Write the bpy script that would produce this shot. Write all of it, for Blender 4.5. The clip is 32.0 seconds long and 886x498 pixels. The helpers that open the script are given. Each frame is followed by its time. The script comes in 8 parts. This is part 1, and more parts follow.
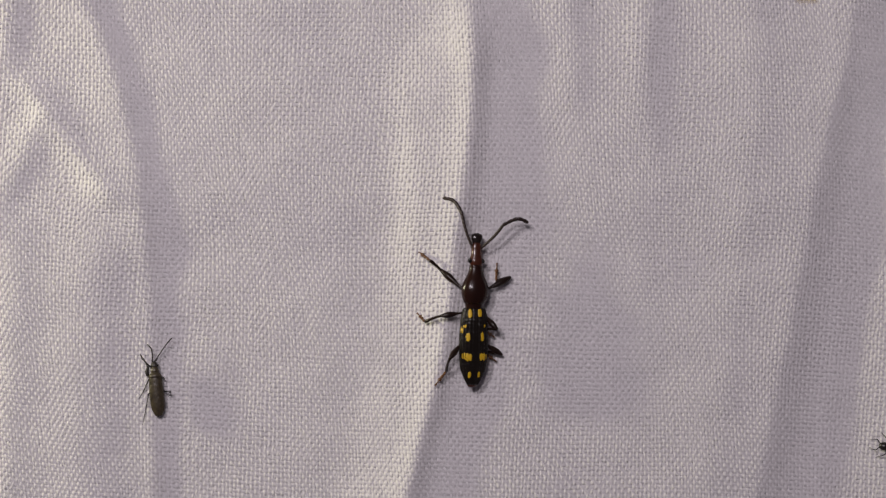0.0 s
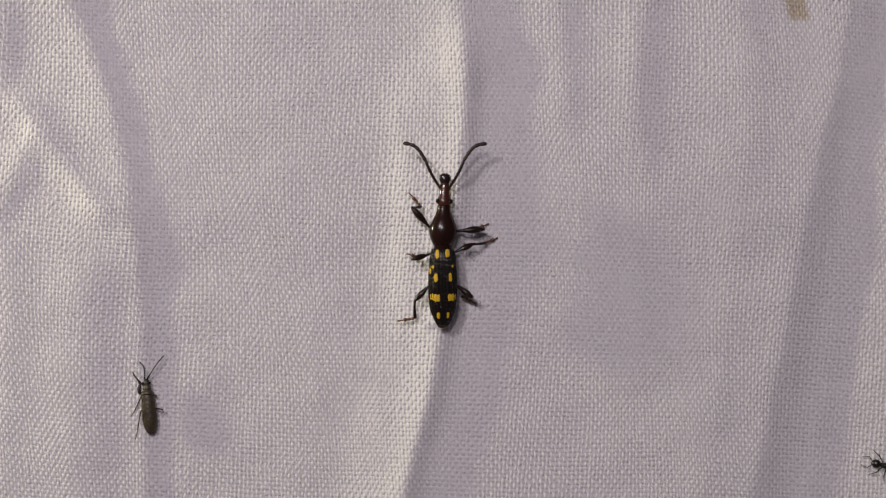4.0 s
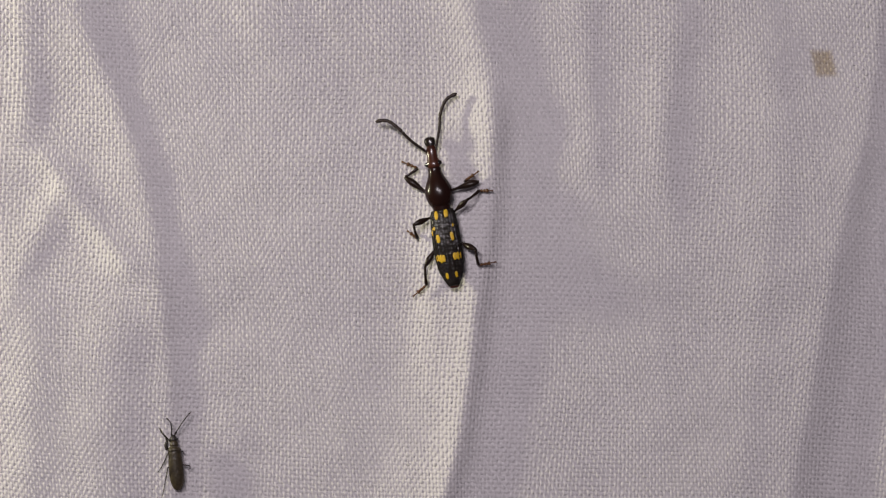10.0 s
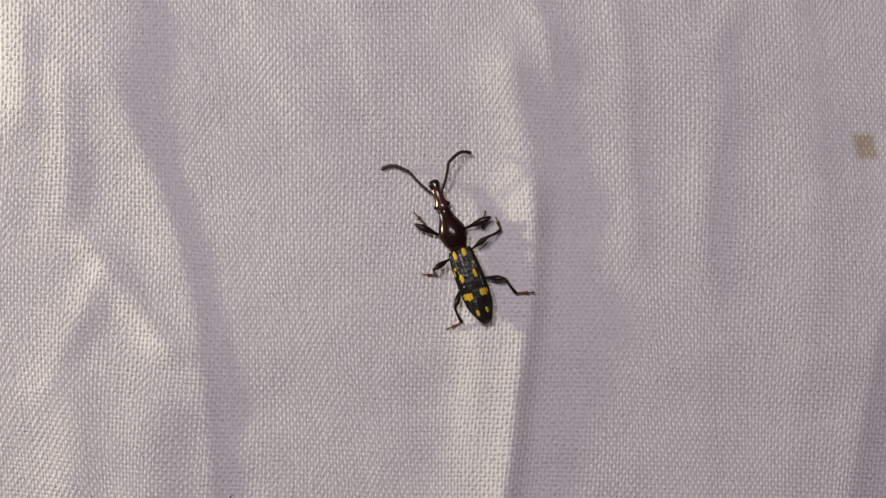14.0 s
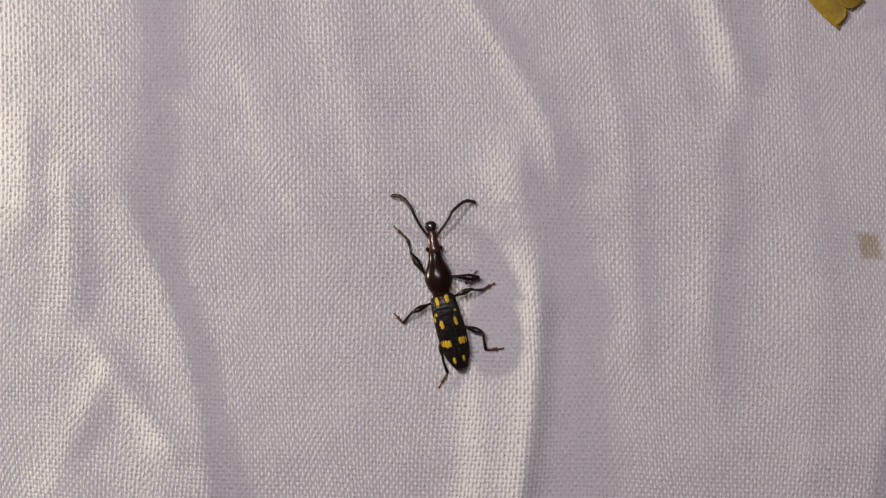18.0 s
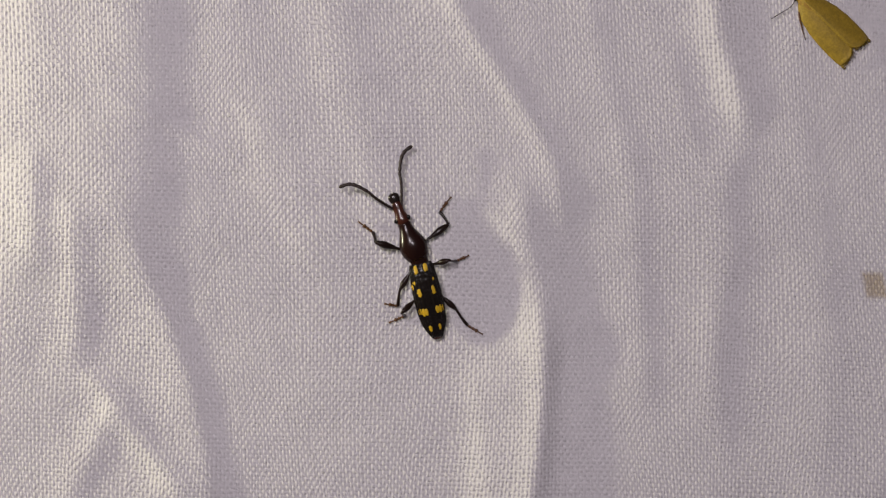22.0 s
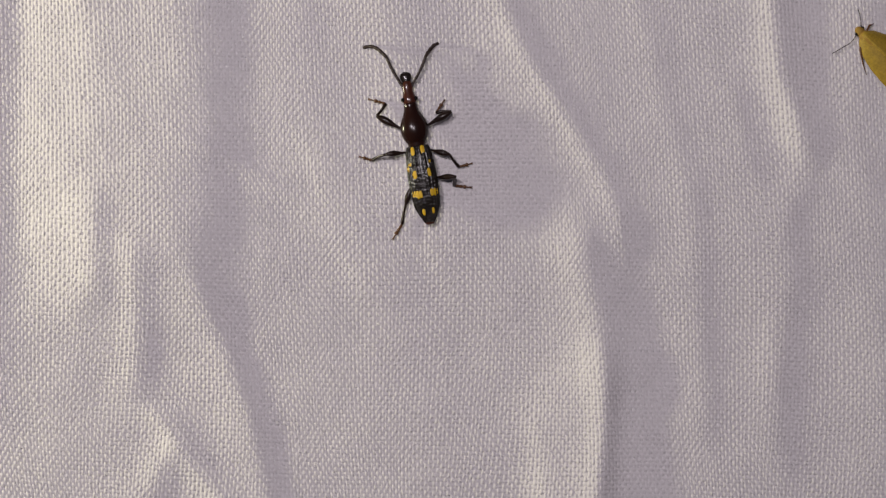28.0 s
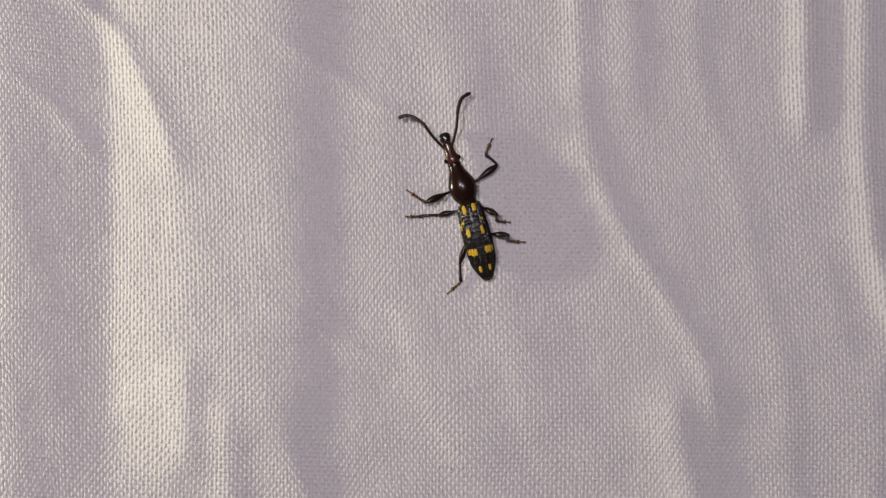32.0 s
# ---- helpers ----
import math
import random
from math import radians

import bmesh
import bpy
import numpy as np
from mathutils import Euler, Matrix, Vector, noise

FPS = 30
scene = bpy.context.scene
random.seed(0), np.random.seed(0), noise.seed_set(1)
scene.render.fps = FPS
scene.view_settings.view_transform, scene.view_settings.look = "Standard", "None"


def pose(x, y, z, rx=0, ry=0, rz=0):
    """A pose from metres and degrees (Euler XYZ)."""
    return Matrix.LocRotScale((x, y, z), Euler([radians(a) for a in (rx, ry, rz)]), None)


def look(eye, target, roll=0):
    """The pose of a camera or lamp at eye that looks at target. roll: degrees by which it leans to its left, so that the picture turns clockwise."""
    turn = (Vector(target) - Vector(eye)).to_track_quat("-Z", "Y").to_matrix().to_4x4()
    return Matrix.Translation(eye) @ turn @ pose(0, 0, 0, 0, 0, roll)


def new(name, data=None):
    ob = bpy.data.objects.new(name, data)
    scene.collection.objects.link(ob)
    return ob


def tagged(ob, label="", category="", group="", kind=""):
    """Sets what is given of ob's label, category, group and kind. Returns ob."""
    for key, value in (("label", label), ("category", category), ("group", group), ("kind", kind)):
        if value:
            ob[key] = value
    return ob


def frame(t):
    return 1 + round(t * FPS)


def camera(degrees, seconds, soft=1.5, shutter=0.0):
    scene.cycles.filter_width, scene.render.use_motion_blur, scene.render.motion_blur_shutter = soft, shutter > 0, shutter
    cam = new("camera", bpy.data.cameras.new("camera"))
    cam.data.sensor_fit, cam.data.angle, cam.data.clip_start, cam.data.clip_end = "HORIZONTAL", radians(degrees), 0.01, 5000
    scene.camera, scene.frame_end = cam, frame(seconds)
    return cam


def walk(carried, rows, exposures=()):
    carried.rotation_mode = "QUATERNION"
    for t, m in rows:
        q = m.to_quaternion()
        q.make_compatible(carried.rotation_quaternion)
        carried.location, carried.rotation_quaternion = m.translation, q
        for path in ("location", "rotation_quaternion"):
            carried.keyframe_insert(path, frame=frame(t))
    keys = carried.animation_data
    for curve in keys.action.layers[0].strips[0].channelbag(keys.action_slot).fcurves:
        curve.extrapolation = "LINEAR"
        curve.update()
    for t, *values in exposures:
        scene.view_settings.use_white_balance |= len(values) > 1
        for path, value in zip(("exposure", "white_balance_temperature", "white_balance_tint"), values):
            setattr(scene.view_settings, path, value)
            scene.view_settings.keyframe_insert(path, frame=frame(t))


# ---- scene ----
# A white cotton sheet hung up at night, lit by a collecting lamp; a long-snouted weevil climbs it.
# The sheet hangs in the plane y = 0 and faces -y. Lengths named mm are millimetres.
MM = 0.001

# ---- camera ----
cam = camera(20, 32.0, soft=1.3)
EYE = -0.2269


def stand(x, z):
    return pose(x, EYE, z, 90, 0, 0)


walk(cam, [
    (0, stand(-0.00000, 0.00000)),
    (0.5, stand(0.00008, 0.00008)),
    (1, stand(0.00016, 0.00031)),
    (1.5, stand(0.00023, 0.00039)),
    (2, stand(0.00047, 0.00046)),
    (2.5, stand(0.00074, 0.00070)),
    (4.5, stand(0.00070, 0.00195)),
    (5, stand(0.00070, 0.00242)),
    (5.5, stand(0.00055, 0.00297)),
    (6, stand(0.00047, 0.00344)),
    (6.5, stand(0.00039, 0.00383)),
    (7, stand(0.00006, 0.00414)),
    (7.5, stand(-0.00016, 0.00445)),
    (8, stand(-0.00047, 0.00477)),
    (8.5, stand(-0.00078, 0.00508)),
    (9, stand(-0.00102, 0.00554)),
    (9.5, stand(-0.00133, 0.00602)),
    (10, stand(-0.00173, 0.00664)),
    (10.5, stand(-0.00251, 0.00734)),
    (11, stand(-0.00298, 0.00812)),
    (11.5, stand(-0.00344, 0.00890)),
    (12, stand(-0.00390, 0.00968)),
    (12.5, stand(-0.00442, 0.01070)),
    (13, stand(-0.00485, 0.01156)),
    (13.5, stand(-0.00517, 0.01280)),
    (14, stand(-0.00547, 0.01414)),
    (14.5, stand(-0.00555, 0.01531)),
    (15, stand(-0.00571, 0.01656)),
    (15.5, stand(-0.00579, 0.01781)),
    (17.5, stand(-0.00587, 0.02211)),
    (18, stand(-0.00587, 0.02312)),
    (18.5, stand(-0.00579, 0.02398)),
    (19, stand(-0.00595, 0.02469)),
    (19.5, stand(-0.00603, 0.02539)),
    (20, stand(-0.00603, 0.02586)),
    (20.5, stand(-0.00603, 0.02617)),
    (21, stand(-0.00618, 0.02648)),
    (21.5, stand(-0.00626, 0.02664)),
    (22, stand(-0.00634, 0.02664)),
    (22.5, stand(-0.00650, 0.02664)),
    (23, stand(-0.00681, 0.02671)),
    (23.5, stand(-0.00689, 0.02679)),
    (24, stand(-0.00704, 0.02687)),
    (24.5, stand(-0.00728, 0.02687)),
    (25, stand(-0.00751, 0.02710)),
    (25.5, stand(-0.00782, 0.02742)),
    (27.5, stand(-0.01044, 0.02890)),
    (28, stand(-0.01181, 0.02976)),
    (28.5, stand(-0.01306, 0.03109)),
    (29, stand(-0.01446, 0.03289)),
    (29.5, stand(-0.01556, 0.03507)),
    (30, stand(-0.01649, 0.03726)),
    (30.5, stand(-0.01735, 0.03929)),
    (31, stand(-0.01829, 0.04124)),
    (31.5, stand(-0.01930, 0.04320)),
    (32, stand(-0.02016, 0.04507)),
], exposures=[(0, 0.0), (10, -0.04), (20, -0.09), (26, -0.12), (32, -0.21)])

# ---- light ----
world = bpy.data.worlds.new("night")
scene.world = world
world.use_nodes = True
sky = world.node_tree.nodes["Background"]
sky.inputs[0].default_value = (0.62, 0.52, 0.66, 1)
sky.inputs[1].default_value = 0.06


def lamp(name, eye, target, watts, size, colour):
    data = bpy.data.lights.new(name, "AREA")
    data.energy, data.color = watts, colour
    data.shape, data.size, data.size_y = "ELLIPSE", size[0], size[1]
    ob = new(name, data)
    ob.matrix_world = look(eye, target)
    return ob


# the warm collecting lamp, beside the sheet and a little below, and the two cool bulbs of the torch held by the camera
lamp("collecting_lamp", (-0.18, -0.031, 0.045), (-0.01, 0, 0.022), 0.270, (0.008, 0.04), (0.95, 0.91, 0.63))
lamp("torch", (-0.080, -0.24, 0.092), (-0.01, 0, 0.022), 0.178, (0.03, 0.03), (1.03, 0.934, 1.005))
lamp("torch", (-0.026, -0.25, 0.066), (-0.01, 0, 0.022), 0.124, (0.03, 0.03), (1.03, 0.934, 1.005))


# ---- materials ----
def material(name, colour, rough=0.6, grain=900, dark=0.75, bump=0.2, blotch=60, coat=0.0, spec=0.5):
    """A surface with variation at two scales and fine relief; grain and blotch are cycles per metre."""
    m = bpy.data.materials.new(name)
    m.use_nodes = True
    t = m.node_tree
    b = t.nodes["Principled BSDF"]
    co = t.nodes.new("ShaderNodeTexCoord")
    n1, n2 = t.nodes.new("ShaderNodeTexNoise"), t.nodes.new("ShaderNodeTexNoise")
    n1.inputs["Scale"].default_value, n2.inputs["Scale"].default_value = grain, blotch
    mix = t.nodes.new("ShaderNodeMix")
    mix.data_type = "RGBA"
    mix.inputs["A"].default_value = (*[max(0.0, c * dark) for c in colour], 1)
    mix.inputs["B"].default_value = (*[min(1, c * (2 - dark)) for c in colour], 1)
    add = t.nodes.new("ShaderNodeMath")
    add.operation = "ADD"
    half = t.nodes.new("ShaderNodeMath")
    half.operation = "MULTIPLY"
    half.inputs[1].default_value = 0.5
    t.links.new(co.outputs["Object"], n1.inputs["Vector"])
    t.links.new(co.outputs["Object"], n2.inputs["Vector"])
    t.links.new(n1.outputs["Fac"], add.inputs[0])
    t.links.new(n2.outputs["Fac"], add.inputs[1])
    t.links.new(add.outputs[0], half.inputs[0])
    t.links.new(half.outputs[0], mix.inputs["Factor"])
    t.links.new(mix.outputs["Result"], b.inputs["Base Color"])
    bu = t.nodes.new("ShaderNodeBump")
    bu.inputs["Strength"].default_value = bump
    bu.inputs["Distance"].default_value = 0.2 / grain
    t.links.new(n1.outputs["Fac"], bu.inputs["Height"])
    t.links.new(bu.outputs["Normal"], b.inputs["Normal"])
    b.inputs["Roughness"].default_value = rough
    b.inputs["Coat Weight"].default_value = coat
    b.inputs["Coat Roughness"].default_value = 0.12
    b.inputs["Specular IOR Level"].default_value = spec
    return m


def cotton_material():
    """White cotton yarn, with slight unevenness from yarn to yarn and one small square brown stain."""
    m = material("cotton", COTTON, 0.92, 5200, 0.93, 0.25, 240, spec=0.15)
    t = m.node_tree
    b = t.nodes["Principled BSDF"]
    b.inputs["Sheen Weight"].default_value = 0.15
    mix = [n for n in t.nodes if n.type == "MIX"][0]
    co = t.nodes.new("ShaderNodeNewGeometry")
    sep = t.nodes.new("ShaderNodeSeparateXYZ")
    t.links.new(co.outputs["Position"], sep.inputs[0])

    def op(kind, a, c, clamp=False):
        n = t.nodes.new("ShaderNodeMath")
        n.operation, n.use_clamp = kind, clamp
        for i, v in enumerate((a, c)):
            if isinstance(v, (int, float)):
                n.inputs[i].default_value = v
            else:
                t.links.new(v, n.inputs[i])
        return n.outputs[0]

    sx, sz = STAIN
    wob = t.nodes.new("ShaderNodeTexNoise")
    wob.inputs["Scale"].default_value = 1500
    shift = op("MULTIPLY", op("SUBTRACT", wob.outputs["Fac"], 0.5), 0.0016)
    dz = op("SUBTRACT", sep.outputs["Z"], sz * MM)
    dx = op("ADD", op("SUBTRACT", sep.outputs["X"], sx * MM), op("MULTIPLY", dz, 0.22))
    ax = op("ADD", op("ABSOLUTE", dx, 0), shift)
    az = op("ADD", op("ABSOLUTE", dz, 0), shift)
    inx = op("MULTIPLY", op("SUBTRACT", 0.00106, ax), 3500, True)
    inz = op("MULTIPLY", op("SUBTRACT", 0.00126, az), 3500, True)
    patch = t.nodes.new("ShaderNodeTexNoise")
    patch.inputs["Scale"].default_value = 2600
    worn = op("ADD", op("MULTIPLY", op("SUBTRACT", patch.outputs["Fac"], 0.42), 5.0, True), 0.25, True)
    mask = op("MULTIPLY", op("MULTIPLY", inx, inz), op("MULTIPLY", worn, 0.85))
    stain = t.nodes.new("ShaderNodeMix")
    stain.data_type = "RGBA"
    t.links.new(mask, stain.inputs["Factor"])
    t.links.new(mix.outputs["Result"], stain.inputs["A"])
    stain.inputs["B"].default_value = (0.40, 0.28, 0.09, 1)
    t.links.new(stain.outputs["Result"], b.inputs["Base Color"])
    return m


COTTON = (0.80, 0.77, 0.775)
STAIN = (32.60, 23.37)
M_COTTON = cotton_material()
M_SHELL = material("black_shell", (0.016, 0.010, 0.008), 0.22, 9000, 0.6, 0.05, 500, coat=0.3)
M_ELYTRA = material("punctured_black_shell", (0.011, 0.008, 0.006), 0.2, 7000, 0.6, 0.25, 500, coat=0.0, spec=0.40)
M_THORAX = material("brown_black_shell", (0.019, 0.007, 0.005), 0.22, 9000, 0.6, 0.04, 500, coat=0.05, spec=0.3)
M_SNOUT = material("red_brown_shell", (0.060, 0.016, 0.008), 0.25, 9000, 0.55, 0.06, 900, coat=0.3)
M_YELLOW = material("yellow_scale_spot", (0.68, 0.42, 0.008), 0.5, 16000, 0.75, 0.5, 3000)
M_LEG = material("dark_leg", (0.018, 0.009, 0.006), 0.28, 12000, 0.55, 0.06, 1500, coat=0.03, spec=0.32)
M_FOOT = material("brown_foot", (0.13, 0.055, 0.017), 0.45, 14000, 0.5, 0.3, 2500)
M_FEELER = material("brown_feeler", (0.028, 0.015, 0.011), 0.5, 14000, 0.55, 0.4, 2500)
M_EYE = material("black_eye", (0.008, 0.006, 0.005), 0.12, 9000, 0.7, 0.02, 900, coat=0.4)
M_BUG = material("grey_brown_bug", (0.040, 0.030, 0.016), 0.4, 5200, -0.6, 1.0, 3600)
M_BUGDARK = material("dark_bug_limb", (0.030, 0.024, 0.020), 0.45, 12000, 0.6, 0.3, 1500)
M_MOTH = material("yellow_wing", (0.36, 0.235, 0.018), 0.6, 5200, 0.3, 0.9, 1300)
M_FRINGE = material("yellow_fringe", (0.42, 0.29, 0.04), 0.8, 14000, 0.6, 0.9, 900)
M_MOTHBODY = material("ochre_fur", (0.34, 0.20, 0.03), 0.8, 12000, 0.6, 0.9, 1200)
M_ANT = material("black_ant", (0.012, 0.010, 0.009), 0.28, 12000, 0.6, 0.1, 1500, coat=0.2)
M_DUST = material("pale_wing_dust", (0.68, 0.62, 0.49), 0.8, 6000, 0.7, 0.5, 500)

# ---- the sheet's folds: a relief in mm over x and z in mm ----
FOLDS = []


def fold(path, lit, rise, fall, soft=(0.8, 0.35, 1.2), span=(-40, 80), ease=4.0, shade=None):
    """A crest along path, rows of (x, z): the cloth rises over the width lit at the slope rise, and falls again at the slope fall."""
    path = sorted(path, key=lambda p: p[1])
    FOLDS.append((np.array([p[1] for p in path]), np.array([p[0] for p in path]), lit, rise, fall, soft, span, ease, shade or rise * lit / fall))


def ramp(d, s):
    return s * np.logaddexp(0.0, d / s)


def relief(x, z):
    x, z = np.asarray(x, float), np.asarray(z, float)
    h = np.zeros(np.broadcast(x, z).shape)
    for zs, xs, lit, rise, fall, soft, span, ease, shade in FOLDS:
        c = sum(np.interp(z + k, zs, xs) for k in (-1.8, -0.9, 0, 0.9, 1.8)) / 5
        e0 = np.clip((z - span[0]) / ease, 0, 1)
        e1 = np.clip((span[1] - z) / ease, 0, 1)
        e = e0 * e0 * (3 - 2 * e0) * e1 * e1 * (3 - 2 * e1)
        d = x - c
        h = h + e * (rise * (ramp(d + lit, soft[0]) - ramp(d, soft[1])) - fall * (ramp(d, soft[1]) - ramp(d - shade, soft[2])))
    h = h + 0.04 * np.sin(0.42 * x + 0.05 * z + 0.6 + 0.8 * np.sin(0.09 * z)) + 0.007 * np.sin(1.15 * x - 0.13 * z + 0.25 * np.sin(0.2 * z))
    h = h + 0.003 * np.sin(1.9 * x + 0.22 * z + 1.1 * np.sin(0.13 * z)) + 0.05 * np.sin(0.33 * z + 0.24 * x) + 0.02 * np.sin(0.9 * z - 0.5 * x)
    slant = np.clip((z - 8) / 18, 0, 1)
    h = h + slant * (0.028 * np.sin(0.72 * (x + 0.35 * z) + 1.0 + 0.6 * np.sin(0.11 * x)) + 0.008 * np.sin(1.6 * (x + 0.42 * z) + 0.9 * np.sin(0.3 * z)))
    return h


# the broad lit swell on the lamp's side, and the brighter strip along its foot
fold([(-34.6, 110.0), (-34.0, 66.0), (-33.6, 52.0), (-33.8, 40.0), (-34.2, 30.0), (-34.0, 18.0)], 16.5, 0.140, 0.36, soft=(0.35, 1.6, 1.0), span=(18, 130), ease=15, shade=3.8)
fold([(-44.6, 110.0), (-44.4, 66.0), (-44.3, 52.0), (-43.9, 38.0), (-43.6, 20.0)], 5.8, 0.06, 0.05, soft=(0.3, 0.9, 2.0), span=(16, 130), ease=12)
# the sharp edge that it runs out into, and the narrow groove below
fold([(-35.4, 31.0), (-34.4, 27.8), (-31.4, 20.6), (-29.2, 14.5), (-27.9, 8.5), (-27.1, 2.0), (-26.4, -5.0)], 3.6, 0.15, 0.45, soft=(1.2, 0.25, 0.5), span=(-3, 31), ease=8)
fold([(-30.6, 8.0), (-31.4, 1.0), (-31.8, -6.0), (-32.0, -18.0), (-32.0, -40.0)], 8.0, 0.11, 0.24, soft=(1.5, 1.0, 1.0), span=(-90, 7), ease=9)
fold([(-27.2, 6.0), (-26.6, -2.0), (-26.3, -10.0), (-26.1, -22.0), (-26.0, -40.0)], 1.6, 0.10, 0.50, soft=(0.7, 0.2, 0.3), span=(-90, 6), ease=7, shade=1.1)
# sharp creases on the swell
fold([(-43.3, 38.0), (-43.0, 30.0), (-43.2, 23.0)], 2.4, 0.14, 0.34, soft=(0.6, 0.3, 0.6), span=(23, 37.5), ease=4)
fold([(-39.9, 34.0), (-39.5, 27.0), (-39.2, 20.0), (-39.8, 15.0)], 2.6, 0.17, 0.36, soft=(0.6, 0.3, 0.8), span=(14, 33), ease=5)
fold([(-35.8, 13.5), (-36.9, 10.5), (-38.4, 7.5), (-40.3, 4.0), (-41.5, -1.0)], 2.8, 0.14, 0.28, soft=(0.7, 0.35, 0.8), span=(-1, 14), ease=3.5)
fold([(-39.0, 16.2), (-37.0, 14.6), (-34.2, 9.9), (-31.0, 6.3), (-29.4, 3.2)], 2.0, 0.26, 0.22, soft=(0.6, 0.3, 0.9), span=(3, 16.5), ease=2.5)
fold([(-38.6, 6.0), (-38.9, -4.0), (-39.3, -14.0), (-39.4, -30.0)], 3.0, 0.16, 0.20, soft=(1.0, 0.5, 1.0), span=(-90, 6), ease=6)
# the main sharp fold and the streak beside it
MAIN = [(0.5, 35.0), (0.9, 28.0), (2.4, 22.5), (2.9, 17.0), (2.7, 12.0), (2.2, 7.0), (1.4, 2.0), (0.6, -6.0), (-0.5, -12.2), (-1.7, -16.3), (-3.2, -22.5), (-5.0, -30.0), (-8.0, -50.0)]
fold(MAIN, 6.2, 0.20, 0.58, soft=(0.7, 0.22, 0.4), span=(-90, 24), ease=8, shade=1.5)
fold(MAIN, 2.0, 0.17, 0.28, soft=(0.5, 0.25, 0.5), span=(-90, 24), ease=8)
fold(MAIN, 3.0, 0.30, 0.24, soft=(0.8, 0.40, 1.2), span=(15, 36), ease=6)
fold([(-3.5, 20.0), (-2.9, 12.0), (-2.4, 6.0), (-2.6, -1.0), (-3.4, -8.0)], 1.9, 0.14, 0.07, soft=(0.4, 0.3, 1.0), span=(-8, 19.5), ease=6)
# the slanting fold above it
fold([(-9.4, 110.0), (-8.1, 65.0), (-7.6, 54.8), (-5.2, 48.4), (-2.0, 43.4), (1.0, 38.9), (3.2, 35.1), (4.4, 30.0), (5.0, 24.0)], 1.8, 0.26, 0.22, soft=(0.8, 0.22, 1.0), span=(25, 130), ease=7)
# upper streaks
fold([(17.6, 110.0), (17.6, 54.0), (18.3, 46.0), (20.0, 41.5), (21.0, 37.0)], 2.0, 0.36, 0.34, soft=(0.6, 0.25, 0.9), span=(36, 130), ease=4)
fold([(12.5, 110.0), (12.3, 53.0)], 2.0, 0.38, 0.36, soft=(0.4, 0.25, 0.6), span=(53, 130), ease=5)
fold([(-4.0, 110.0), (-3.4, 53.0)], 2.5, 0.16, 0.18, soft=(0.6, 0.4, 0.8), span=(55, 130), ease=4)
# faint slanting folds
fold([(-25.2, 45.0), (-24.0, 42.1), (-17.4, 26.8), (-16.0, 22.5)], 4.0, 0.07, 0.09, soft=(1.2, 0.6, 1.5), span=(20, 66), ease=9)
fold([(-17.6, 51.0), (-15.4, 42.1), (-10.8, 29.3), (-9.4, 25.6)], 3.5, 0.08, 0.11, soft=(1.2, 0.5, 1.4), span=(24, 70), ease=9)
fold([(2.4, 60.8), (5.9, 51.0), (10.2, 34.4), (11.7, 16.6), (11.0, 7.2)], 3.0, 0.09, 0.26, soft=(1.2, 0.35, 0.8), span=(8, 80), ease=8)
fold([(21.3, 38.0), (18.6, 32.0), (19.4, 26.0), (17.6, 14.0), (17.4, 6.0)], 3.2, 0.11, 0.34, soft=(1.2, 0.45, 0.8), span=(8, 42), ease=8)
fold([(25.8, 49.0), (24.8, 40.9), (26.3, 32.7)], 2.6, 0.10, 0.14, soft=(0.9, 0.4, 1.0), span=(30, 72), ease=7)
fold([(-23.2, 73.5), (-18.6, 58.2), (-13.5, 49.0)], 3.5, 0.06, 0.09, soft=(1.2, 0.5, 1.4), span=(46, 110), ease=8)
fold([(-62.5, 110.0), (-61.0, 63.3), (-60.0, 48.0), (-60.0, 27.6)], 6.0, 0.24, 0.15, soft=(1.2, 0.8, 0.5), span=(10, 130), ease=8)
fold([(-60.5, 62.0), (-57.0, 59.5), (-53.6, 56.0), (-50.8, 52.0)], 1.6, 0.10, 0.12, soft=(0.5, 0.2, 0.5), span=(51, 63), ease=4)
# faint folds and the deep one at the edge
fold([(17.8, 24.0), (18.1, 19.0), (18.4, 14.0), (19.1, 9.0), (17.6, -3.0)], 2.6, 0.06, 0.20, soft=(1.0, 0.3, 0.5), span=(6, 26), ease=5)
fold([(27.9, 27.6), (28.0, 12.3), (26.3, -3.0), (23.8, -23.4)], 3.2, 0.07, 0.16, soft=(1.2, 0.5, 1.0), span=(-90, 30), ease=8)
fold([(38.6, 42.9), (37.2, 22.8), (36.4, 17.0), (34.5, 9.5), (33.0, 2.0), (31.2, -8.0), (29.6, -15.8), (28.3, -22.5), (26.0, -32.0)], 6.0, 0.04, 0.42, soft=(2.0, 0.25, 0.8), shade=3.0)
fold([(49.8, 42.9), (49.5, 12.3), (48.5, -23.4)], 12.0, 0.16, 0.1, soft=(0.6, 1.0, 2.0))
fold([(39.6, 32.7), (38.4, 12.3), (36.4, -3.0), (34.4, -18.3)], 1.2, 0.12, 0.24, soft=(0.4, 0.3, 0.6), span=(-90, 30), ease=6)
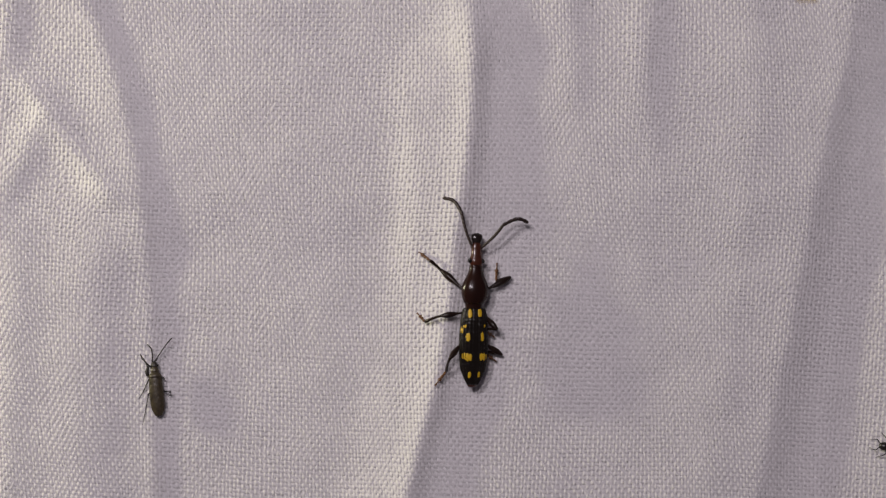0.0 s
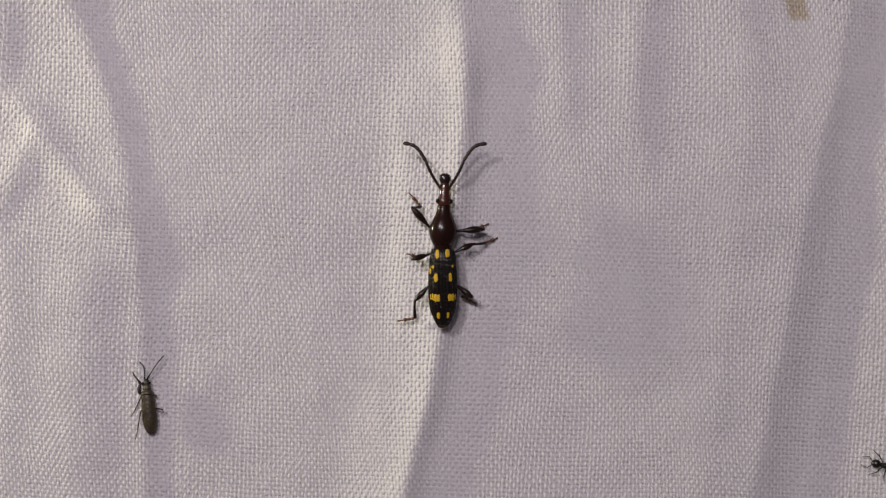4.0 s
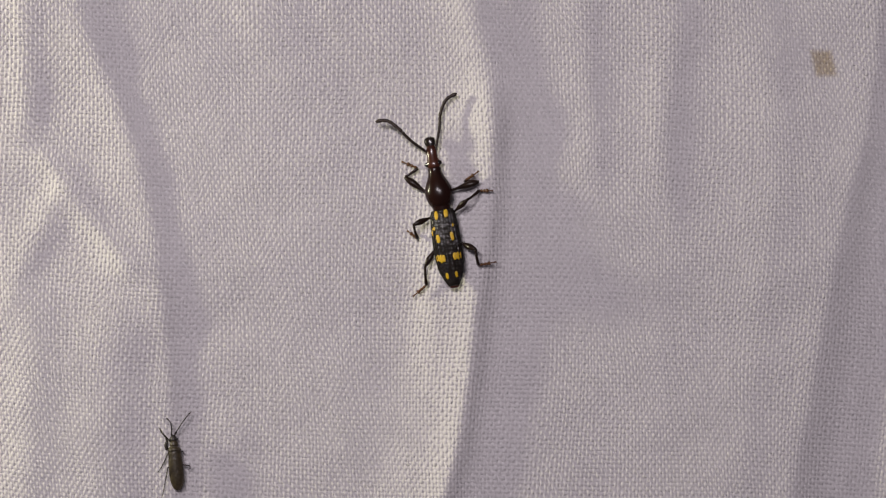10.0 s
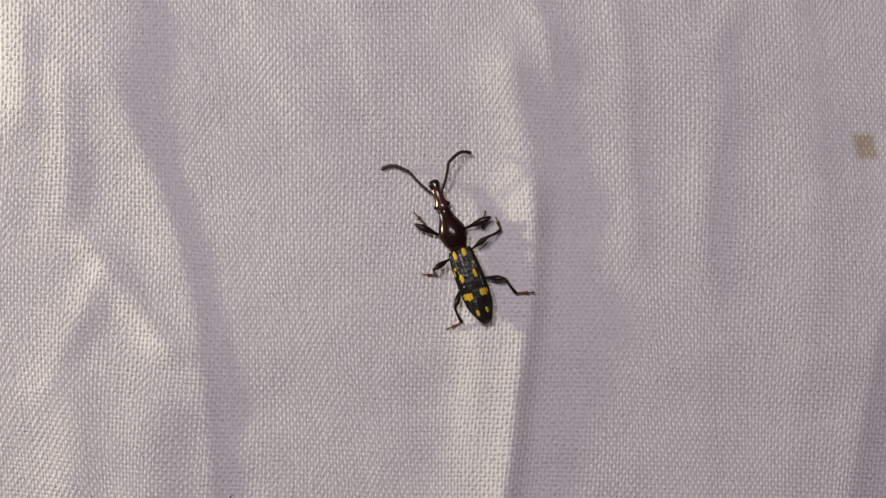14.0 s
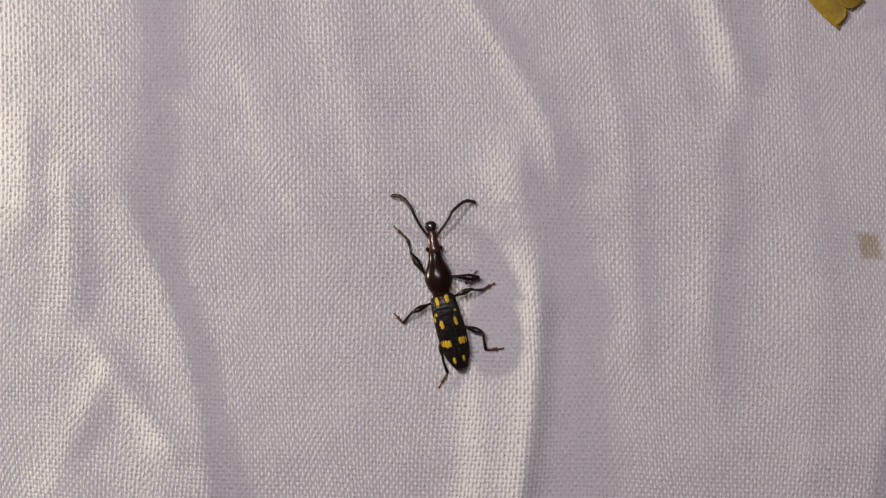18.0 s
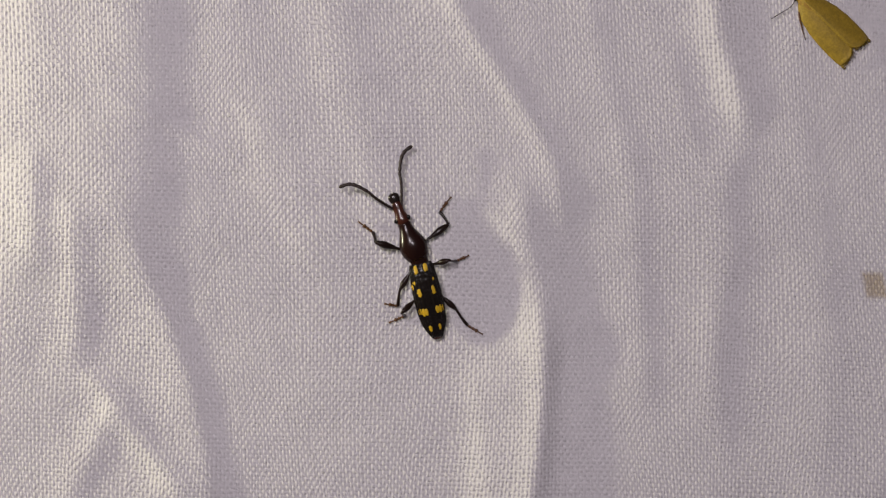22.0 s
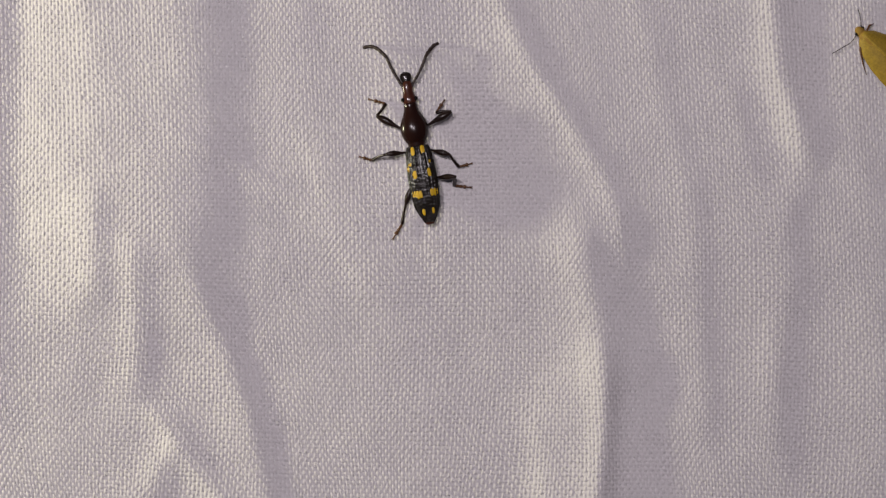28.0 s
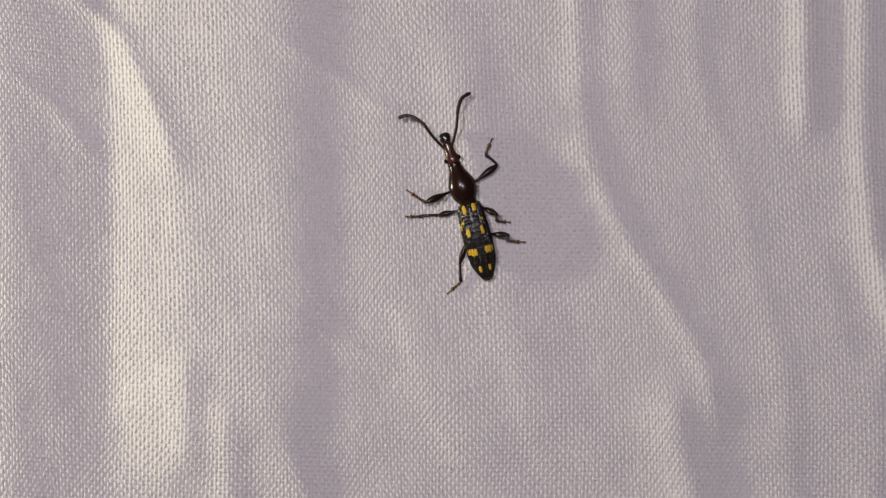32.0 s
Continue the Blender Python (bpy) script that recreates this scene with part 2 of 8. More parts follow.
# fine wrinkles
fold([(-55.3, 68.4), (-53.0, 67.2), (-49.9, 65.9), (-47.0, 60.0), (-44.3, 53.6), (-43.4, 49.0)], 2.4, 0.16, 0.24, soft=(0.6, 0.2, 0.7), span=(50, 72), ease=4)
fold([(-38.1, 66.3), (-31.8, 61.8), (-20.1, 54.3)], 2.2, 0.07, 0.10, soft=(0.6, 0.3, 0.6), span=(54, 67), ease=4)
fold([(-38.5, 41.7), (-29.8, 37.3), (-20.5, 31.5)], 2.4, 0.06, 0.08, soft=(0.7, 0.3, 0.7), span=(31, 42), ease=3)
fold([(-27.2, 44.4), (-23.2, 37.8), (-21.6, 31.7), (-18.6, 25.6)], 1.6, 0.06, 0.09, soft=(0.5, 0.25, 0.5), span=(24, 44), ease=5)
fold([(-14.5, 37.8), (-13.0, 30.2), (-9.9, 23.5)], 1.6, 0.06, 0.09, soft=(0.5, 0.25, 0.5), span=(22, 38), ease=5)
fold([(13.6, 47.0), (14.9, 39.3), (17.1, 32.7)], 1.7, 0.10, 0.13, soft=(0.5, 0.25, 0.6), span=(32, 47), ease=5)


# ---- mesh helpers ----
def mesh_object(name, bm, mat, smooth=True):
    me = bpy.data.meshes.new(name)
    bmesh.ops.recalc_face_normals(bm, faces=bm.faces)
    bm.to_mesh(me)
    bm.free()
    me.materials.append(mat)
    if smooth:
        me.polygons.foreach_set("use_smooth", [True] * len(me.polygons))
    return new(name, me)


def part(name, bm, mat, parent, label="", smooth=True):
    ob = mesh_object(name, bm, mat, smooth)
    ob.parent = parent
    if label:
        tagged(ob, label)
    return ob


def loft(bm, rings, n=20, power=1.0):
    """rings: (x, y, z, half_width, half_height) in mm along y; a closed smooth body. power below 1 squares the section."""
    loops = []
    for x, y, z, w, h in rings:
        loop = []
        for i in range(n):
            a = 2 * math.pi * i / n
            c, s = math.cos(a), math.sin(a)
            c, s = math.copysign(abs(c) ** power, c), math.copysign(abs(s) ** power, s)
            loop.append(bm.verts.new(((x + w * c) * MM, y * MM, (z + h * s) * MM)))
        loops.append(loop)
    for a, b in zip(loops, loops[1:]):
        for i in range(n):
            bm.faces.new((a[i], a[(i + 1) % n], b[(i + 1) % n], b[i]))
    bm.faces.new(loops[0])
    bm.faces.new(loops[-1])


def smooth_rings(rings, steps=4):
    """Catmull-Rom between rings."""
    r = np.array(rings, float)
    r = np.vstack([2 * r[0] - r[1], r, 2 * r[-1] - r[-2]])
    out = []
    for i in range(1, len(r) - 2):
        for k in range(steps):
            t = k / steps
            a, b, c, d = r[i - 1], r[i], r[i + 1], r[i + 2]
            out.append(0.5 * (2 * b + (c - a) * t + (2 * a - 5 * b + 4 * c - d) * t * t + (3 * b - a - 3 * c + d) * t ** 3))
    out.append(r[-2])
    out = np.array(out)
    out[:, 3:] = np.maximum(out[:, 3:], 0.005)
    return out


def tube(bm, pts, rads, n=8):
    """A round limb through pts (mm) with a radius at each."""
    pts = [Vector(p) for p in pts]
    loops = []
    for i, (p, r) in enumerate(zip(pts, rads)):
        way = (pts[min(i + 1, len(pts) - 1)] - pts[max(i - 1, 0)]).normalized()
        side = way.cross(Vector((0, 0, 1)))
        side = side.normalized() if side.length > 1e-4 else Vector((1, 0, 0))
        up = side.cross(way)
        loops.append([bm.verts.new((p + r * (math.cos(2 * math.pi * k / n) * side + math.sin(2 * math.pi * k / n) * up)) * MM) for k in range(n)])
    for a, b in zip(loops, loops[1:]):
        for i in range(n):
            bm.faces.new((a[i], a[(i + 1) % n], b[(i + 1) % n], b[i]))
    bm.faces.new(loops[0])
    bm.faces.new(loops[-1])


def curve_points(pts, steps=5):
    return [tuple(v[:3]) for v in smooth_rings([(*p, 1, 1) for p in pts], steps)]


def on_sheet(x, z, heading, axis=0.5, rise=0.0):
    """The pose of something that sits on the sheet at x, z (mm), its +y turned heading degrees to the left of straight up; x, z name the place of its axis, that high over the cloth, and rise lifts it off."""
    gx = (relief(x + 2.5, z) - relief(x - 2.5, z)) / 5
    gz = (relief(x, z + 3) - relief(x, z - 3)) / 6
    h = (2 * relief(x, z) + relief(x + 1.5, z) + relief(x - 1.5, z) + relief(x, z + 2) + relief(x, z - 2)) / 6
    out = Vector((-gx, -1, -gz)).normalized()
    up = (Vector((0, 0, 1)) - out * out.z).normalized()
    m = Matrix((up.cross(out), up, out)).transposed().to_4x4()
    x, z = x - out.x * axis, z - out.z * axis
    return Matrix.Translation((x * MM, -(float(h) + WEAVE_TOP + rise) * MM, z * MM)) @ m @ pose(0, 0, 0, 0, 0, heading)


WEAVE_TOP = 0.11

# ---- the sheet ----
X0, X1, Z0, Z1 = -63.0, 43.0, -26.0, 70.0
rng = np.random.default_rng(4)


def uneven(a, b, step_a, step_b):
    """Smooth random values over a by b places, changing every so many places."""
    rough = rng.normal(0, 1, (a // step_a + 2, b // step_b + 2))
    i, j = np.arange(a) / step_a, np.arange(b) / step_b
    i0, j0 = i.astype(int), j.astype(int)
    u, v = (i - i0)[:, None], (j - j0)[None]
    u, v = u * u * (3 - 2 * u), v * v * (3 - 2 * v)
    low, high = rough[i0], rough[i0 + 1]
    return (low[:, j0] * (1 - v) + low[:, j0 + 1] * v) * (1 - u) + (high[:, j0] * (1 - v) + high[:, j0 + 1] * v) * u


def smooth_relief():
    """The relief on a close grid, to look heights up from."""
    gx, gz = np.arange(X0 - 3, X1 + 3, 0.16), np.arange(Z0 - 3, Z1 + 3, 0.16)
    grid = relief(*np.meshgrid(gx, gz, indexing="ij"))

    def height(x, z):
        u, v = (x - gx[0]) / 0.16, (z - gz[0]) / 0.16
        i, j = np.clip(u.astype(int), 0, len(gx) - 2), np.clip(v.astype(int), 0, len(gz) - 2)
        u, v = u - i, v - j
        return (grid[i, j] * (1 - u) + grid[i + 1, j] * u) * (1 - v) + (grid[i, j + 1] * (1 - u) + grid[i + 1, j + 1] * u) * v

    return height


def drawn(x, z):
    """Where the weave's even lattice lies on the cloth: pulled askew, with slow waves."""
    return (x + 0.75 * np.sin(0.21 * x + 0.06 * z + 1.1 * np.sin(0.07 * z)) + 0.10 * np.sin(0.9 * x - 0.11 * z) + 0.5 * np.sin(0.06 * z + 0.03 * x) - 0.02 * z,
            z + 0.5 * np.sin(0.07 * x + 0.03 * z) + 0.1 * np.sin(0.27 * x - 0.1 * z) - 0.045 * x)


def yarns(name, parent, upright, height):
    """One set of yarns of the plain weave: each goes over and under the crossing ones by turns, with a small gap at every corner."""
    count = round((X1 - X0) / WARP) if upright else round((Z1 - Z0) / WEFT)
    n = 3 * (round((Z1 - Z0) / WEFT) if upright else round((X1 - X0) / WARP))
    lane, k = np.arange(count)[:, None], np.arange(n)[None] / 3.0
    half, crimp, sunk, crown = (WARP_HALF, WARP_CRIMP, 0.0, 0.038) if upright else (WEFT_HALF, WEFT_CRIMP, WEFT_SUNK, 0.034)
    over = np.cos(math.pi * (k + lane)) * (1 if upright else -1)
    lift = crimp * over * (1 + 0.2 * uneven(count, n, 1, 4)) + 0.008 * uneven(count, n, 3, 9) - sunk
    stray = 0.026 * uneven(count, n, 1, 9) + 0.014 * uneven(count, n, 1, 3)
    # the upright ones also sway a little towards one neighbour and the other
    sway = 0.038 * (1 - 2 * (lane % 2)) * np.cos(math.pi * k + 0.6 * uneven(count, n, 6, 20)) if upright else 0.0
    across = (lane + 0.5) * (WARP if upright else WEFT) + stray + sway
    along = (k + 0.5) * (WEFT if upright else WARP) + 0 * lane
    thick = half * (1 + 0.12 * uneven(count, n, 1, 7) + 0.06 * uneven(count, n, 6, 40) + rng.normal(0, 0.04, (count, n)))
    px, pz = (X0 + across, Z0 + along) if upright else (X0 + along, Z0 + across)
    qx, qz = drawn(px, pz)
    slope_x, slope_z = np.gradient(qx, axis=1), np.gradient(qz, axis=1)
    size = np.hypot(slope_x, slope_z)
    rows = []
    for s, high in ((-1, -0.020), (0, crown), (1, -0.020)):
        ex, ez = qx + s * thick * slope_z / size, qz - s * thick * slope_x / size
        rows.append(np.stack([ex, -(height(ex, ez) + lift + high), ez], -1))
    co = np.stack(rows, 2)
    index = np.arange(count * n * 3).reshape(count, n, 3)
    quads = np.stack([index[:, :-1, :-1], index[:, :-1, 1:], index[:, 1:, 1:], index[:, 1:, :-1]], -1).reshape(-1, 4)
    # the two corners of the stretch that stay far from the walk carry the plain sheet alone
    cx, cz = co[:, :-1, 1, 0].repeat(2), co[:, :-1, 1, 2].repeat(2)
    quads = quads[~((cx < -49.5) & (cz < 2)) & ~((cx > 34) & (cz > 52))]
    me = bpy.data.meshes.new(name)
    me.vertices.add(count * n * 3)
    me.vertices.foreach_set("co", (co * MM).reshape(-1).astype(np.float32))
    me.loops.add(quads.size)
    me.loops.foreach_set("vertex_index", quads.reshape(-1).astype(np.int32))
    me.polygons.add(len(quads))
    me.polygons.foreach_set("loop_start", np.arange(0, quads.size, 4, dtype=np.int32))
    me.polygons.foreach_set("use_smooth", np.ones(len(quads), bool))
    me.update(calc_edges=True)
    me.materials.append(M_COTTON)
    ob = new(name, me)
    ob.parent = parent
    return tagged(ob, kind="stuff")


WARP, WEFT = 0.32, 0.40
WARP_HALF, WARP_CRIMP = 0.108, 0.068
WEFT_HALF, WEFT_CRIMP, WEFT_SUNK = 0.158, 0.026, 0.030


def cloth_sheet():
    """The whole hanging cloth behind the yarns that can be told apart."""
    xs = np.concatenate([np.linspace(-420, -92, 83), np.arange(-90.0, 70.1, 0.5), np.linspace(72, 400, 83)])
    zs = np.concatenate([np.linspace(-400, -62, 83), np.arange(-60.0, 100.1, 0.5), np.linspace(102, 420, 83)])
    gx, gz = np.meshgrid(xs, zs, indexing="ij")
    gy = -(relief(gx, gz) - 0.16)
    back = gy + 0.25
    me = bpy.data.meshes.new("sheet")
    a, b = len(xs), len(zs)
    front = np.stack([gx, gy, gz], -1).reshape(-1, 3)
    rear = np.stack([gx, back, gz], -1).reshape(-1, 3)
    idx = np.arange(a * b).reshape(a, b)
    f1 = np.stack([idx[:-1, :-1], idx[1:, :-1], idx[1:, 1:], idx[:-1, 1:]], -1).reshape(-1, 4)
    rim = np.concatenate([idx[:, 0], idx[-1, 1:], idx[::-1, -1][1:], idx[0, ::-1][1:-1]])
    nxt = np.roll(rim, -1)
    f3 = np.stack([nxt, rim, rim + a * b, nxt + a * b], -1)
    faces = np.concatenate([f1, f1[:, ::-1] + a * b, f3])
    me.from_pydata((np.concatenate([front, rear]) * MM).tolist(), [], faces.tolist())
    me.polygons.foreach_set("use_smooth", [True] * len(me.polygons))
    me.materials.append(M_COTTON)
    return tagged(new("sheet", me), "white woven cotton sheet hung up in soft upright folds", "sheet", kind="structure")


sheet = cloth_sheet()
cloth_height = smooth_relief()
yarns("warp_yarns", sheet, True, cloth_height)
yarns("weft_yarns", sheet, False, cloth_height)

# ---- the weevil ----
ELYTRA = smooth_rings([(0, -6.75, 1.15, 0.47, 0.24), (0, -6.6, 1.2, 0.56, 0.38), (0, -6.1, 1.22, 0.83, 0.54), (0, -5.4, 1.25, 1.13, 0.70), (0, -4.6, 1.3, 1.26, 0.82), (0, -3.2, 1.3, 1.33, 0.90), (0, -1.8, 1.3, 1.27, 0.90), (0, -0.6, 1.3, 1.16, 0.84), (0, -0.05, 1.25, 1.0, 0.66)], 14)
ELYTRA[:, [2, 4]] *= 0.8
ELYTRA[:, 1] *= 1.03


def elytra_top(x, y):
    """Height of the wing cases over the sheet."""
    ys = ELYTRA[:, 1]
    w, z, h = (np.interp(y, ys, ELYTRA[:, i]) for i in (3, 2, 4))
    return float(z + h * max(0.02, 1 - min(1, abs(x / w)) ** 2.6) ** 0.5)


def wing_cases(bm):
    """A loft with lengthwise ribs and rows of punctures."""
    n, loops = 132, []
    r = random.Random(7)
    phase = [r.uniform(0, 6.3) for _ in range(24)]
    pace = [r.uniform(19, 27) for _ in range(24)]
    for j, (x, y, z, w, h) in enumerate(ELYTRA):
        loop = []
        for i in range(n):
            a = 2 * math.pi * i / n
            c, s = math.cos(a), math.sin(a)
            cx, cz = math.copysign(abs(c) ** 0.8, c), math.copysign(abs(s) ** 0.8, s)
            dent = 0.0
            if s > -0.2:
                line, k = i // 6, i % 6
                groove = (1.0, 0.6, 0.2, 0.0, 0.2, 0.6)[k]
                pit = max(0, math.sin(y * pace[line] + phase[line] + 1.7 * math.sin(y * 3.1 + 2 * phase[line]))) ** 2
                dent = groove * (0.045 + 0.075 * pit) + 0.018 * pit * (1 - groove) + 0.003 * math.sin(y * 6.3 + phase[line])
                if i == 33:
                    dent = 0.09
            loop.append(bm.verts.new(((w - dent) * cx * MM, y * MM, (z + (h - dent) * cz) * MM)))
        loops.append(loop)
    for a, b in zip(loops, loops[1:]):
        for i in range(n):
            bm.faces.new((a[i], a[(i + 1) % n], b[(i + 1) % n], b[i]))
    bm.faces.new(loops[0])
    bm.faces.new(loops[-1])


def spot(bm, x, y, w, h):
    """A yellow scale patch that follows the wing case, slightly proud of it."""
    n, m = 7, 7
    grid = {}
    for i in range(n + 1):
        for j in range(m + 1):
            u, v = 2 * i / n - 1, 2 * j / m - 1
            k = 1.08 - 0.16 * u * u * v * v
            qx, qy = x + u * w / 2 * k * (1 - 0.08 * v * v), y + v * h / 2 * k * (1 - 0.06 * u * u) + 0.02 * math.sin(7 * u + 3 * x)
            edge = 0.03 if max(abs(u), abs(v)) > 0.99 else 0.0
            grid[i, j] = bm.verts.new((qx * MM, qy * MM, (elytra_top(qx, qy) + 0.012 - edge) * MM))
    for i in range(n):
        for j in range(m):
            bm.faces.new((grid[i, j], grid[i + 1, j], grid[i + 1, j + 1], grid[i, j + 1]))


def limb(x, y, z, yaw, pitch):
    """The pose of a limb's piece in its insect's space: its root in mm, then turned yaw to the left and lifted by pitch."""
    return pose(x * MM, y * MM, z * MM, pitch, 0, yaw)


def femur(parent, length, thick):
    bm = bmesh.new()
    shape = ((0, 0.10), (0.12, 0.085), (0.3, 0.11), (0.5, 0.20), (0.66, 0.25), (0.8, 0.22), (0.92, 0.15), (1.0, 0.10))
    pts = [(0, length * a, 0.04 * math.sin(3 * a)) for a, _ in shape]
    tube(bm, pts, [r * thick for _, r in shape], 12)
    return part("femur", bm, M_LEG, parent)


def tibia(parent, length):
    bm = bmesh.new()
    shape = ((0, 0.13), (0.1, 0.12), (0.35, 0.115), (0.7, 0.14), (0.92, 0.17), (1.0, 0.13))
    pts = [(0.05 * math.sin(math.pi * a), length * a, 0) for a, _ in shape]
    tube(bm, pts, [r for _, r in shape], 10)
    tube(bm, [(0.05, length * 0.93, 0), (0.12, length * 1.03, -0.03)], [0.03, 0.008], 6)
    return part("tibia", bm, M_LEG, parent)


def tarsus(parent, length):
    """A foot of three lobed joints and a claw joint with two hooked claws."""
    bm = bmesh.new()
    for a, b, r in ((0, 0.22, 0.14), (0.22, 0.42, 0.155), (0.42, 0.64, 0.195)):
        ys = [a + (b - a) * k / 4 for k in range(5)]
        tube(bm, [(0, length * y, 0) for y in ys], [r * f for f in (0.45, 0.6, 0.8, 1.0, 0.7)], 10)
    tube(bm, [(0, length * 0.58, 0), (0, length * 0.8, 0.02), (0, length * 0.93, 0)], [0.055, 0.06, 0.08], 8)
    for s in (-1, 1):
        tube(bm, [(0, length * 0.9, 0), (s * 0.06, length * 0.97, 0.01), (s * 0.10, length, -0.05)], [0.045, 0.036, 0.01], 6)
    return part("tarsus", bm, M_FOOT, parent, "brown clawed foot")


def feeler(parent, name, length, bow, beads, r0, r1):
    """Half a feeler: a bowed string of beads."""
    bm = bmesh.new()
    pts, rads = [], []
    n = beads * 6
    for k in range(n + 1):
        a = k / n
        ph = (k % 6) / 6
        pts.append((bow * math.sin(math.pi * a) * (1 - 0.25 * math.cos(math.pi * a)), length * a, 0.08 * math.sin(math.pi * a)))
        rads.append((r0 + (r1 - r0) * a) * (0.72 + 0.36 * math.sin(math.pi * (0.15 + 0.85 * ph))))
    rads[-1] *= 0.4
    tube(bm, pts, rads, 8)
    return part(name, bm, M_FEELER, parent)


def low(rings, steps):
    out = smooth_rings(rings, steps)
    out[:, [2, 4]] *= 0.8
    return out


def weevil():
    root = tagged(new("weevil"), "black long-snouted weevil with yellow spots climbing the sheet", "beetle")
    bm = bmesh.new()
    wing_cases(bm)
    part("wing_case", bm, M_ELYTRA, root, "glossy black ribbed wing cases")
    bm = bmesh.new()
    loft(bm, low([(0, -6.3, 0.75, 0.4, 0.25), (0, -5, 0.8, 0.95, 0.5), (0, -2.5, 0.8, 1.15, 0.55), (0, -0.3, 0.8, 0.9, 0.5), (0, 0.1, 0.85, 0.6, 0.4)], 4), 20)
    part("abdomen", bm, M_SHELL, root)
    bm = bmesh.new()
    loft(bm, low([(0, -7.16, 0.95, 0.22, 0.14), (0, -7.08, 1.0, 0.38, 0.26), (0, -6.85, 1.05, 0.50, 0.34), (0, -6.4, 1.05, 0.62, 0.36), (0, -6.1, 1.0, 0.5, 0.3)], 4), 18)
    part("tail_plate", bm, M_SNOUT, root, "red-brown tail plate")
    for x, y, w, h in ((-0.50, -0.50, 0.34, 0.74), (0.40, -0.45, 0.34, 0.70), (-0.92, -1.64, 0.28, 0.30), (0.84, -1.58, 0.18, 0.24), (-1.15, -1.98, 0.18, 0.52), (-0.65, -2.60, 0.40, 0.70), (0.68, -2.55, 0.34, 0.74),
                       (-0.98, -4.30, 0.28, 0.58), (-0.70, -4.42, 0.29, 0.72), (-0.42, -4.42, 0.28, 0.62), (0.58, -4.36, 0.28, 0.62), (0.85, -4.36, 0.29, 0.66), (1.06, -4.32, 0.18, 0.50), (-0.40, -6.00, 0.26, 0.54), (0.46, -5.97, 0.24, 0.50)):
        bm = bmesh.new()
        spot(bm, x, y, w, h)
        part("yellow_spot", bm, M_YELLOW, root, "bright yellow scale spot")
    bm = bmesh.new()
    loft(bm, low([(0, -0.15, 1.15, 0.78, 0.62), (0, 0.12, 1.15, 0.80, 0.66), (0, 0.3, 1.15, 0.84, 0.70), (0, 0.55, 1.2, 1.0, 0.86), (0, 1.1, 1.25, 1.2, 1.02), (0, 1.75, 1.25, 1.24, 1.04), (0, 2.4, 1.22, 1.02, 0.90), (0, 3.0, 1.15, 0.74, 0.70), (0, 3.5, 1.1, 0.60, 0.58), (0, 3.75, 1.08, 0.60, 0.56), (0, 3.85, 1.08, 0.50, 0.46)], 6), 36)
    front = part("pronotum", bm, M_THORAX, root, "polished brown-black pear-shaped thorax")
    bm = bmesh.new()
    loft(bm, low([(0, 3.75, 1.05, 0.46, 0.42), (0, 4.0, 1.05, 0.62, 0.48), (0, 4.25, 1.05, 0.64, 0.48), (0, 4.5, 1.02, 0.56, 0.44), (0, 4.85, 0.98, 0.47, 0.38), (0, 5.15, 0.94, 0.47, 0.35), (0, 5.4, 0.92, 0.48, 0.34), (0, 5.62, 0.90, 0.42, 0.32), (0, 5.85, 0.86, 0.36, 0.28)], 5), 26)
    part("snout", bm, M_SNOUT, front, "red-brown snout")
    bm = bmesh.new()
    loft(bm, low([(0, 5.72, 0.86, 0.36, 0.27), (0, 5.9, 0.84, 0.43, 0.31), (0, 6.15, 0.82, 0.51, 0.34), (0, 6.38, 0.80, 0.51, 0.33), (0, 6.56, 0.78, 0.42, 0.26), (0, 6.67, 0.76, 0.20, 0.12)], 5), 24)
    part("snout_tip", bm, M_SHELL, front, "round black snout tip")
    for s in (-1, 1):
        bm = bmesh.new()
        bmesh.ops.create_uvsphere(bm, u_segments=16, v_segments=10, radius=0.23 * MM)
        bmesh.ops.translate(bm, verts=bm.verts, vec=(s * 0.56 * MM, 4.2 * MM, 0.92 * MM))
        part("eye", bm, M_EYE, front, "bulging black eye")
    bm = bmesh.new()
    for s in (-1, 1):
        tube(bm, [(s * 0.1, 6.42, 0.52), (s * 0.22, 6.63, 0.5), (s * 0.08, 6.72, 0.48)], [0.1, 0.07, 0.02], 8)
    part("jaws", bm, M_EYE, front)
    return root, front


beetle, thorax = weevil()
walkers = {}
for kind, lengths in (("fore", (2.80, 1.40, 1.71)), ("mid", (2.09, 1.71, 1.28)), ("hind", (2.25, 1.78, 1.67))):
    for side in "lr":
        walkers[kind + "_" + side] = (femur(beetle, lengths[0], 1.35 if kind == "fore" else 1.15), tibia(beetle, lengths[1]), tarsus(beetle, lengths[2]))
for side, sign in (("l", 1), ("r", -1)):
    walkers["feeler_" + side] = (feeler(beetle, "feeler_base", 3.12, -0.10 * sign, 8, 0.125, 0.14), feeler(beetle, "feeler_tip", 2.57, 0.42 * sign, 5, 0.15, 0.175))


# ---- the small insects that sit still ----
def legs_of(parent, mat, rows, name="leg", thick=0.05):
    """rows of points in mm: each one leg."""
    for pts in rows:
        bm = bmesh.new()
        n = len(pts)
        tube(bm, pts, [thick * (1.0 if i == 0 else 1.25 if i == 1 and n > 2 else 0.75 if i < n - 1 else 0.35) for i in range(n)], 7)
        part(name, bm, mat, parent)


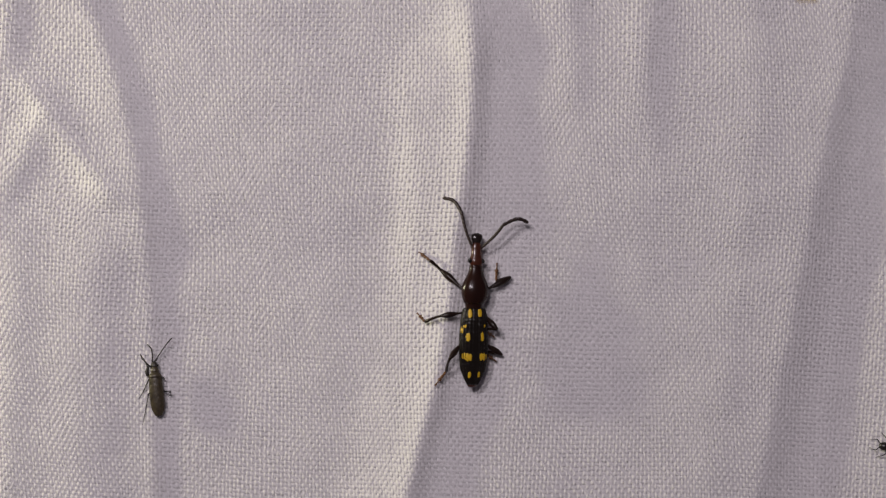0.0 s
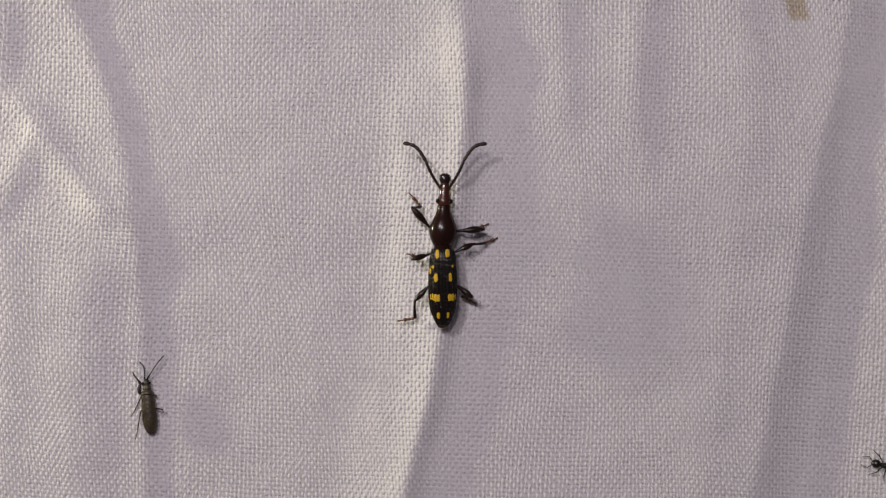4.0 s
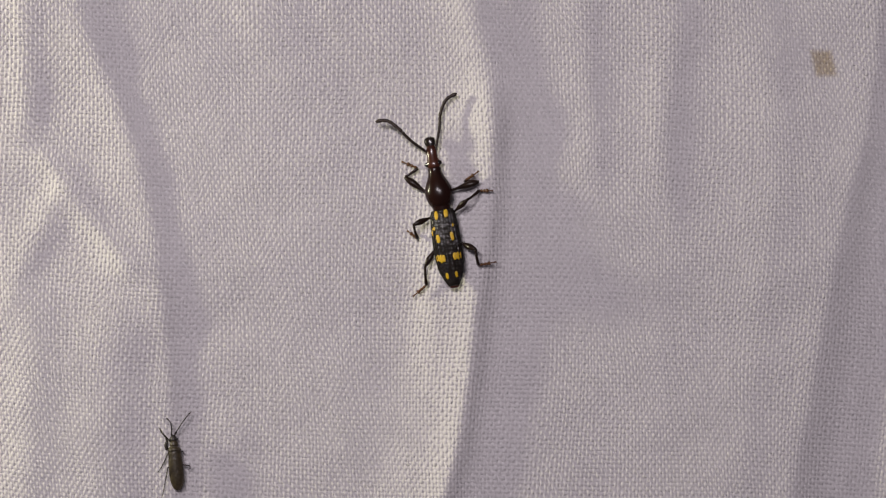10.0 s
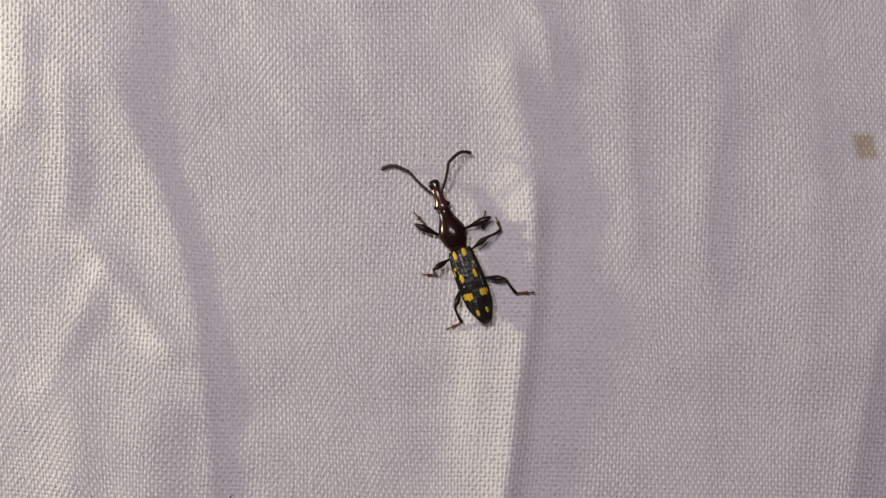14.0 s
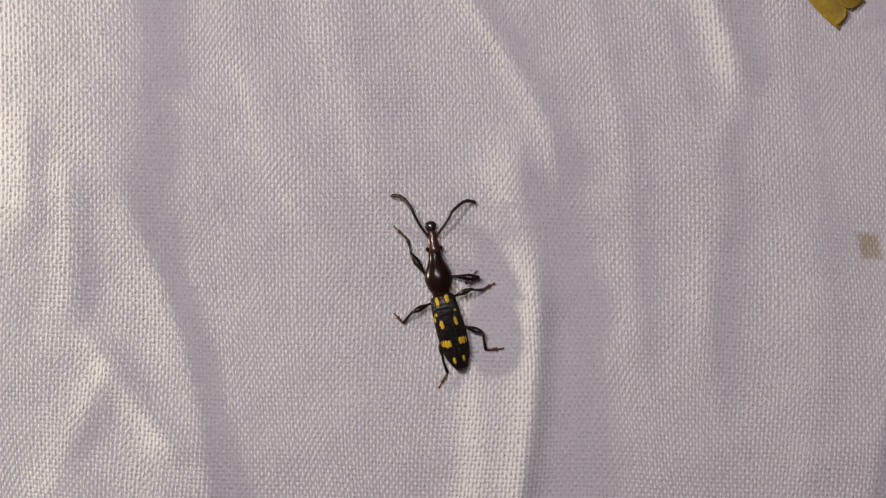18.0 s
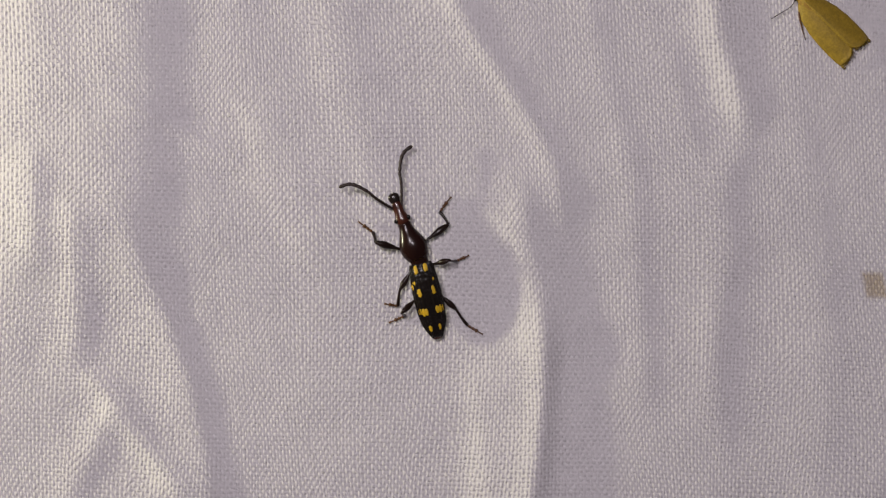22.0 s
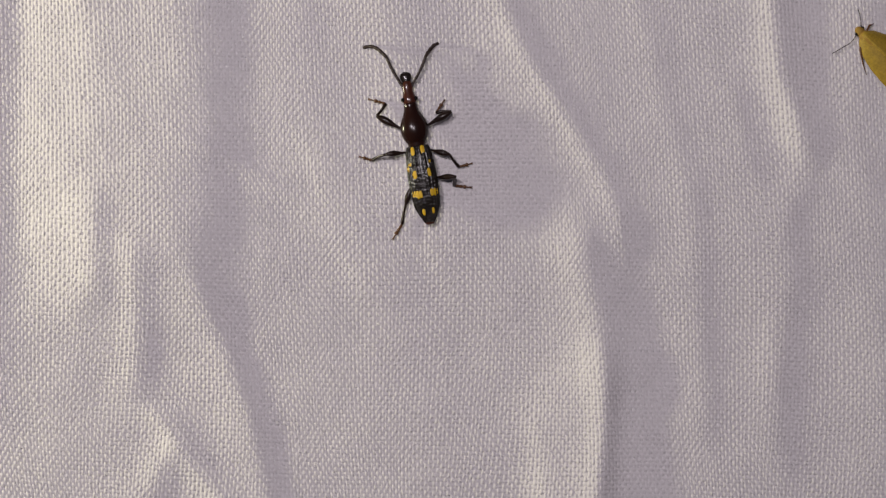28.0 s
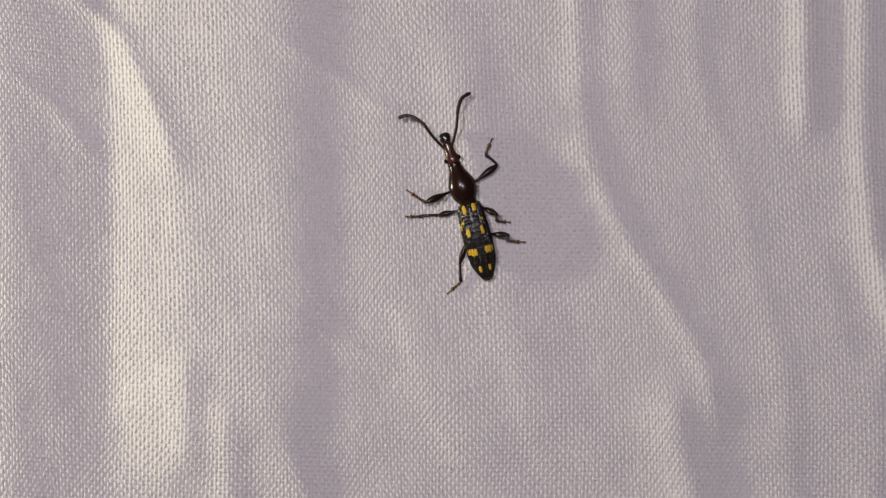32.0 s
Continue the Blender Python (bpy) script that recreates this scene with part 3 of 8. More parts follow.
def grey_bug():
    root = tagged(new("grey_bug"), "slender grey-brown plant bug resting on the sheet", "bug")
    bm = bmesh.new()
    loft(bm, smooth_rings([(0.02, -2.5, 0.45, 0.12, 0.06), (0.02, -2.3, 0.46, 0.38, 0.2), (0.02, -1.6, 0.5, 0.62, 0.32), (0, -0.5, 0.52, 0.66, 0.36), (0, 0.5, 0.52, 0.60, 0.36), (0, 1.1, 0.5, 0.56, 0.32), (0, 1.25, 0.45, 0.3, 0.2)], 5), 22)
    part("folded_wing", bm, M_BUG, root)
    bm = bmesh.new()
    loft(bm, smooth_rings([(0, 0.95, 0.48, 0.4, 0.28), (0, 1.1, 0.54, 0.60, 0.40), (0, 1.3, 0.54, 0.53, 0.38), (0, 1.48, 0.5, 0.37, 0.29), (0, 1.64, 0.51, 0.40, 0.31), (0, 1.85, 0.5, 0.33, 0.27), (0, 2.0, 0.48, 0.22, 0.19)], 5), 20)
    part("thorax", bm, M_BUG, root)
    bm = bmesh.new()
    loft(bm, smooth_rings([(0, 1.9, 0.46, 0.24, 0.2), (0, 2.1, 0.46, 0.33, 0.24), (0, 2.3, 0.44, 0.27, 0.2), (0, 2.5, 0.42, 0.12, 0.1)], 5), 16)
    part("head", bm, M_BUGDARK, root)
    for s in (-1, 1):
        bm = bmesh.new()
        bmesh.ops.create_uvsphere(bm, u_segments=10, v_segments=8, radius=0.12 * MM)
        bmesh.ops.translate(bm, verts=bm.verts, vec=(s * 0.3 * MM, 2.12 * MM, 0.5 * MM))
        part("eye", bm, M_EYE, root)
    legs_of(root, M_BUGDARK, [curve_points([(-0.15, 2.45, 0.45), (-0.10, 3.1, 0.7), (-0.18, 3.7, 0.75), (-0.50, 4.1, 0.6)]), curve_points([(0.08, 2.45, 0.45), (0.7, 3.3, 0.8), (1.25, 3.95, 0.75), (1.78, 4.45, 0.5)])], "feeler", 0.075)
    legs_of(root, M_BUGDARK, [[(-0.3, 1.9, 0.4), (-0.95, 2.75, 0.5), (-1.12, 3.2, 0.05)], [(-0.35, 1.3, 0.35), (-0.75, 0.65, 0.75), (-1.2, -0.2, 0.25), (-1.62, -0.75, 0.03)],
                              [(-0.4, -0.2, 0.35), (-0.72, -0.35, 0.9), (-1.1, -1.8, 0.35), (-1.5, -3.15, 0.03)], [(0.5, -0.2, 0.35), (1.25, -0.4, 0.7), (1.28, -0.65, 0.4), (1.02, -0.8, 0.03)], [(0.4, 0.9, 0.35), (0.75, 0.95, 0.5), (0.85, 0.6, 0.03)]], "leg", 0.055)
    bm = bmesh.new()
    tube(bm, [(-0.42, 1.15, 0.35), (-0.68, 1.3, 0.42), (-0.74, 1.65, 0.45), (-0.62, 2.0, 0.42), (-0.72, 2.35, 0.4), (-1.1, 2.9, 0.2), (-1.2, 3.3, 0.05)], [0.08, 0.16, 0.17, 0.10, 0.05, 0.04, 0.02], 8)
    part("fore_leg", bm, M_BUGDARK, root, "swollen dark fore leg")
    return root


def wing(bm, s):
    """One folded fore wing: a thin curved shell, roofed down towards its outer edge, notched at the tail."""
    rows = ((3.2, -0.05, 0.35), (2.6, -0.12, 0.95), (1.6, -0.15, 1.45), (0.4, -0.16, 1.75), (-0.9, -0.16, 1.88), (-2.0, -0.15, 1.9), (-2.75, -0.1, 1.88), (-3.2, 0.03, 1.86), (-3.48, 0.35, 1.8), (-3.66, 0.8, 1.7))
    n, top, low = 9, [], []
    for y, a, b in rows:
        up, dn = [], []
        for k in range(n):
            f = k / (n - 1)
            x = a + (b - a) * f
            z = 1.2 + (0.07 if s > 0 else 0.0) - 0.62 * f ** 2.2 + 0.02 * math.sin(9 * f + y) - 0.09 * max(0, -y)
            up.append(bm.verts.new((s * x * MM, y * MM, z * MM)))
            dn.append(bm.verts.new((s * x * MM, y * MM, (z - 0.06) * MM)))
        top.append(up)
        low.append(dn)
    for g, flip in ((top, 1), (low, -1)):
        for a, b in zip(g, g[1:]):
            for k in range(n - 1):
                bm.faces.new((a[k], a[k + 1], b[k + 1], b[k])[::flip * int(s)])
    for a, b in zip(range(len(rows) - 1), range(1, len(rows))):
        for k in (0, n - 1):
            bm.faces.new((top[a][k], top[b][k], low[b][k], low[a][k]))
    for j in (0, len(rows) - 1):
        for k in range(n - 1):
            bm.faces.new((top[j][k], top[j][k + 1], low[j][k + 1], low[j][k]))


def yellow_moth():
    root = tagged(new("yellow_moth"), "small ochre-yellow moth with folded wings resting on the sheet", "moth")
    for s in (-1, 1):
        bm = bmesh.new()
        wing(bm, s)
        w = part("wing", bm, M_MOTH, root)
        bm = bmesh.new()
        r = random.Random(5 + s)
        for k in range(46):
            f = k / 45
            x, y = 0.15 + 1.6 * f, -3.05 - 0.6 * f + 0.1 * f * f
            tube(bm, [(s * x, y, 1.15 - 0.75 * f - 0.2), (s * (x + r.uniform(-0.05, 0.1)), y - 0.42 - r.uniform(0, 0.16), 0.95 - 0.7 * f - 0.15)], [0.05, 0.02], 4)
        part("fringe", bm, M_FRINGE, w)
    bm = bmesh.new()
    loft(bm, smooth_rings([(0, -1.5, 0.6, 0.4, 0.3), (0, 0.5, 0.65, 0.6, 0.45), (0, 2.2, 0.7, 0.66, 0.5), (0, 3.0, 0.7, 0.5, 0.42), (0, 3.3, 0.68, 0.34, 0.3)], 4), 18)
    part("body", bm, M_MOTHBODY, root)
    bm = bmesh.new()
    loft(bm, smooth_rings([(0, 3.1, 0.65, 0.3, 0.28), (0, 3.4, 0.65, 0.44, 0.36), (0, 3.75, 0.62, 0.34, 0.28), (0, 3.95, 0.6, 0.1, 0.1)], 4), 16)
    part("head", bm, M_MOTHBODY, root)
    for s in (-1, 1):
        bm = bmesh.new()
        bmesh.ops.create_uvsphere(bm, u_segments=12, v_segments=8, radius=0.19 * MM)
        bmesh.ops.translate(bm, verts=bm.verts, vec=(s * 0.36 * MM, 3.5 * MM, 0.66 * MM))
        part("eye", bm, M_EYE, root)
    legs_of(root, M_BUGDARK, [curve_points([(-0.35, 3.5, 0.7), (-1.2, 3.35, 0.6), (-2.2, 3.6, 0.5), (-3.15, 3.85, 0.3)]), curve_points([(0.3, 3.6, 0.7), (0.9, 4.3, 0.7), (1.5, 5.1, 0.4)])], "feeler", 0.05)
    legs_of(root, M_FOOT, [[(-0.5, 2.8, 0.5), (-1.15, 2.3, 0.55), (-1.8, 1.2, 0.2), (-2.25, 0.3, 0.03)], [(0.4, 3.0, 0.5), (1.0, 3.2, 0.5), (1.5, 3.0, 0.05)]], "leg", 0.09)
    return root


def black_ant():
    root = tagged(new("black_ant"), "tiny black ant on the sheet", "ant")
    for name, rings in (("head", [(0, 1.0, 0.42, 0.2, 0.16), (0, 1.2, 0.45, 0.36, 0.3), (0, 1.5, 0.45, 0.38, 0.3), (0, 1.75, 0.42, 0.24, 0.2), (0, 1.85, 0.4, 0.1, 0.1)]),
                        ("thorax", [(0, -0.3, 0.42, 0.1, 0.1), (0, 0.1, 0.48, 0.24, 0.24), (0, 0.6, 0.5, 0.28, 0.28), (0, 1.0, 0.45, 0.14, 0.14)]),
                        ("gaster", [(0, -1.9, 0.4, 0.08, 0.08), (0, -1.5, 0.45, 0.38, 0.34), (0, -0.9, 0.48, 0.44, 0.4), (0, -0.45, 0.44, 0.2, 0.2), (0, -0.25, 0.42, 0.08, 0.08)])):
        bm = bmesh.new()
        loft(bm, smooth_rings(rings, 4), 16)
        part(name, bm, M_ANT, root)
    both = []
    for s in (-1, 1):
        both += [[(s * 0.2, 0.8, 0.4), (s * 0.75, 1.25, 0.75), (s * 1.15, 1.9, 0.03)], [(s * 0.2, 0.45, 0.4), (s * 0.95, 0.5, 0.8), (s * 1.6, 0.3, 0.03)], [(s * 0.2, 0.15, 0.4), (s * 0.8, -0.5, 0.8), (s * 1.4, -1.5, 0.03)]]
    legs_of(root, M_ANT, both, "leg", 0.05)
    legs_of(root, M_ANT, [[(s * 0.15, 1.75, 0.45), (s * 0.5, 2.1, 0.6), (s * 0.35, 2.75, 0.3)] for s in (-1, 1)], "feeler", 0.04)
    return root


grey_bug().matrix_world = on_sheet(*(-25.82, -12.60), 4.8)
yellow_moth().matrix_world = on_sheet(*(28.01, 46.84), 46)


def flying_moth():
    """A pale moth that whirs past before the sheet."""
    root = tagged(new("flying_moth"), "pale dusty moth flying past the sheet", "moth")
    bm = bmesh.new()
    loft(bm, smooth_rings([(0, -1.05, 0, 0.07, 0.07), (0, -0.5, 0, 0.28, 0.25), (0, 0.35, 0, 0.32, 0.28), (0, 0.77, 0, 0.21, 0.19), (0, 1.0, 0, 0.07, 0.07)], 3), 14)
    part("body", bm, M_DUST, root)
    for s in (-1, 1):
        bm = bmesh.new()
        pts = ((0.18, 0.56), (1.2, 1.1), (2.1, 0.9), (2.2, 0.28), (1.6, -0.56), (0.9, -0.9), (0.2, -0.5))
        top = [bm.verts.new((s * x * MM, y * MM, (0.17 + 0.35 * x) * MM)) for x, y in pts]
        low = [bm.verts.new((s * x * MM, y * MM, (0.13 + 0.35 * x) * MM)) for x, y in pts]
        bm.faces.new(top)
        bm.faces.new(low[::-1])
        for i in range(len(pts)):
            j = (i + 1) % len(pts)
            bm.faces.new((top[i], top[j], low[j], low[i]))
        part("wing", bm, M_DUST, root, smooth=False)
    return root


flier = flying_moth()
black_ant().matrix_world = on_sheet(*(41.17, -18.11), 78)



def motions():
    walk(beetle, [
        (0, on_sheet(2.79, -5.26, -0.9, 1.0, 0.62)),
        (0.5, on_sheet(2.62, -3.70, -0.2, 1.0, 0.57)),
        (1, on_sheet(2.23, -2.83, -2.9, 1.0, 0.57)),
        (1.5, on_sheet(2.04, -2.62, -0.7, 1.0, 0.62)),
        (2, on_sheet(1.88, -1.77, -1.9, 1.0, 0.62)),
        (2.5, on_sheet(1.65, -1.19, 3.7, 1.0, 0.62)),
        (3, on_sheet(1.33, -0.25, 2.7, 1.0, 0.62)),
        (3.5, on_sheet(1.00, 0.70, 1.5, 1.0, 0.62)),
        (4, on_sheet(0.67, 1.64, 0.2, 1.0, 0.62)),
        (4.5, on_sheet(0.34, 2.57, -1.0, 1.0, 0.62)),
        (5, on_sheet(0.05, 3.37, 1.3, 1.0, 0.31)),
        (5.5, on_sheet(-0.59, 4.26, 7.6, 1.0, 0.24)),
        (6, on_sheet(-0.80, 5.11, 10.8, 1.0, 0.25)),
        (6.5, on_sheet(-1.27, 5.73, 14.6, 1.0, 0.12)),
        (7, on_sheet(-1.30, 7.03, 6.7, 1.0, 0.04)),
        (7.5, on_sheet(-1.08, 8.30, 0.7, 1.0, 0.01)),
        (8, on_sheet(-1.08, 8.62, 2.2, 1.0, 0.04)),
        (8.5, on_sheet(-1.17, 9.16, 4.5, 1.0, 0.08)),
        (9, on_sheet(-1.62, 9.79, 5.7, 1.0, 0.03)),
        (9.5, on_sheet(-1.75, 9.94, 7.1, 1.0, 0.03)),
        (10, on_sheet(-1.83, 10.19, 9.6, 1.0, 0.01)),
        (10.5, on_sheet(-2.00, 10.86, 11.9, 1.0, 0.01)),
        (11, on_sheet(-2.32, 11.67, 10.9, 1.0, 0.05)),
        (11.5, on_sheet(-2.43, 12.04, 13.9, 1.0, 0.12)),
        (12, on_sheet(-2.89, 12.78, 16.9, 1.0, 0.22)),
        (12.5, on_sheet(-2.79, 12.95, 20.0, 1.0, 0.29)),
        (13, on_sheet(-3.49, 13.48, 19.7, 1.0, 0.37)),
        (13.5, on_sheet(-3.84, 13.67, 23.8, 1.0, 0.36)),
        (14, on_sheet(-4.05, 14.14, 21.3, 1.0, 0.36)),
        (14.5, on_sheet(-4.13, 14.40, 21.0, 1.0, 0.38)),
        (15, on_sheet(-4.19, 14.99, 19.7, 1.0, 0.42)),
        (15.5, on_sheet(-4.16, 15.67, 16.2, 1.0, 0.48)),
        (16, on_sheet(-4.59, 16.24, 17.1, 1.0, 0.44)),
        (16.5, on_sheet(-5.03, 16.82, 17.9, 1.0, 0.36)),
        (17, on_sheet(-5.47, 17.39, 18.8, 1.0, 0.31)),
        (17.5, on_sheet(-5.91, 17.97, 19.6, 1.0, 0.27)),
        (18, on_sheet(-6.02, 19.01, 15.4, 1.0, 0.27)),
        (18.5, on_sheet(-6.34, 19.51, 15.3, 1.0, 0.24)),
        (19, on_sheet(-6.50, 20.22, 10.8, 1.0, 0.24)),
        (19.5, on_sheet(-6.35, 20.58, 11.0, 1.0, 0.27)),
        (20, on_sheet(-6.64, 21.60, 9.2, 1.0, 0.29)),
        (20.5, on_sheet(-6.84, 22.25, 11.5, 1.0, 0.32)),
        (21, on_sheet(-7.70, 23.58, 13.8, 1.0, 0.35)),
        (21.5, on_sheet(-8.56, 24.55, 15.7, 1.0, 0.22)),
        (22, on_sheet(-8.41, 25.42, 13.2, 1.0, 0.12)),
        (22.5, on_sheet(-8.85, 26.47, 14.4, 1.0, 0.07)),
        (23, on_sheet(-9.44, 27.51, 18.1, 1.0, 0.03)),
        (23.5, on_sheet(-10.36, 28.41, 20.2, 1.0, 0.01)),
        (24, on_sheet(-10.64, 29.65, 14.2, 1.0, 0.00)),
        (24.5, on_sheet(-11.06, 30.87, 14.1, 1.0, 0.00)),
        (25, on_sheet(-11.85, 32.92, 17.0, 1.0, 0.01)),
        (25.5, on_sheet(-12.19, 33.45, 18.4, 1.0, 0.03)),
        (26, on_sheet(-12.50, 34.62, 16.3, 1.0, 0.06)),
        (26.5, on_sheet(-12.82, 35.79, 14.2, 1.0, 0.02)),
        (27, on_sheet(-13.13, 36.97, 12.2, 1.0, 0.01)),
        (27.5, on_sheet(-13.44, 38.14, 10.1, 1.0, 0.01)),
        (28, on_sheet(-14.13, 39.02, 9.7, 1.0, 0.01)),
        (28.5, on_sheet(-14.56, 40.53, 10.5, 1.0, 0.03)),
        (29, on_sheet(-14.86, 41.58, 11.1, 1.0, 0.07)),
        (29.5, on_sheet(-15.00, 42.66, 11.4, 1.0, 0.06)),
        (30, on_sheet(-15.38, 43.84, 15.9, 1.0, 0.03)),
        (30.5, on_sheet(-16.46, 45.30, 20.1, 1.0, 0.04)),
        (31, on_sheet(-16.83, 46.39, 14.6, 1.0, 0.03)),
        (31.5, on_sheet(-17.85, 47.73, 16.4, 1.0, 0.01)),
        (32, on_sheet(-17.89, 49.17, 14.4, 1.0, 0.00)),
    ])
    walk(thorax, [
        (0, limb(0, 0, 0, -1.7, 0)),
        (0.5, limb(0, 0, 0, -3.0, 0)),
        (1, limb(0, 0, 0, 1.6, 0)),
        (1.5, limb(0, 0, 0, 2.0, 0)),
        (2, limb(0, 0, 0, -0.3, 0)),
        (2.5, limb(0, 0, 0, -7.5, 0)),
        (3, limb(0, 0, 0, 3.0, 0)),
        (3.5, limb(0, 0, 0, 0.7, 0)),
        (4, limb(0, 0, 0, -2.2, 0)),
        (4.5, limb(0, 0, 0, -3.6, 0)),
        (5, limb(0, 0, 0, 0.3, 0)),
        (5.5, limb(0, 0, 0, 3.0, 0)),
        (6, limb(0, 0, 0, 0.7, 0)),
        (6.5, limb(0, 0, 0, -2.2, 0)),
        (7, limb(0, 0, 0, 0.7, 0)),
        (7.5, limb(0, 0, 0, 7.2, 0)),
        (8, limb(0, 0, 0, 3.4, 0)),
        (8.5, limb(0, 0, 0, 0.6, 0)),
        (9, limb(0, 0, 0, 0.8, 0)),
        (9.5, limb(0, 0, 0, 2.0, 0)),
        (10, limb(0, 0, 0, 1.6, 0)),
        (10.5, limb(0, 0, 0, 7.7, 0)),
        (11, limb(0, 0, 0, 9.4, 0)),
        (11.5, limb(0, 0, 0, 10.2, 0)),
        (12, limb(0, 0, 0, 8.9, 0)),
        (12.5, limb(0, 0, 0, 8.0, 0)),
        (13, limb(0, 0, 0, -1.6, 0)),
        (13.5, limb(0, 0, 0, -7.9, 0)),
        (14, limb(0, 0, 0, 0.2, 0)),
        (14.5, limb(0, 0, 0, 0.7, 0)),
        (15, limb(0, 0, 0, 2.0, 0)),
        (15.5, limb(0, 0, 0, 0.8, 0)),
        (16, limb(0, 0, 0, 1.1, 0)),
        (16.5, limb(0, 0, 0, 7.3, 0)),
        (17, limb(0, 0, 0, 4.2, 0)),
        (17.5, limb(0, 0, 0, -9.1, 0)),
        (18, limb(0, 0, 0, -6.5, 0)),
        (18.5, limb(0, 0, 0, -5.1, 0)),
        (19, limb(0, 0, 0, -0.4, 0)),
        (19.5, limb(0, 0, 0, 2.7, 0)),
        (20, limb(0, 0, 0, 4.2, 0)),
        (20.5, limb(0, 0, 0, 3.7, 0)),
        (21, limb(0, 0, 0, 2.8, 0)),
        (21.5, limb(0, 0, 0, -4.2, 0)),
        (22, limb(0, 0, 0, 8.7, 0)),
        (22.5, limb(0, 0, 0, 9.8, 0)),
        (23, limb(0, 0, 0, 4.4, 0)),
        (23.5, limb(0, 0, 0, 0.6, 0)),
        (24, limb(0, 0, 0, 3.4, 0)),
        (24.5, limb(0, 0, 0, 14.1, 0)),
        (25, limb(0, 0, 0, 9.3, 0)),
        (25.5, limb(0, 0, 0, 8.3, 0)),
        (26, limb(0, 0, 0, 1.8, 0)),
        (26.5, limb(0, 0, 0, 2.9, 0)),
        (27, limb(0, 0, 0, -2.6, 0)),
        (27.5, limb(0, 0, 0, 5.3, 0)),
        (28, limb(0, 0, 0, -0.3, 0)),
        (28.5, limb(0, 0, 0, -3.7, 0)),
        (29, limb(0, 0, 0, 1.1, 0)),
        (29.5, limb(0, 0, 0, 7.3, 0)),
        (30, limb(0, 0, 0, 4.2, 0)),
        (30.5, limb(0, 0, 0, 1.8, 0)),
        (31, limb(0, 0, 0, 2.9, 0)),
        (31.5, limb(0, 0, 0, -2.6, 0)),
        (32, limb(0, 0, 0, 5.5, 0)),
    ])
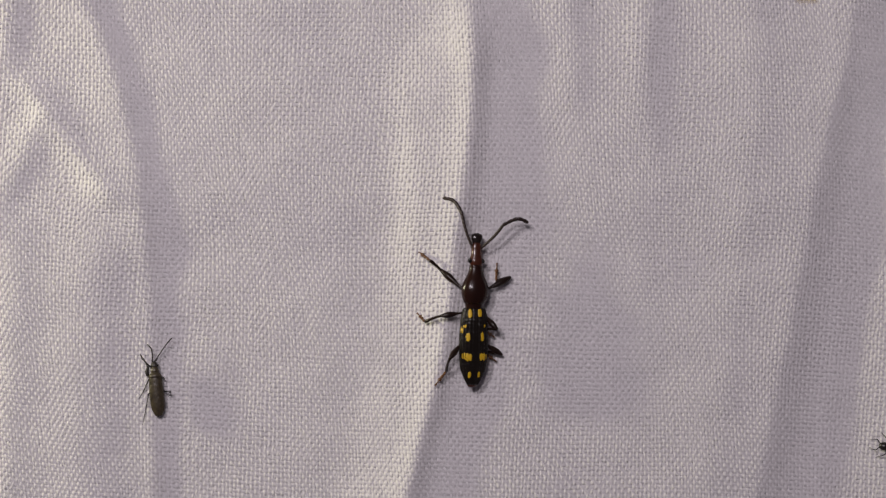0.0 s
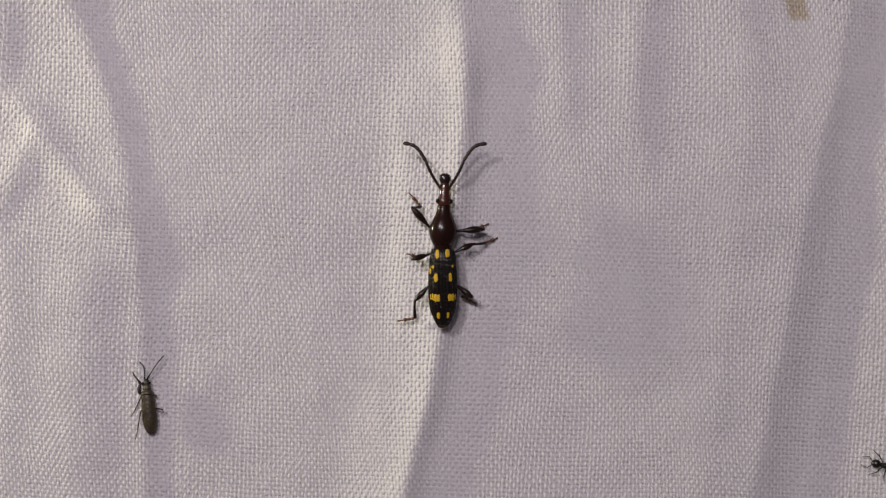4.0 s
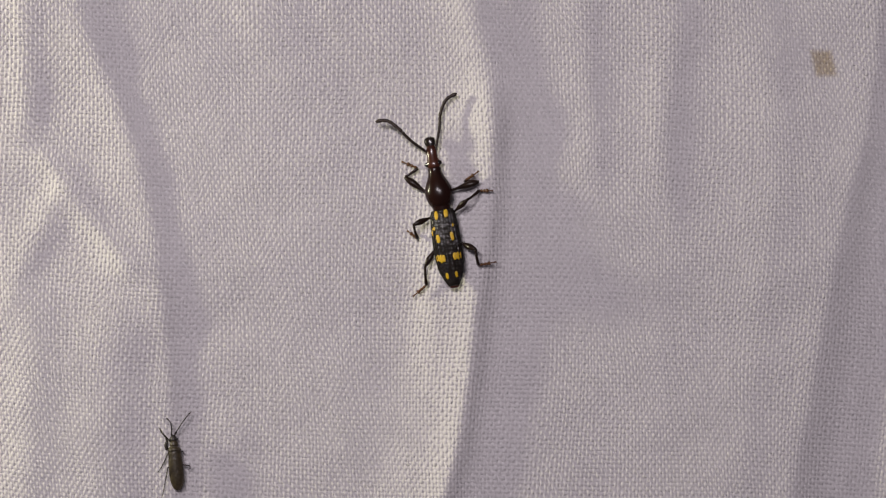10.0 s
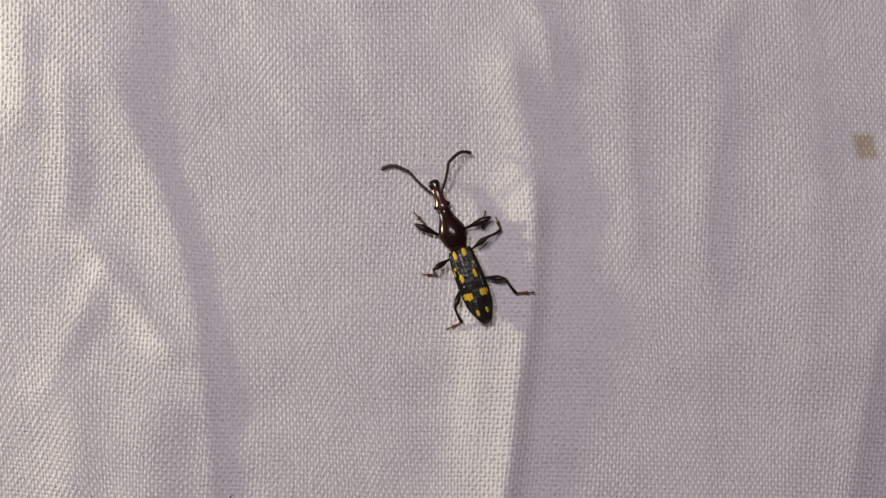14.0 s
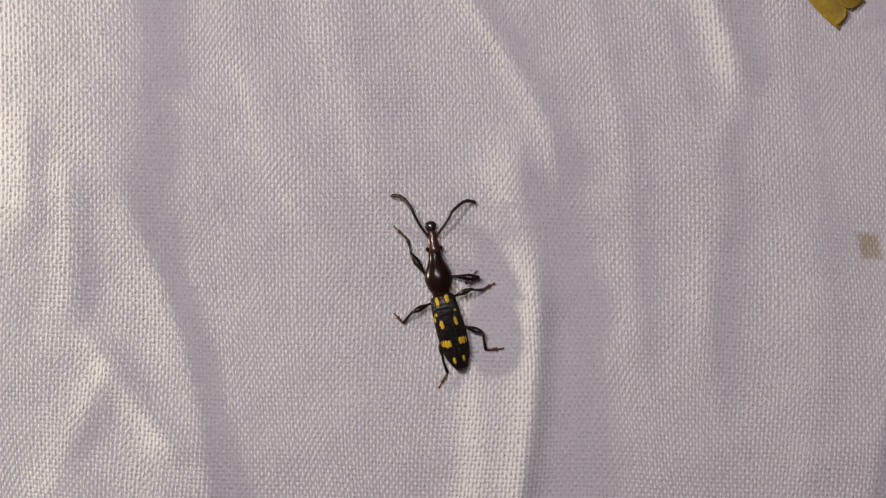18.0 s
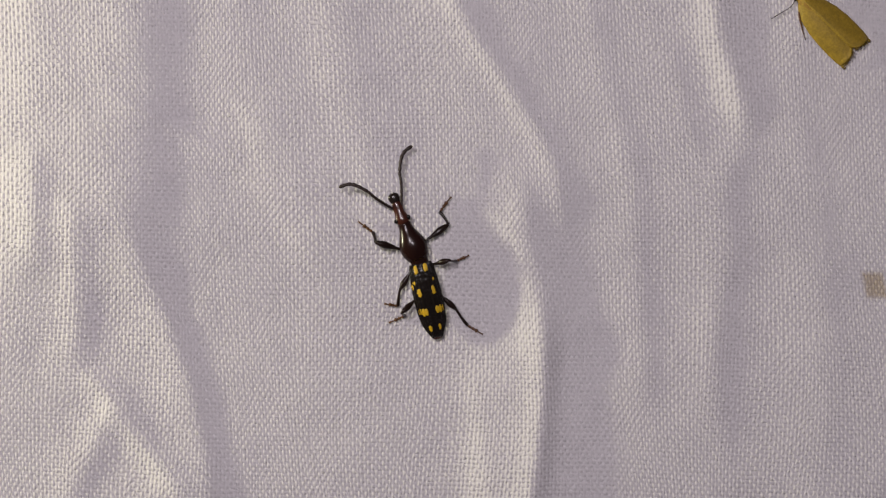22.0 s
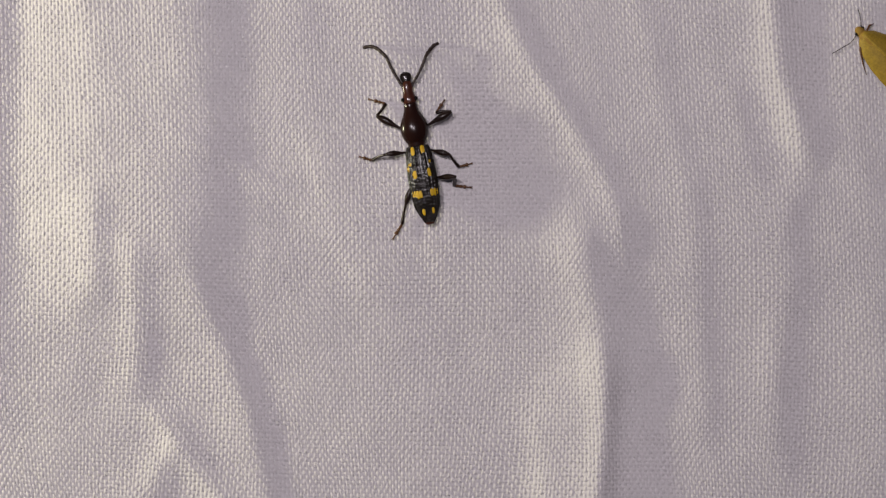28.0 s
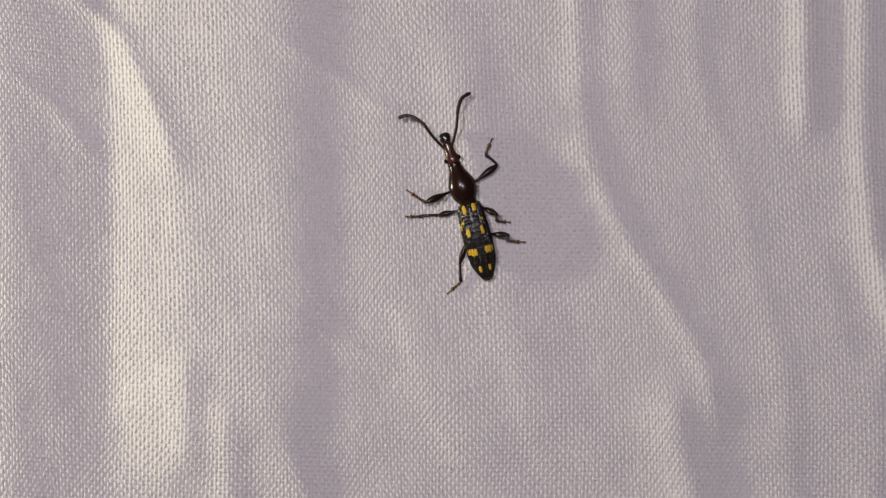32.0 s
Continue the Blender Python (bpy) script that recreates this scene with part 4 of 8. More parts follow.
    walk(walkers["fore_l"][0], [
        (0, limb(-0.87, 1.56, 0.62, 48, -25)),
        (0.5, limb(-0.84, 1.58, 0.62, 63, -12)),
        (1, limb(-0.96, 1.50, 0.62, 76, -5)),
        (1.5, limb(-0.97, 1.50, 0.62, 82, -1)),
        (2, limb(-0.91, 1.54, 0.62, 97, -0)),
        (2.5, limb(-0.71, 1.64, 0.62, 93, -5)),
        (3, limb(-1.00, 1.48, 0.62, 88, -19)),
        (3.5, limb(-0.94, 1.52, 0.62, 34, 0)),
        (4, limb(-0.86, 1.56, 0.62, 42, 8)),
        (4.5, limb(-0.82, 1.59, 0.62, 83, -1)),
        (5, limb(-0.93, 1.53, 0.62, 93, -3)),
        (5.5, limb(-1.00, 1.48, 0.62, 88, 1)),
        (6, limb(-0.94, 1.52, 0.62, 34, 1)),
        (6.5, limb(-0.86, 1.56, 0.62, 42, 24)),
        (7, limb(-0.94, 1.52, 0.62, 73, 18)),
        (7.5, limb(-1.10, 1.40, 0.62, 102, 0)),
        (8, limb(-1.01, 1.47, 0.62, 105, 0)),
        (8.5, limb(-0.94, 1.52, 0.62, 94, 22)),
        (9, limb(-0.94, 1.52, 0.62, 38, 1)),
        (9.5, limb(-0.97, 1.50, 0.62, 46, 14)),
        (10, limb(-0.96, 1.50, 0.62, 45, 0)),
        (10.5, limb(-1.11, 1.39, 0.62, 50, 9)),
        (11, limb(-1.16, 1.36, 0.62, 67, -4)),
        (11.5, limb(-1.17, 1.34, 0.62, 70, -5)),
        (12, limb(-1.14, 1.37, 0.62, 80, -6)),
        (12.5, limb(-1.12, 1.39, 0.62, 77, -5)),
        (13, limb(-0.88, 1.56, 0.62, 41, 3)),
        (13.5, limb(-0.70, 1.64, 0.62, 34, 10)),
        (14, limb(-0.92, 1.53, 0.62, 45, 14)),
        (14.5, limb(-0.94, 1.52, 0.62, 57, 7)),
        (15, limb(-0.97, 1.50, 0.62, 59, 17)),
        (15.5, limb(-0.94, 1.52, 0.62, 35, 7)),
        (16, limb(-0.95, 1.51, 0.62, 41, 21)),
        (16.5, limb(-1.11, 1.40, 0.62, 56, 19)),
        (17, limb(-1.03, 1.46, 0.62, 65, 19)),
        (17.5, limb(-0.66, 1.66, 0.62, 66, 17)),
        (18, limb(-0.74, 1.62, 0.62, 19, -6)),
        (18.5, limb(-0.78, 1.61, 0.62, 28, 16)),
        (19, limb(-0.91, 1.54, 0.62, 38, 18)),
        (19.5, limb(-0.99, 1.49, 0.62, 52, 15)),
        (20, limb(-1.03, 1.46, 0.62, 68, 9)),
        (20.5, limb(-1.02, 1.47, 0.62, 78, -0)),
        (21, limb(-0.99, 1.48, 0.62, 50, -1)),
        (21.5, limb(-0.80, 1.59, 0.62, 43, -3)),
        (22, limb(-1.14, 1.37, 0.62, 59, 17)),
        (22.5, limb(-1.17, 1.35, 0.62, 77, 19)),
        (23, limb(-1.03, 1.45, 0.62, 86, 19)),
        (23.5, limb(-0.93, 1.52, 0.62, 70, -5)),
        (24, limb(-1.01, 1.47, 0.62, 44, -7)),
        (24.5, limb(-1.26, 1.26, 0.62, 57, 13)),
        (25, limb(-1.15, 1.36, 0.62, 89, 14)),
        (25.5, limb(-1.13, 1.38, 0.62, 71, 3)),
        (26, limb(-0.97, 1.50, 0.62, 39, -8)),
        (26.5, limb(-1.00, 1.48, 0.62, 54, -8)),
        (27, limb(-0.85, 1.57, 0.62, 64, 4)),
        (27.5, limb(-1.06, 1.44, 0.62, 93, -7)),
        (28, limb(-0.91, 1.54, 0.62, 52, -5)),
        (28.5, limb(-0.82, 1.59, 0.62, 31, 5)),
        (29, limb(-0.95, 1.51, 0.62, 41, 13)),
        (29.5, limb(-1.11, 1.40, 0.62, 56, 13)),
        (30, limb(-1.03, 1.46, 0.62, 65, 15)),
        (30.5, limb(-0.97, 1.50, 0.62, 39, -7)),
        (31, limb(-1.00, 1.48, 0.62, 54, -8)),
        (31.5, limb(-0.85, 1.57, 0.62, 64, 7)),
        (32, limb(-1.06, 1.43, 0.62, 99, 20)),
    ])
    walk(walkers["fore_l"][1], [
        (0, limb(-2.77, 3.24, -0.57, 50, 0)),
        (0.5, limb(-3.28, 2.81, 0.02, 59, -52)),
        (1, limb(-3.68, 2.16, 0.38, 59, -72)),
        (1.25, limb(-3.71, 2.02, 0.48, 9, -71)),
        (1.5, limb(-3.75, 1.88, 0.58, -41, -70)),
        (2, limb(-3.69, 1.18, 0.60, -10, -72)),
        (2.5, limb(-3.50, 1.49, 0.38, -17, -51)),
        (3, limb(-3.64, 1.58, -0.30, -8, 0)),
        (3.5, limb(-2.52, 3.83, 0.62, 17, -50)),
        (3.75, limb(-2.62, 3.73, 0.81, -34, -51)),
        (4, limb(-2.72, 3.63, 1.00, -85, -53)),
        (4.5, limb(-3.60, 1.93, 0.59, -68, -16)),
        (5, limb(-3.72, 1.37, 0.49, -81, 0)),
        (5.5, limb(-3.80, 1.59, 0.69, -14, 0)),
        (6, limb(-2.52, 3.83, 0.67, 17, -6)),
        (6.25, limb(-2.54, 3.65, 1.22, -27, -32)),
        (6.5, limb(-2.57, 3.47, 1.76, -71, -58)),
        (7, limb(-3.48, 2.31, 1.50, -93, -44)),
        (7.5, limb(-3.85, 0.84, 0.62, -95, -3)),
        (8, limb(-3.72, 0.76, 0.62, -91, -3)),
        (8.25, limb(-3.62, 1.05, 1.14, -24, -32)),
        (8.5, limb(-3.53, 1.34, 1.66, 43, -61)),
        (9, limb(-2.65, 3.73, 0.66, 19, 0)),
        (9.5, limb(-2.92, 3.40, 1.28, -29, -34)),
        (10, limb(-2.92, 3.50, 0.62, -66, -4)),
        (10.5, limb(-3.22, 3.19, 1.05, -95, -27)),
        (11, limb(-3.73, 2.46, 0.40, -98, 0)),
        (11.5, limb(-3.79, 2.32, 0.39, -98, 0)),
        (12, limb(-3.89, 1.86, 0.34, -106, 0)),
        (12.5, limb(-3.84, 1.99, 0.36, -116, 0)),
        (12.75, limb(-3.28, 2.83, 0.56, -60, -13)),
        (13, limb(-2.72, 3.66, 0.77, -4, -25)),
        (13.5, limb(-2.23, 3.94, 1.12, -2, -44)),
        (13.75, limb(-2.53, 3.70, 1.21, -59, -49)),
        (14, limb(-2.84, 3.46, 1.30, -115, -53)),
        (14.5, limb(-3.28, 3.02, 0.97, -116, -10)),
        (15, limb(-3.28, 2.86, 1.44, -118, -49)),
        (15.25, limb(-2.91, 3.32, 1.20, -50, -36)),
        (15.5, limb(-2.55, 3.79, 0.95, 19, -23)),
        (16, limb(-2.66, 3.49, 1.62, 22, -72)),
        (16.5, limb(-3.30, 2.88, 1.55, -50, -72)),
        (17, limb(-3.43, 2.56, 1.54, -96, -62)),
        (17.5, limb(-3.12, 2.73, 1.45, -87, -60)),
        (17.75, limb(-2.39, 3.49, 0.90, -43, -33)),
        (18, limb(-1.66, 4.26, 0.35, 0, -7)),
        (18.5, limb(-2.04, 3.99, 1.38, -39, -61)),
        (19, limb(-2.55, 3.63, 1.50, -93, -68)),
        (19.5, limb(-3.11, 3.16, 1.36, -78, -49)),
        (20, limb(-3.59, 2.50, 1.08, -102, 0)),
        (20.5, limb(-3.76, 2.04, 0.61, -110, 0)),
        (20.75, limb(-3.46, 2.65, 0.59, -59, -6)),
        (21, limb(-3.15, 3.27, 0.58, -7, -12)),
        (21.5, limb(-2.72, 3.63, 0.47, 11, -8)),
        (22, limb(-3.43, 2.78, 1.42, 6, -57)),
        (22.5, limb(-3.74, 1.96, 1.53, -56, -63)),
        (23, limb(-3.67, 1.64, 1.55, -72, -53)),
        (23.5, limb(-3.56, 2.46, 0.35, -26, 0)),
        (24, limb(-2.95, 3.46, 0.28, 25, -12)),
        (24.5, limb(-3.56, 2.73, 1.27, -9, -62)),
        (25, limb(-3.87, 1.41, 1.30, -82, -37)),
        (25.5, limb(-3.78, 2.28, 0.77, -57, 0)),
        (26, limb(-2.72, 3.65, 0.25, 9, -10)),
        (26.5, limb(-3.23, 3.13, 0.23, 39, -9)),
        (26.75, limb(-3.29, 2.96, 0.53, 121, -22)),
        (27, limb(-3.36, 2.80, 0.82, 204, -34)),
        (27.25, limb(-3.60, 2.04, 0.56, 130, -22)),
        (27.5, limb(-3.83, 1.28, 0.29, 56, -10)),
        (27.75, limb(-3.47, 2.28, 0.32, 5, -10)),
        (28, limb(-3.10, 3.27, 0.35, -46, -11)),
        (28.5, limb(-2.24, 3.99, 0.87, 30, -42)),
        (29, limb(-2.74, 3.57, 1.27, 14, -72)),
        (29.5, limb(-3.37, 2.92, 1.27, -64, -72)),
        (30, limb(-3.48, 2.58, 1.37, -97, -60)),
        (30.25, limb(-3.10, 3.12, 0.82, -44, -34)),
        (30.5, limb(-2.73, 3.65, 0.27, 9, -9)),
        (31, limb(-3.23, 3.13, 0.25, 39, -8)),
        (31.25, limb(-3.29, 2.96, 0.59, 121, -21)),
        (31.5, limb(-3.35, 2.80, 0.94, 203, -34)),
        (31.75, limb(-3.50, 1.92, 1.27, 131, -53)),
        (32, limb(-3.66, 1.04, 1.59, 59, -72)),
    ])
    walk(walkers["fore_l"][2], [
        (0, limb(-3.84, 4.15, -0.57, 49, -45)),
        (0.5, limb(-4.02, 3.27, -1.08, 56, -18)),
        (1, limb(-4.05, 2.38, -0.95, 56, -13)),
        (1.5, limb(-3.44, 2.23, -0.74, 58, -14)),
        (2, limb(-3.61, 1.61, -0.73, 63, -11)),
        (2.5, limb(-3.24, 2.34, -0.70, 89, -5)),
        (3, limb(-3.44, 2.97, -0.30, 57, -8)),
        (3.5, limb(-2.78, 4.69, -0.45, 48, 3)),
        (4, limb(-1.88, 3.71, -0.12, 41, -3)),
        (4.5, limb(-2.35, 2.42, 0.20, 38, -3)),
        (5, limb(-2.34, 1.58, 0.49, 22, -10)),
        (5.5, limb(-3.46, 2.95, 0.69, 56, -10)),
        (6, limb(-2.93, 5.16, 0.54, 58, -4)),
        (6.5, limb(-1.88, 3.71, 0.57, 41, -5)),
        (7, limb(-2.47, 2.25, 0.52, 51, -5)),
        (7.5, limb(-2.45, 0.72, 0.54, 67, -5)),
        (8, limb(-2.32, 0.73, 0.54, 73, -6)),
        (8.5, limb(-3.98, 1.83, 0.43, 82, 1)),
        (9, limb(-3.11, 5.06, 0.66, 44, -6)),
        (9.5, limb(-2.36, 4.42, 0.50, 58, -5)),
        (10, limb(-1.65, 4.07, 0.52, 58, -5)),
        (10.5, limb(-1.98, 3.08, 0.42, 39, -4)),
        (11, limb(-2.34, 2.25, 0.40, 23, -8)),
        (11.5, limb(-2.41, 2.13, 0.39, 16, -9)),
        (12, limb(-2.54, 1.49, 0.34, -4, -10)),
        (12.5, limb(-2.59, 1.37, 0.36, -6, -10)),
        (13, limb(-2.64, 4.92, 0.17, 49, 4)),
        (13.5, limb(-2.19, 4.94, 0.14, 36, 3)),
        (14, limb(-2.08, 3.10, 0.18, 22, 0)),
        (14.5, limb(-2.04, 2.42, 0.72, 21, -19)),
        (15, limb(-2.47, 2.43, 0.38, 18, -4)),
        (15.5, limb(-2.96, 5.01, 0.41, 38, 2)),
        (16, limb(-2.83, 3.89, 0.29, 27, 0)),
        (16.5, limb(-2.96, 3.16, 0.22, 26, -1)),
        (17, limb(-2.79, 2.49, 0.30, 15, -7)),
        (17.5, limb(-2.41, 2.77, 0.24, 25, -6)),
        (18, limb(-1.66, 5.65, 0.18, 32, 1)),
        (18.5, limb(-1.61, 4.52, 0.16, 26, 1)),
        (19, limb(-2.03, 3.60, 0.20, 25, 0)),
        (19.5, limb(-2.20, 3.35, 0.30, 24, -2)),
        (20, limb(-2.22, 2.22, 1.08, 27, -30)),
        (20.5, limb(-2.45, 1.55, 0.61, 10, -16)),
        (21, limb(-2.99, 4.63, 0.29, 48, -1)),
        (21.5, limb(-2.98, 4.99, 0.29, 56, -1)),
        (22, limb(-3.51, 3.53, 0.25, 40, -1)),
        (22.5, limb(-3.22, 2.32, 0.29, 41, -3)),
        (23, limb(-2.87, 1.90, 0.43, 49, -11)),
        (23.5, limb(-2.95, 3.72, 0.35, 36, -8)),
        (24, limb(-3.53, 4.71, -0.00, 41, -0)),
        (24.5, limb(-3.46, 3.38, 0.03, 37, 0)),
        (25, limb(-2.77, 1.56, 0.45, 47, -12)),
        (25.5, limb(-2.61, 3.05, 0.77, 113, -23)),
        (26, limb(-2.94, 5.01, -0.01, 50, -1)),
        (26.5, limb(-4.10, 4.20, 0.01, 45, 1)),
        (27, limb(-2.89, 1.73, 0.04, 36, 0)),
        (27.5, limb(-4.97, 2.06, 0.05, 34, 2)),
        (28, limb(-2.10, 4.21, 0.09, 65, -4)),
        (28.5, limb(-2.76, 4.89, -0.06, 31, -2)),
        (29, limb(-2.84, 3.99, -0.06, 29, -2)),
        (29.5, limb(-2.98, 3.12, -0.06, 24, -2)),
        (30, limb(-2.79, 2.49, 0.16, 15, -7)),
        (30.5, limb(-2.94, 5.02, 0.06, 51, 2)),
        (31, limb(-4.11, 4.20, 0.06, 45, 4)),
        (31.5, limb(-2.89, 1.72, 0.16, 35, 5)),
        (32, limb(-4.03, 1.27, 0.26, 40, 3)),
    ])
    walk(walkers["mid_l"][0], [
        (0, limb(-0.87, -0.46, 0.62, 99, 0)),
        (0.5, limb(-0.87, -0.46, 0.62, 123, 0)),
        (1, limb(-0.87, -0.46, 0.62, 142, 0)),
        (1.5, limb(-0.87, -0.46, 0.62, 112, 8)),
        (2, limb(-0.87, -0.46, 0.62, 68, -22)),
        (2.5, limb(-0.87, -0.46, 0.62, 68, 4)),
        (3, limb(-0.87, -0.46, 0.62, 70, 19)),
        (3.5, limb(-0.87, -0.46, 0.62, 88, 18)),
        (4, limb(-0.87, -0.46, 0.62, 105, 23)),
        (4.5, limb(-0.87, -0.46, 0.62, 70, 6)),
        (5, limb(-0.87, -0.46, 0.62, 59, 10)),
        (5.5, limb(-0.87, -0.46, 0.62, 70, 38)),
        (6, limb(-0.87, -0.46, 0.62, 88, 38)),
        (6.5, limb(-0.87, -0.46, 0.62, 105, 37)),
        (7, limb(-0.87, -0.46, 0.62, 135, 25)),
        (7.5, limb(-0.87, -0.46, 0.62, 85, 26)),
        (8, limb(-0.87, -0.46, 0.62, 77, 29)),
        (8.5, limb(-0.87, -0.46, 0.62, 84, 15)),
        (9, limb(-0.87, -0.46, 0.62, 100, 31)),
        (9.5, limb(-0.87, -0.46, 0.62, 101, 30)),
        (10, limb(-0.87, -0.46, 0.62, 106, 28)),
        (10.5, limb(-0.87, -0.46, 0.62, 111, 30)),
        (11, limb(-0.87, -0.46, 0.62, 132, 23)),
        (11.5, limb(-0.87, -0.46, 0.62, 120, 0)),
        (12, limb(-0.87, -0.46, 0.62, 79, 16)),
        (12.5, limb(-0.87, -0.46, 0.62, 76, 0)),
        (13, limb(-0.87, -0.46, 0.62, 92, 24)),
        (13.5, limb(-0.87, -0.46, 0.62, 89, 25)),
        (14, limb(-0.87, -0.46, 0.62, 104, 25)),
        (14.5, limb(-0.87, -0.46, 0.62, 113, 25)),
        (15, limb(-0.87, -0.46, 0.62, 117, 21)),
        (15.5, limb(-0.87, -0.46, 0.62, 129, 0)),
        (16, limb(-0.87, -0.46, 0.62, 130, -14)),
        (16.5, limb(-0.87, -0.46, 0.62, 81, -10)),
        (17, limb(-0.87, -0.46, 0.62, 81, -7)),
        (17.5, limb(-0.87, -0.46, 0.62, 68, 23)),
        (18, limb(-0.87, -0.46, 0.62, 100, 14)),
        (18.5, limb(-0.87, -0.46, 0.62, 108, 29)),
        (19, limb(-0.87, -0.46, 0.62, 123, 18)),
        (19.5, limb(-0.87, -0.46, 0.62, 120, 0)),
        (20, limb(-0.87, -0.46, 0.62, 80, 13)),
        (20.5, limb(-0.87, -0.46, 0.62, 72, 22)),
        (21, limb(-0.87, -0.46, 0.62, 108, 23)),
        (21.5, limb(-0.87, -0.46, 0.62, 125, 25)),
        (22, limb(-0.87, -0.46, 0.62, 137, 0)),
        (22.5, limb(-0.87, -0.46, 0.62, 92, 25)),
        (23, limb(-0.87, -0.46, 0.62, 74, -0)),
        (23.5, limb(-0.87, -0.46, 0.62, 95, 20)),
        (24, limb(-0.87, -0.46, 0.62, 126, 21)),
        (24.5, limb(-0.87, -0.46, 0.62, 129, -0)),
        (25, limb(-0.87, -0.46, 0.62, 83, -11)),
        (25.5, limb(-0.87, -0.46, 0.62, 88, 16)),
        (26, limb(-0.87, -0.46, 0.62, 109, 5)),
        (26.5, limb(-0.87, -0.46, 0.62, 130, -11)),
        (27, limb(-0.87, -0.46, 0.62, 138, 3)),
        (27.5, limb(-0.87, -0.46, 0.62, 69, -10)),
        (28, limb(-0.87, -0.46, 0.62, 86, 14)),
        (28.5, limb(-0.87, -0.46, 0.62, 113, 4)),
        (29, limb(-0.87, -0.46, 0.62, 130, -10)),
        (29.5, limb(-0.87, -0.46, 0.62, 81, -9)),
        (30, limb(-0.87, -0.46, 0.62, 81, -11)),
        (30.5, limb(-0.87, -0.46, 0.62, 109, 9)),
        (31, limb(-0.87, -0.46, 0.62, 130, -8)),
        (31.5, limb(-0.87, -0.46, 0.62, 138, 9)),
        (32, limb(-0.87, -0.46, 0.62, 88, -6)),
    ])
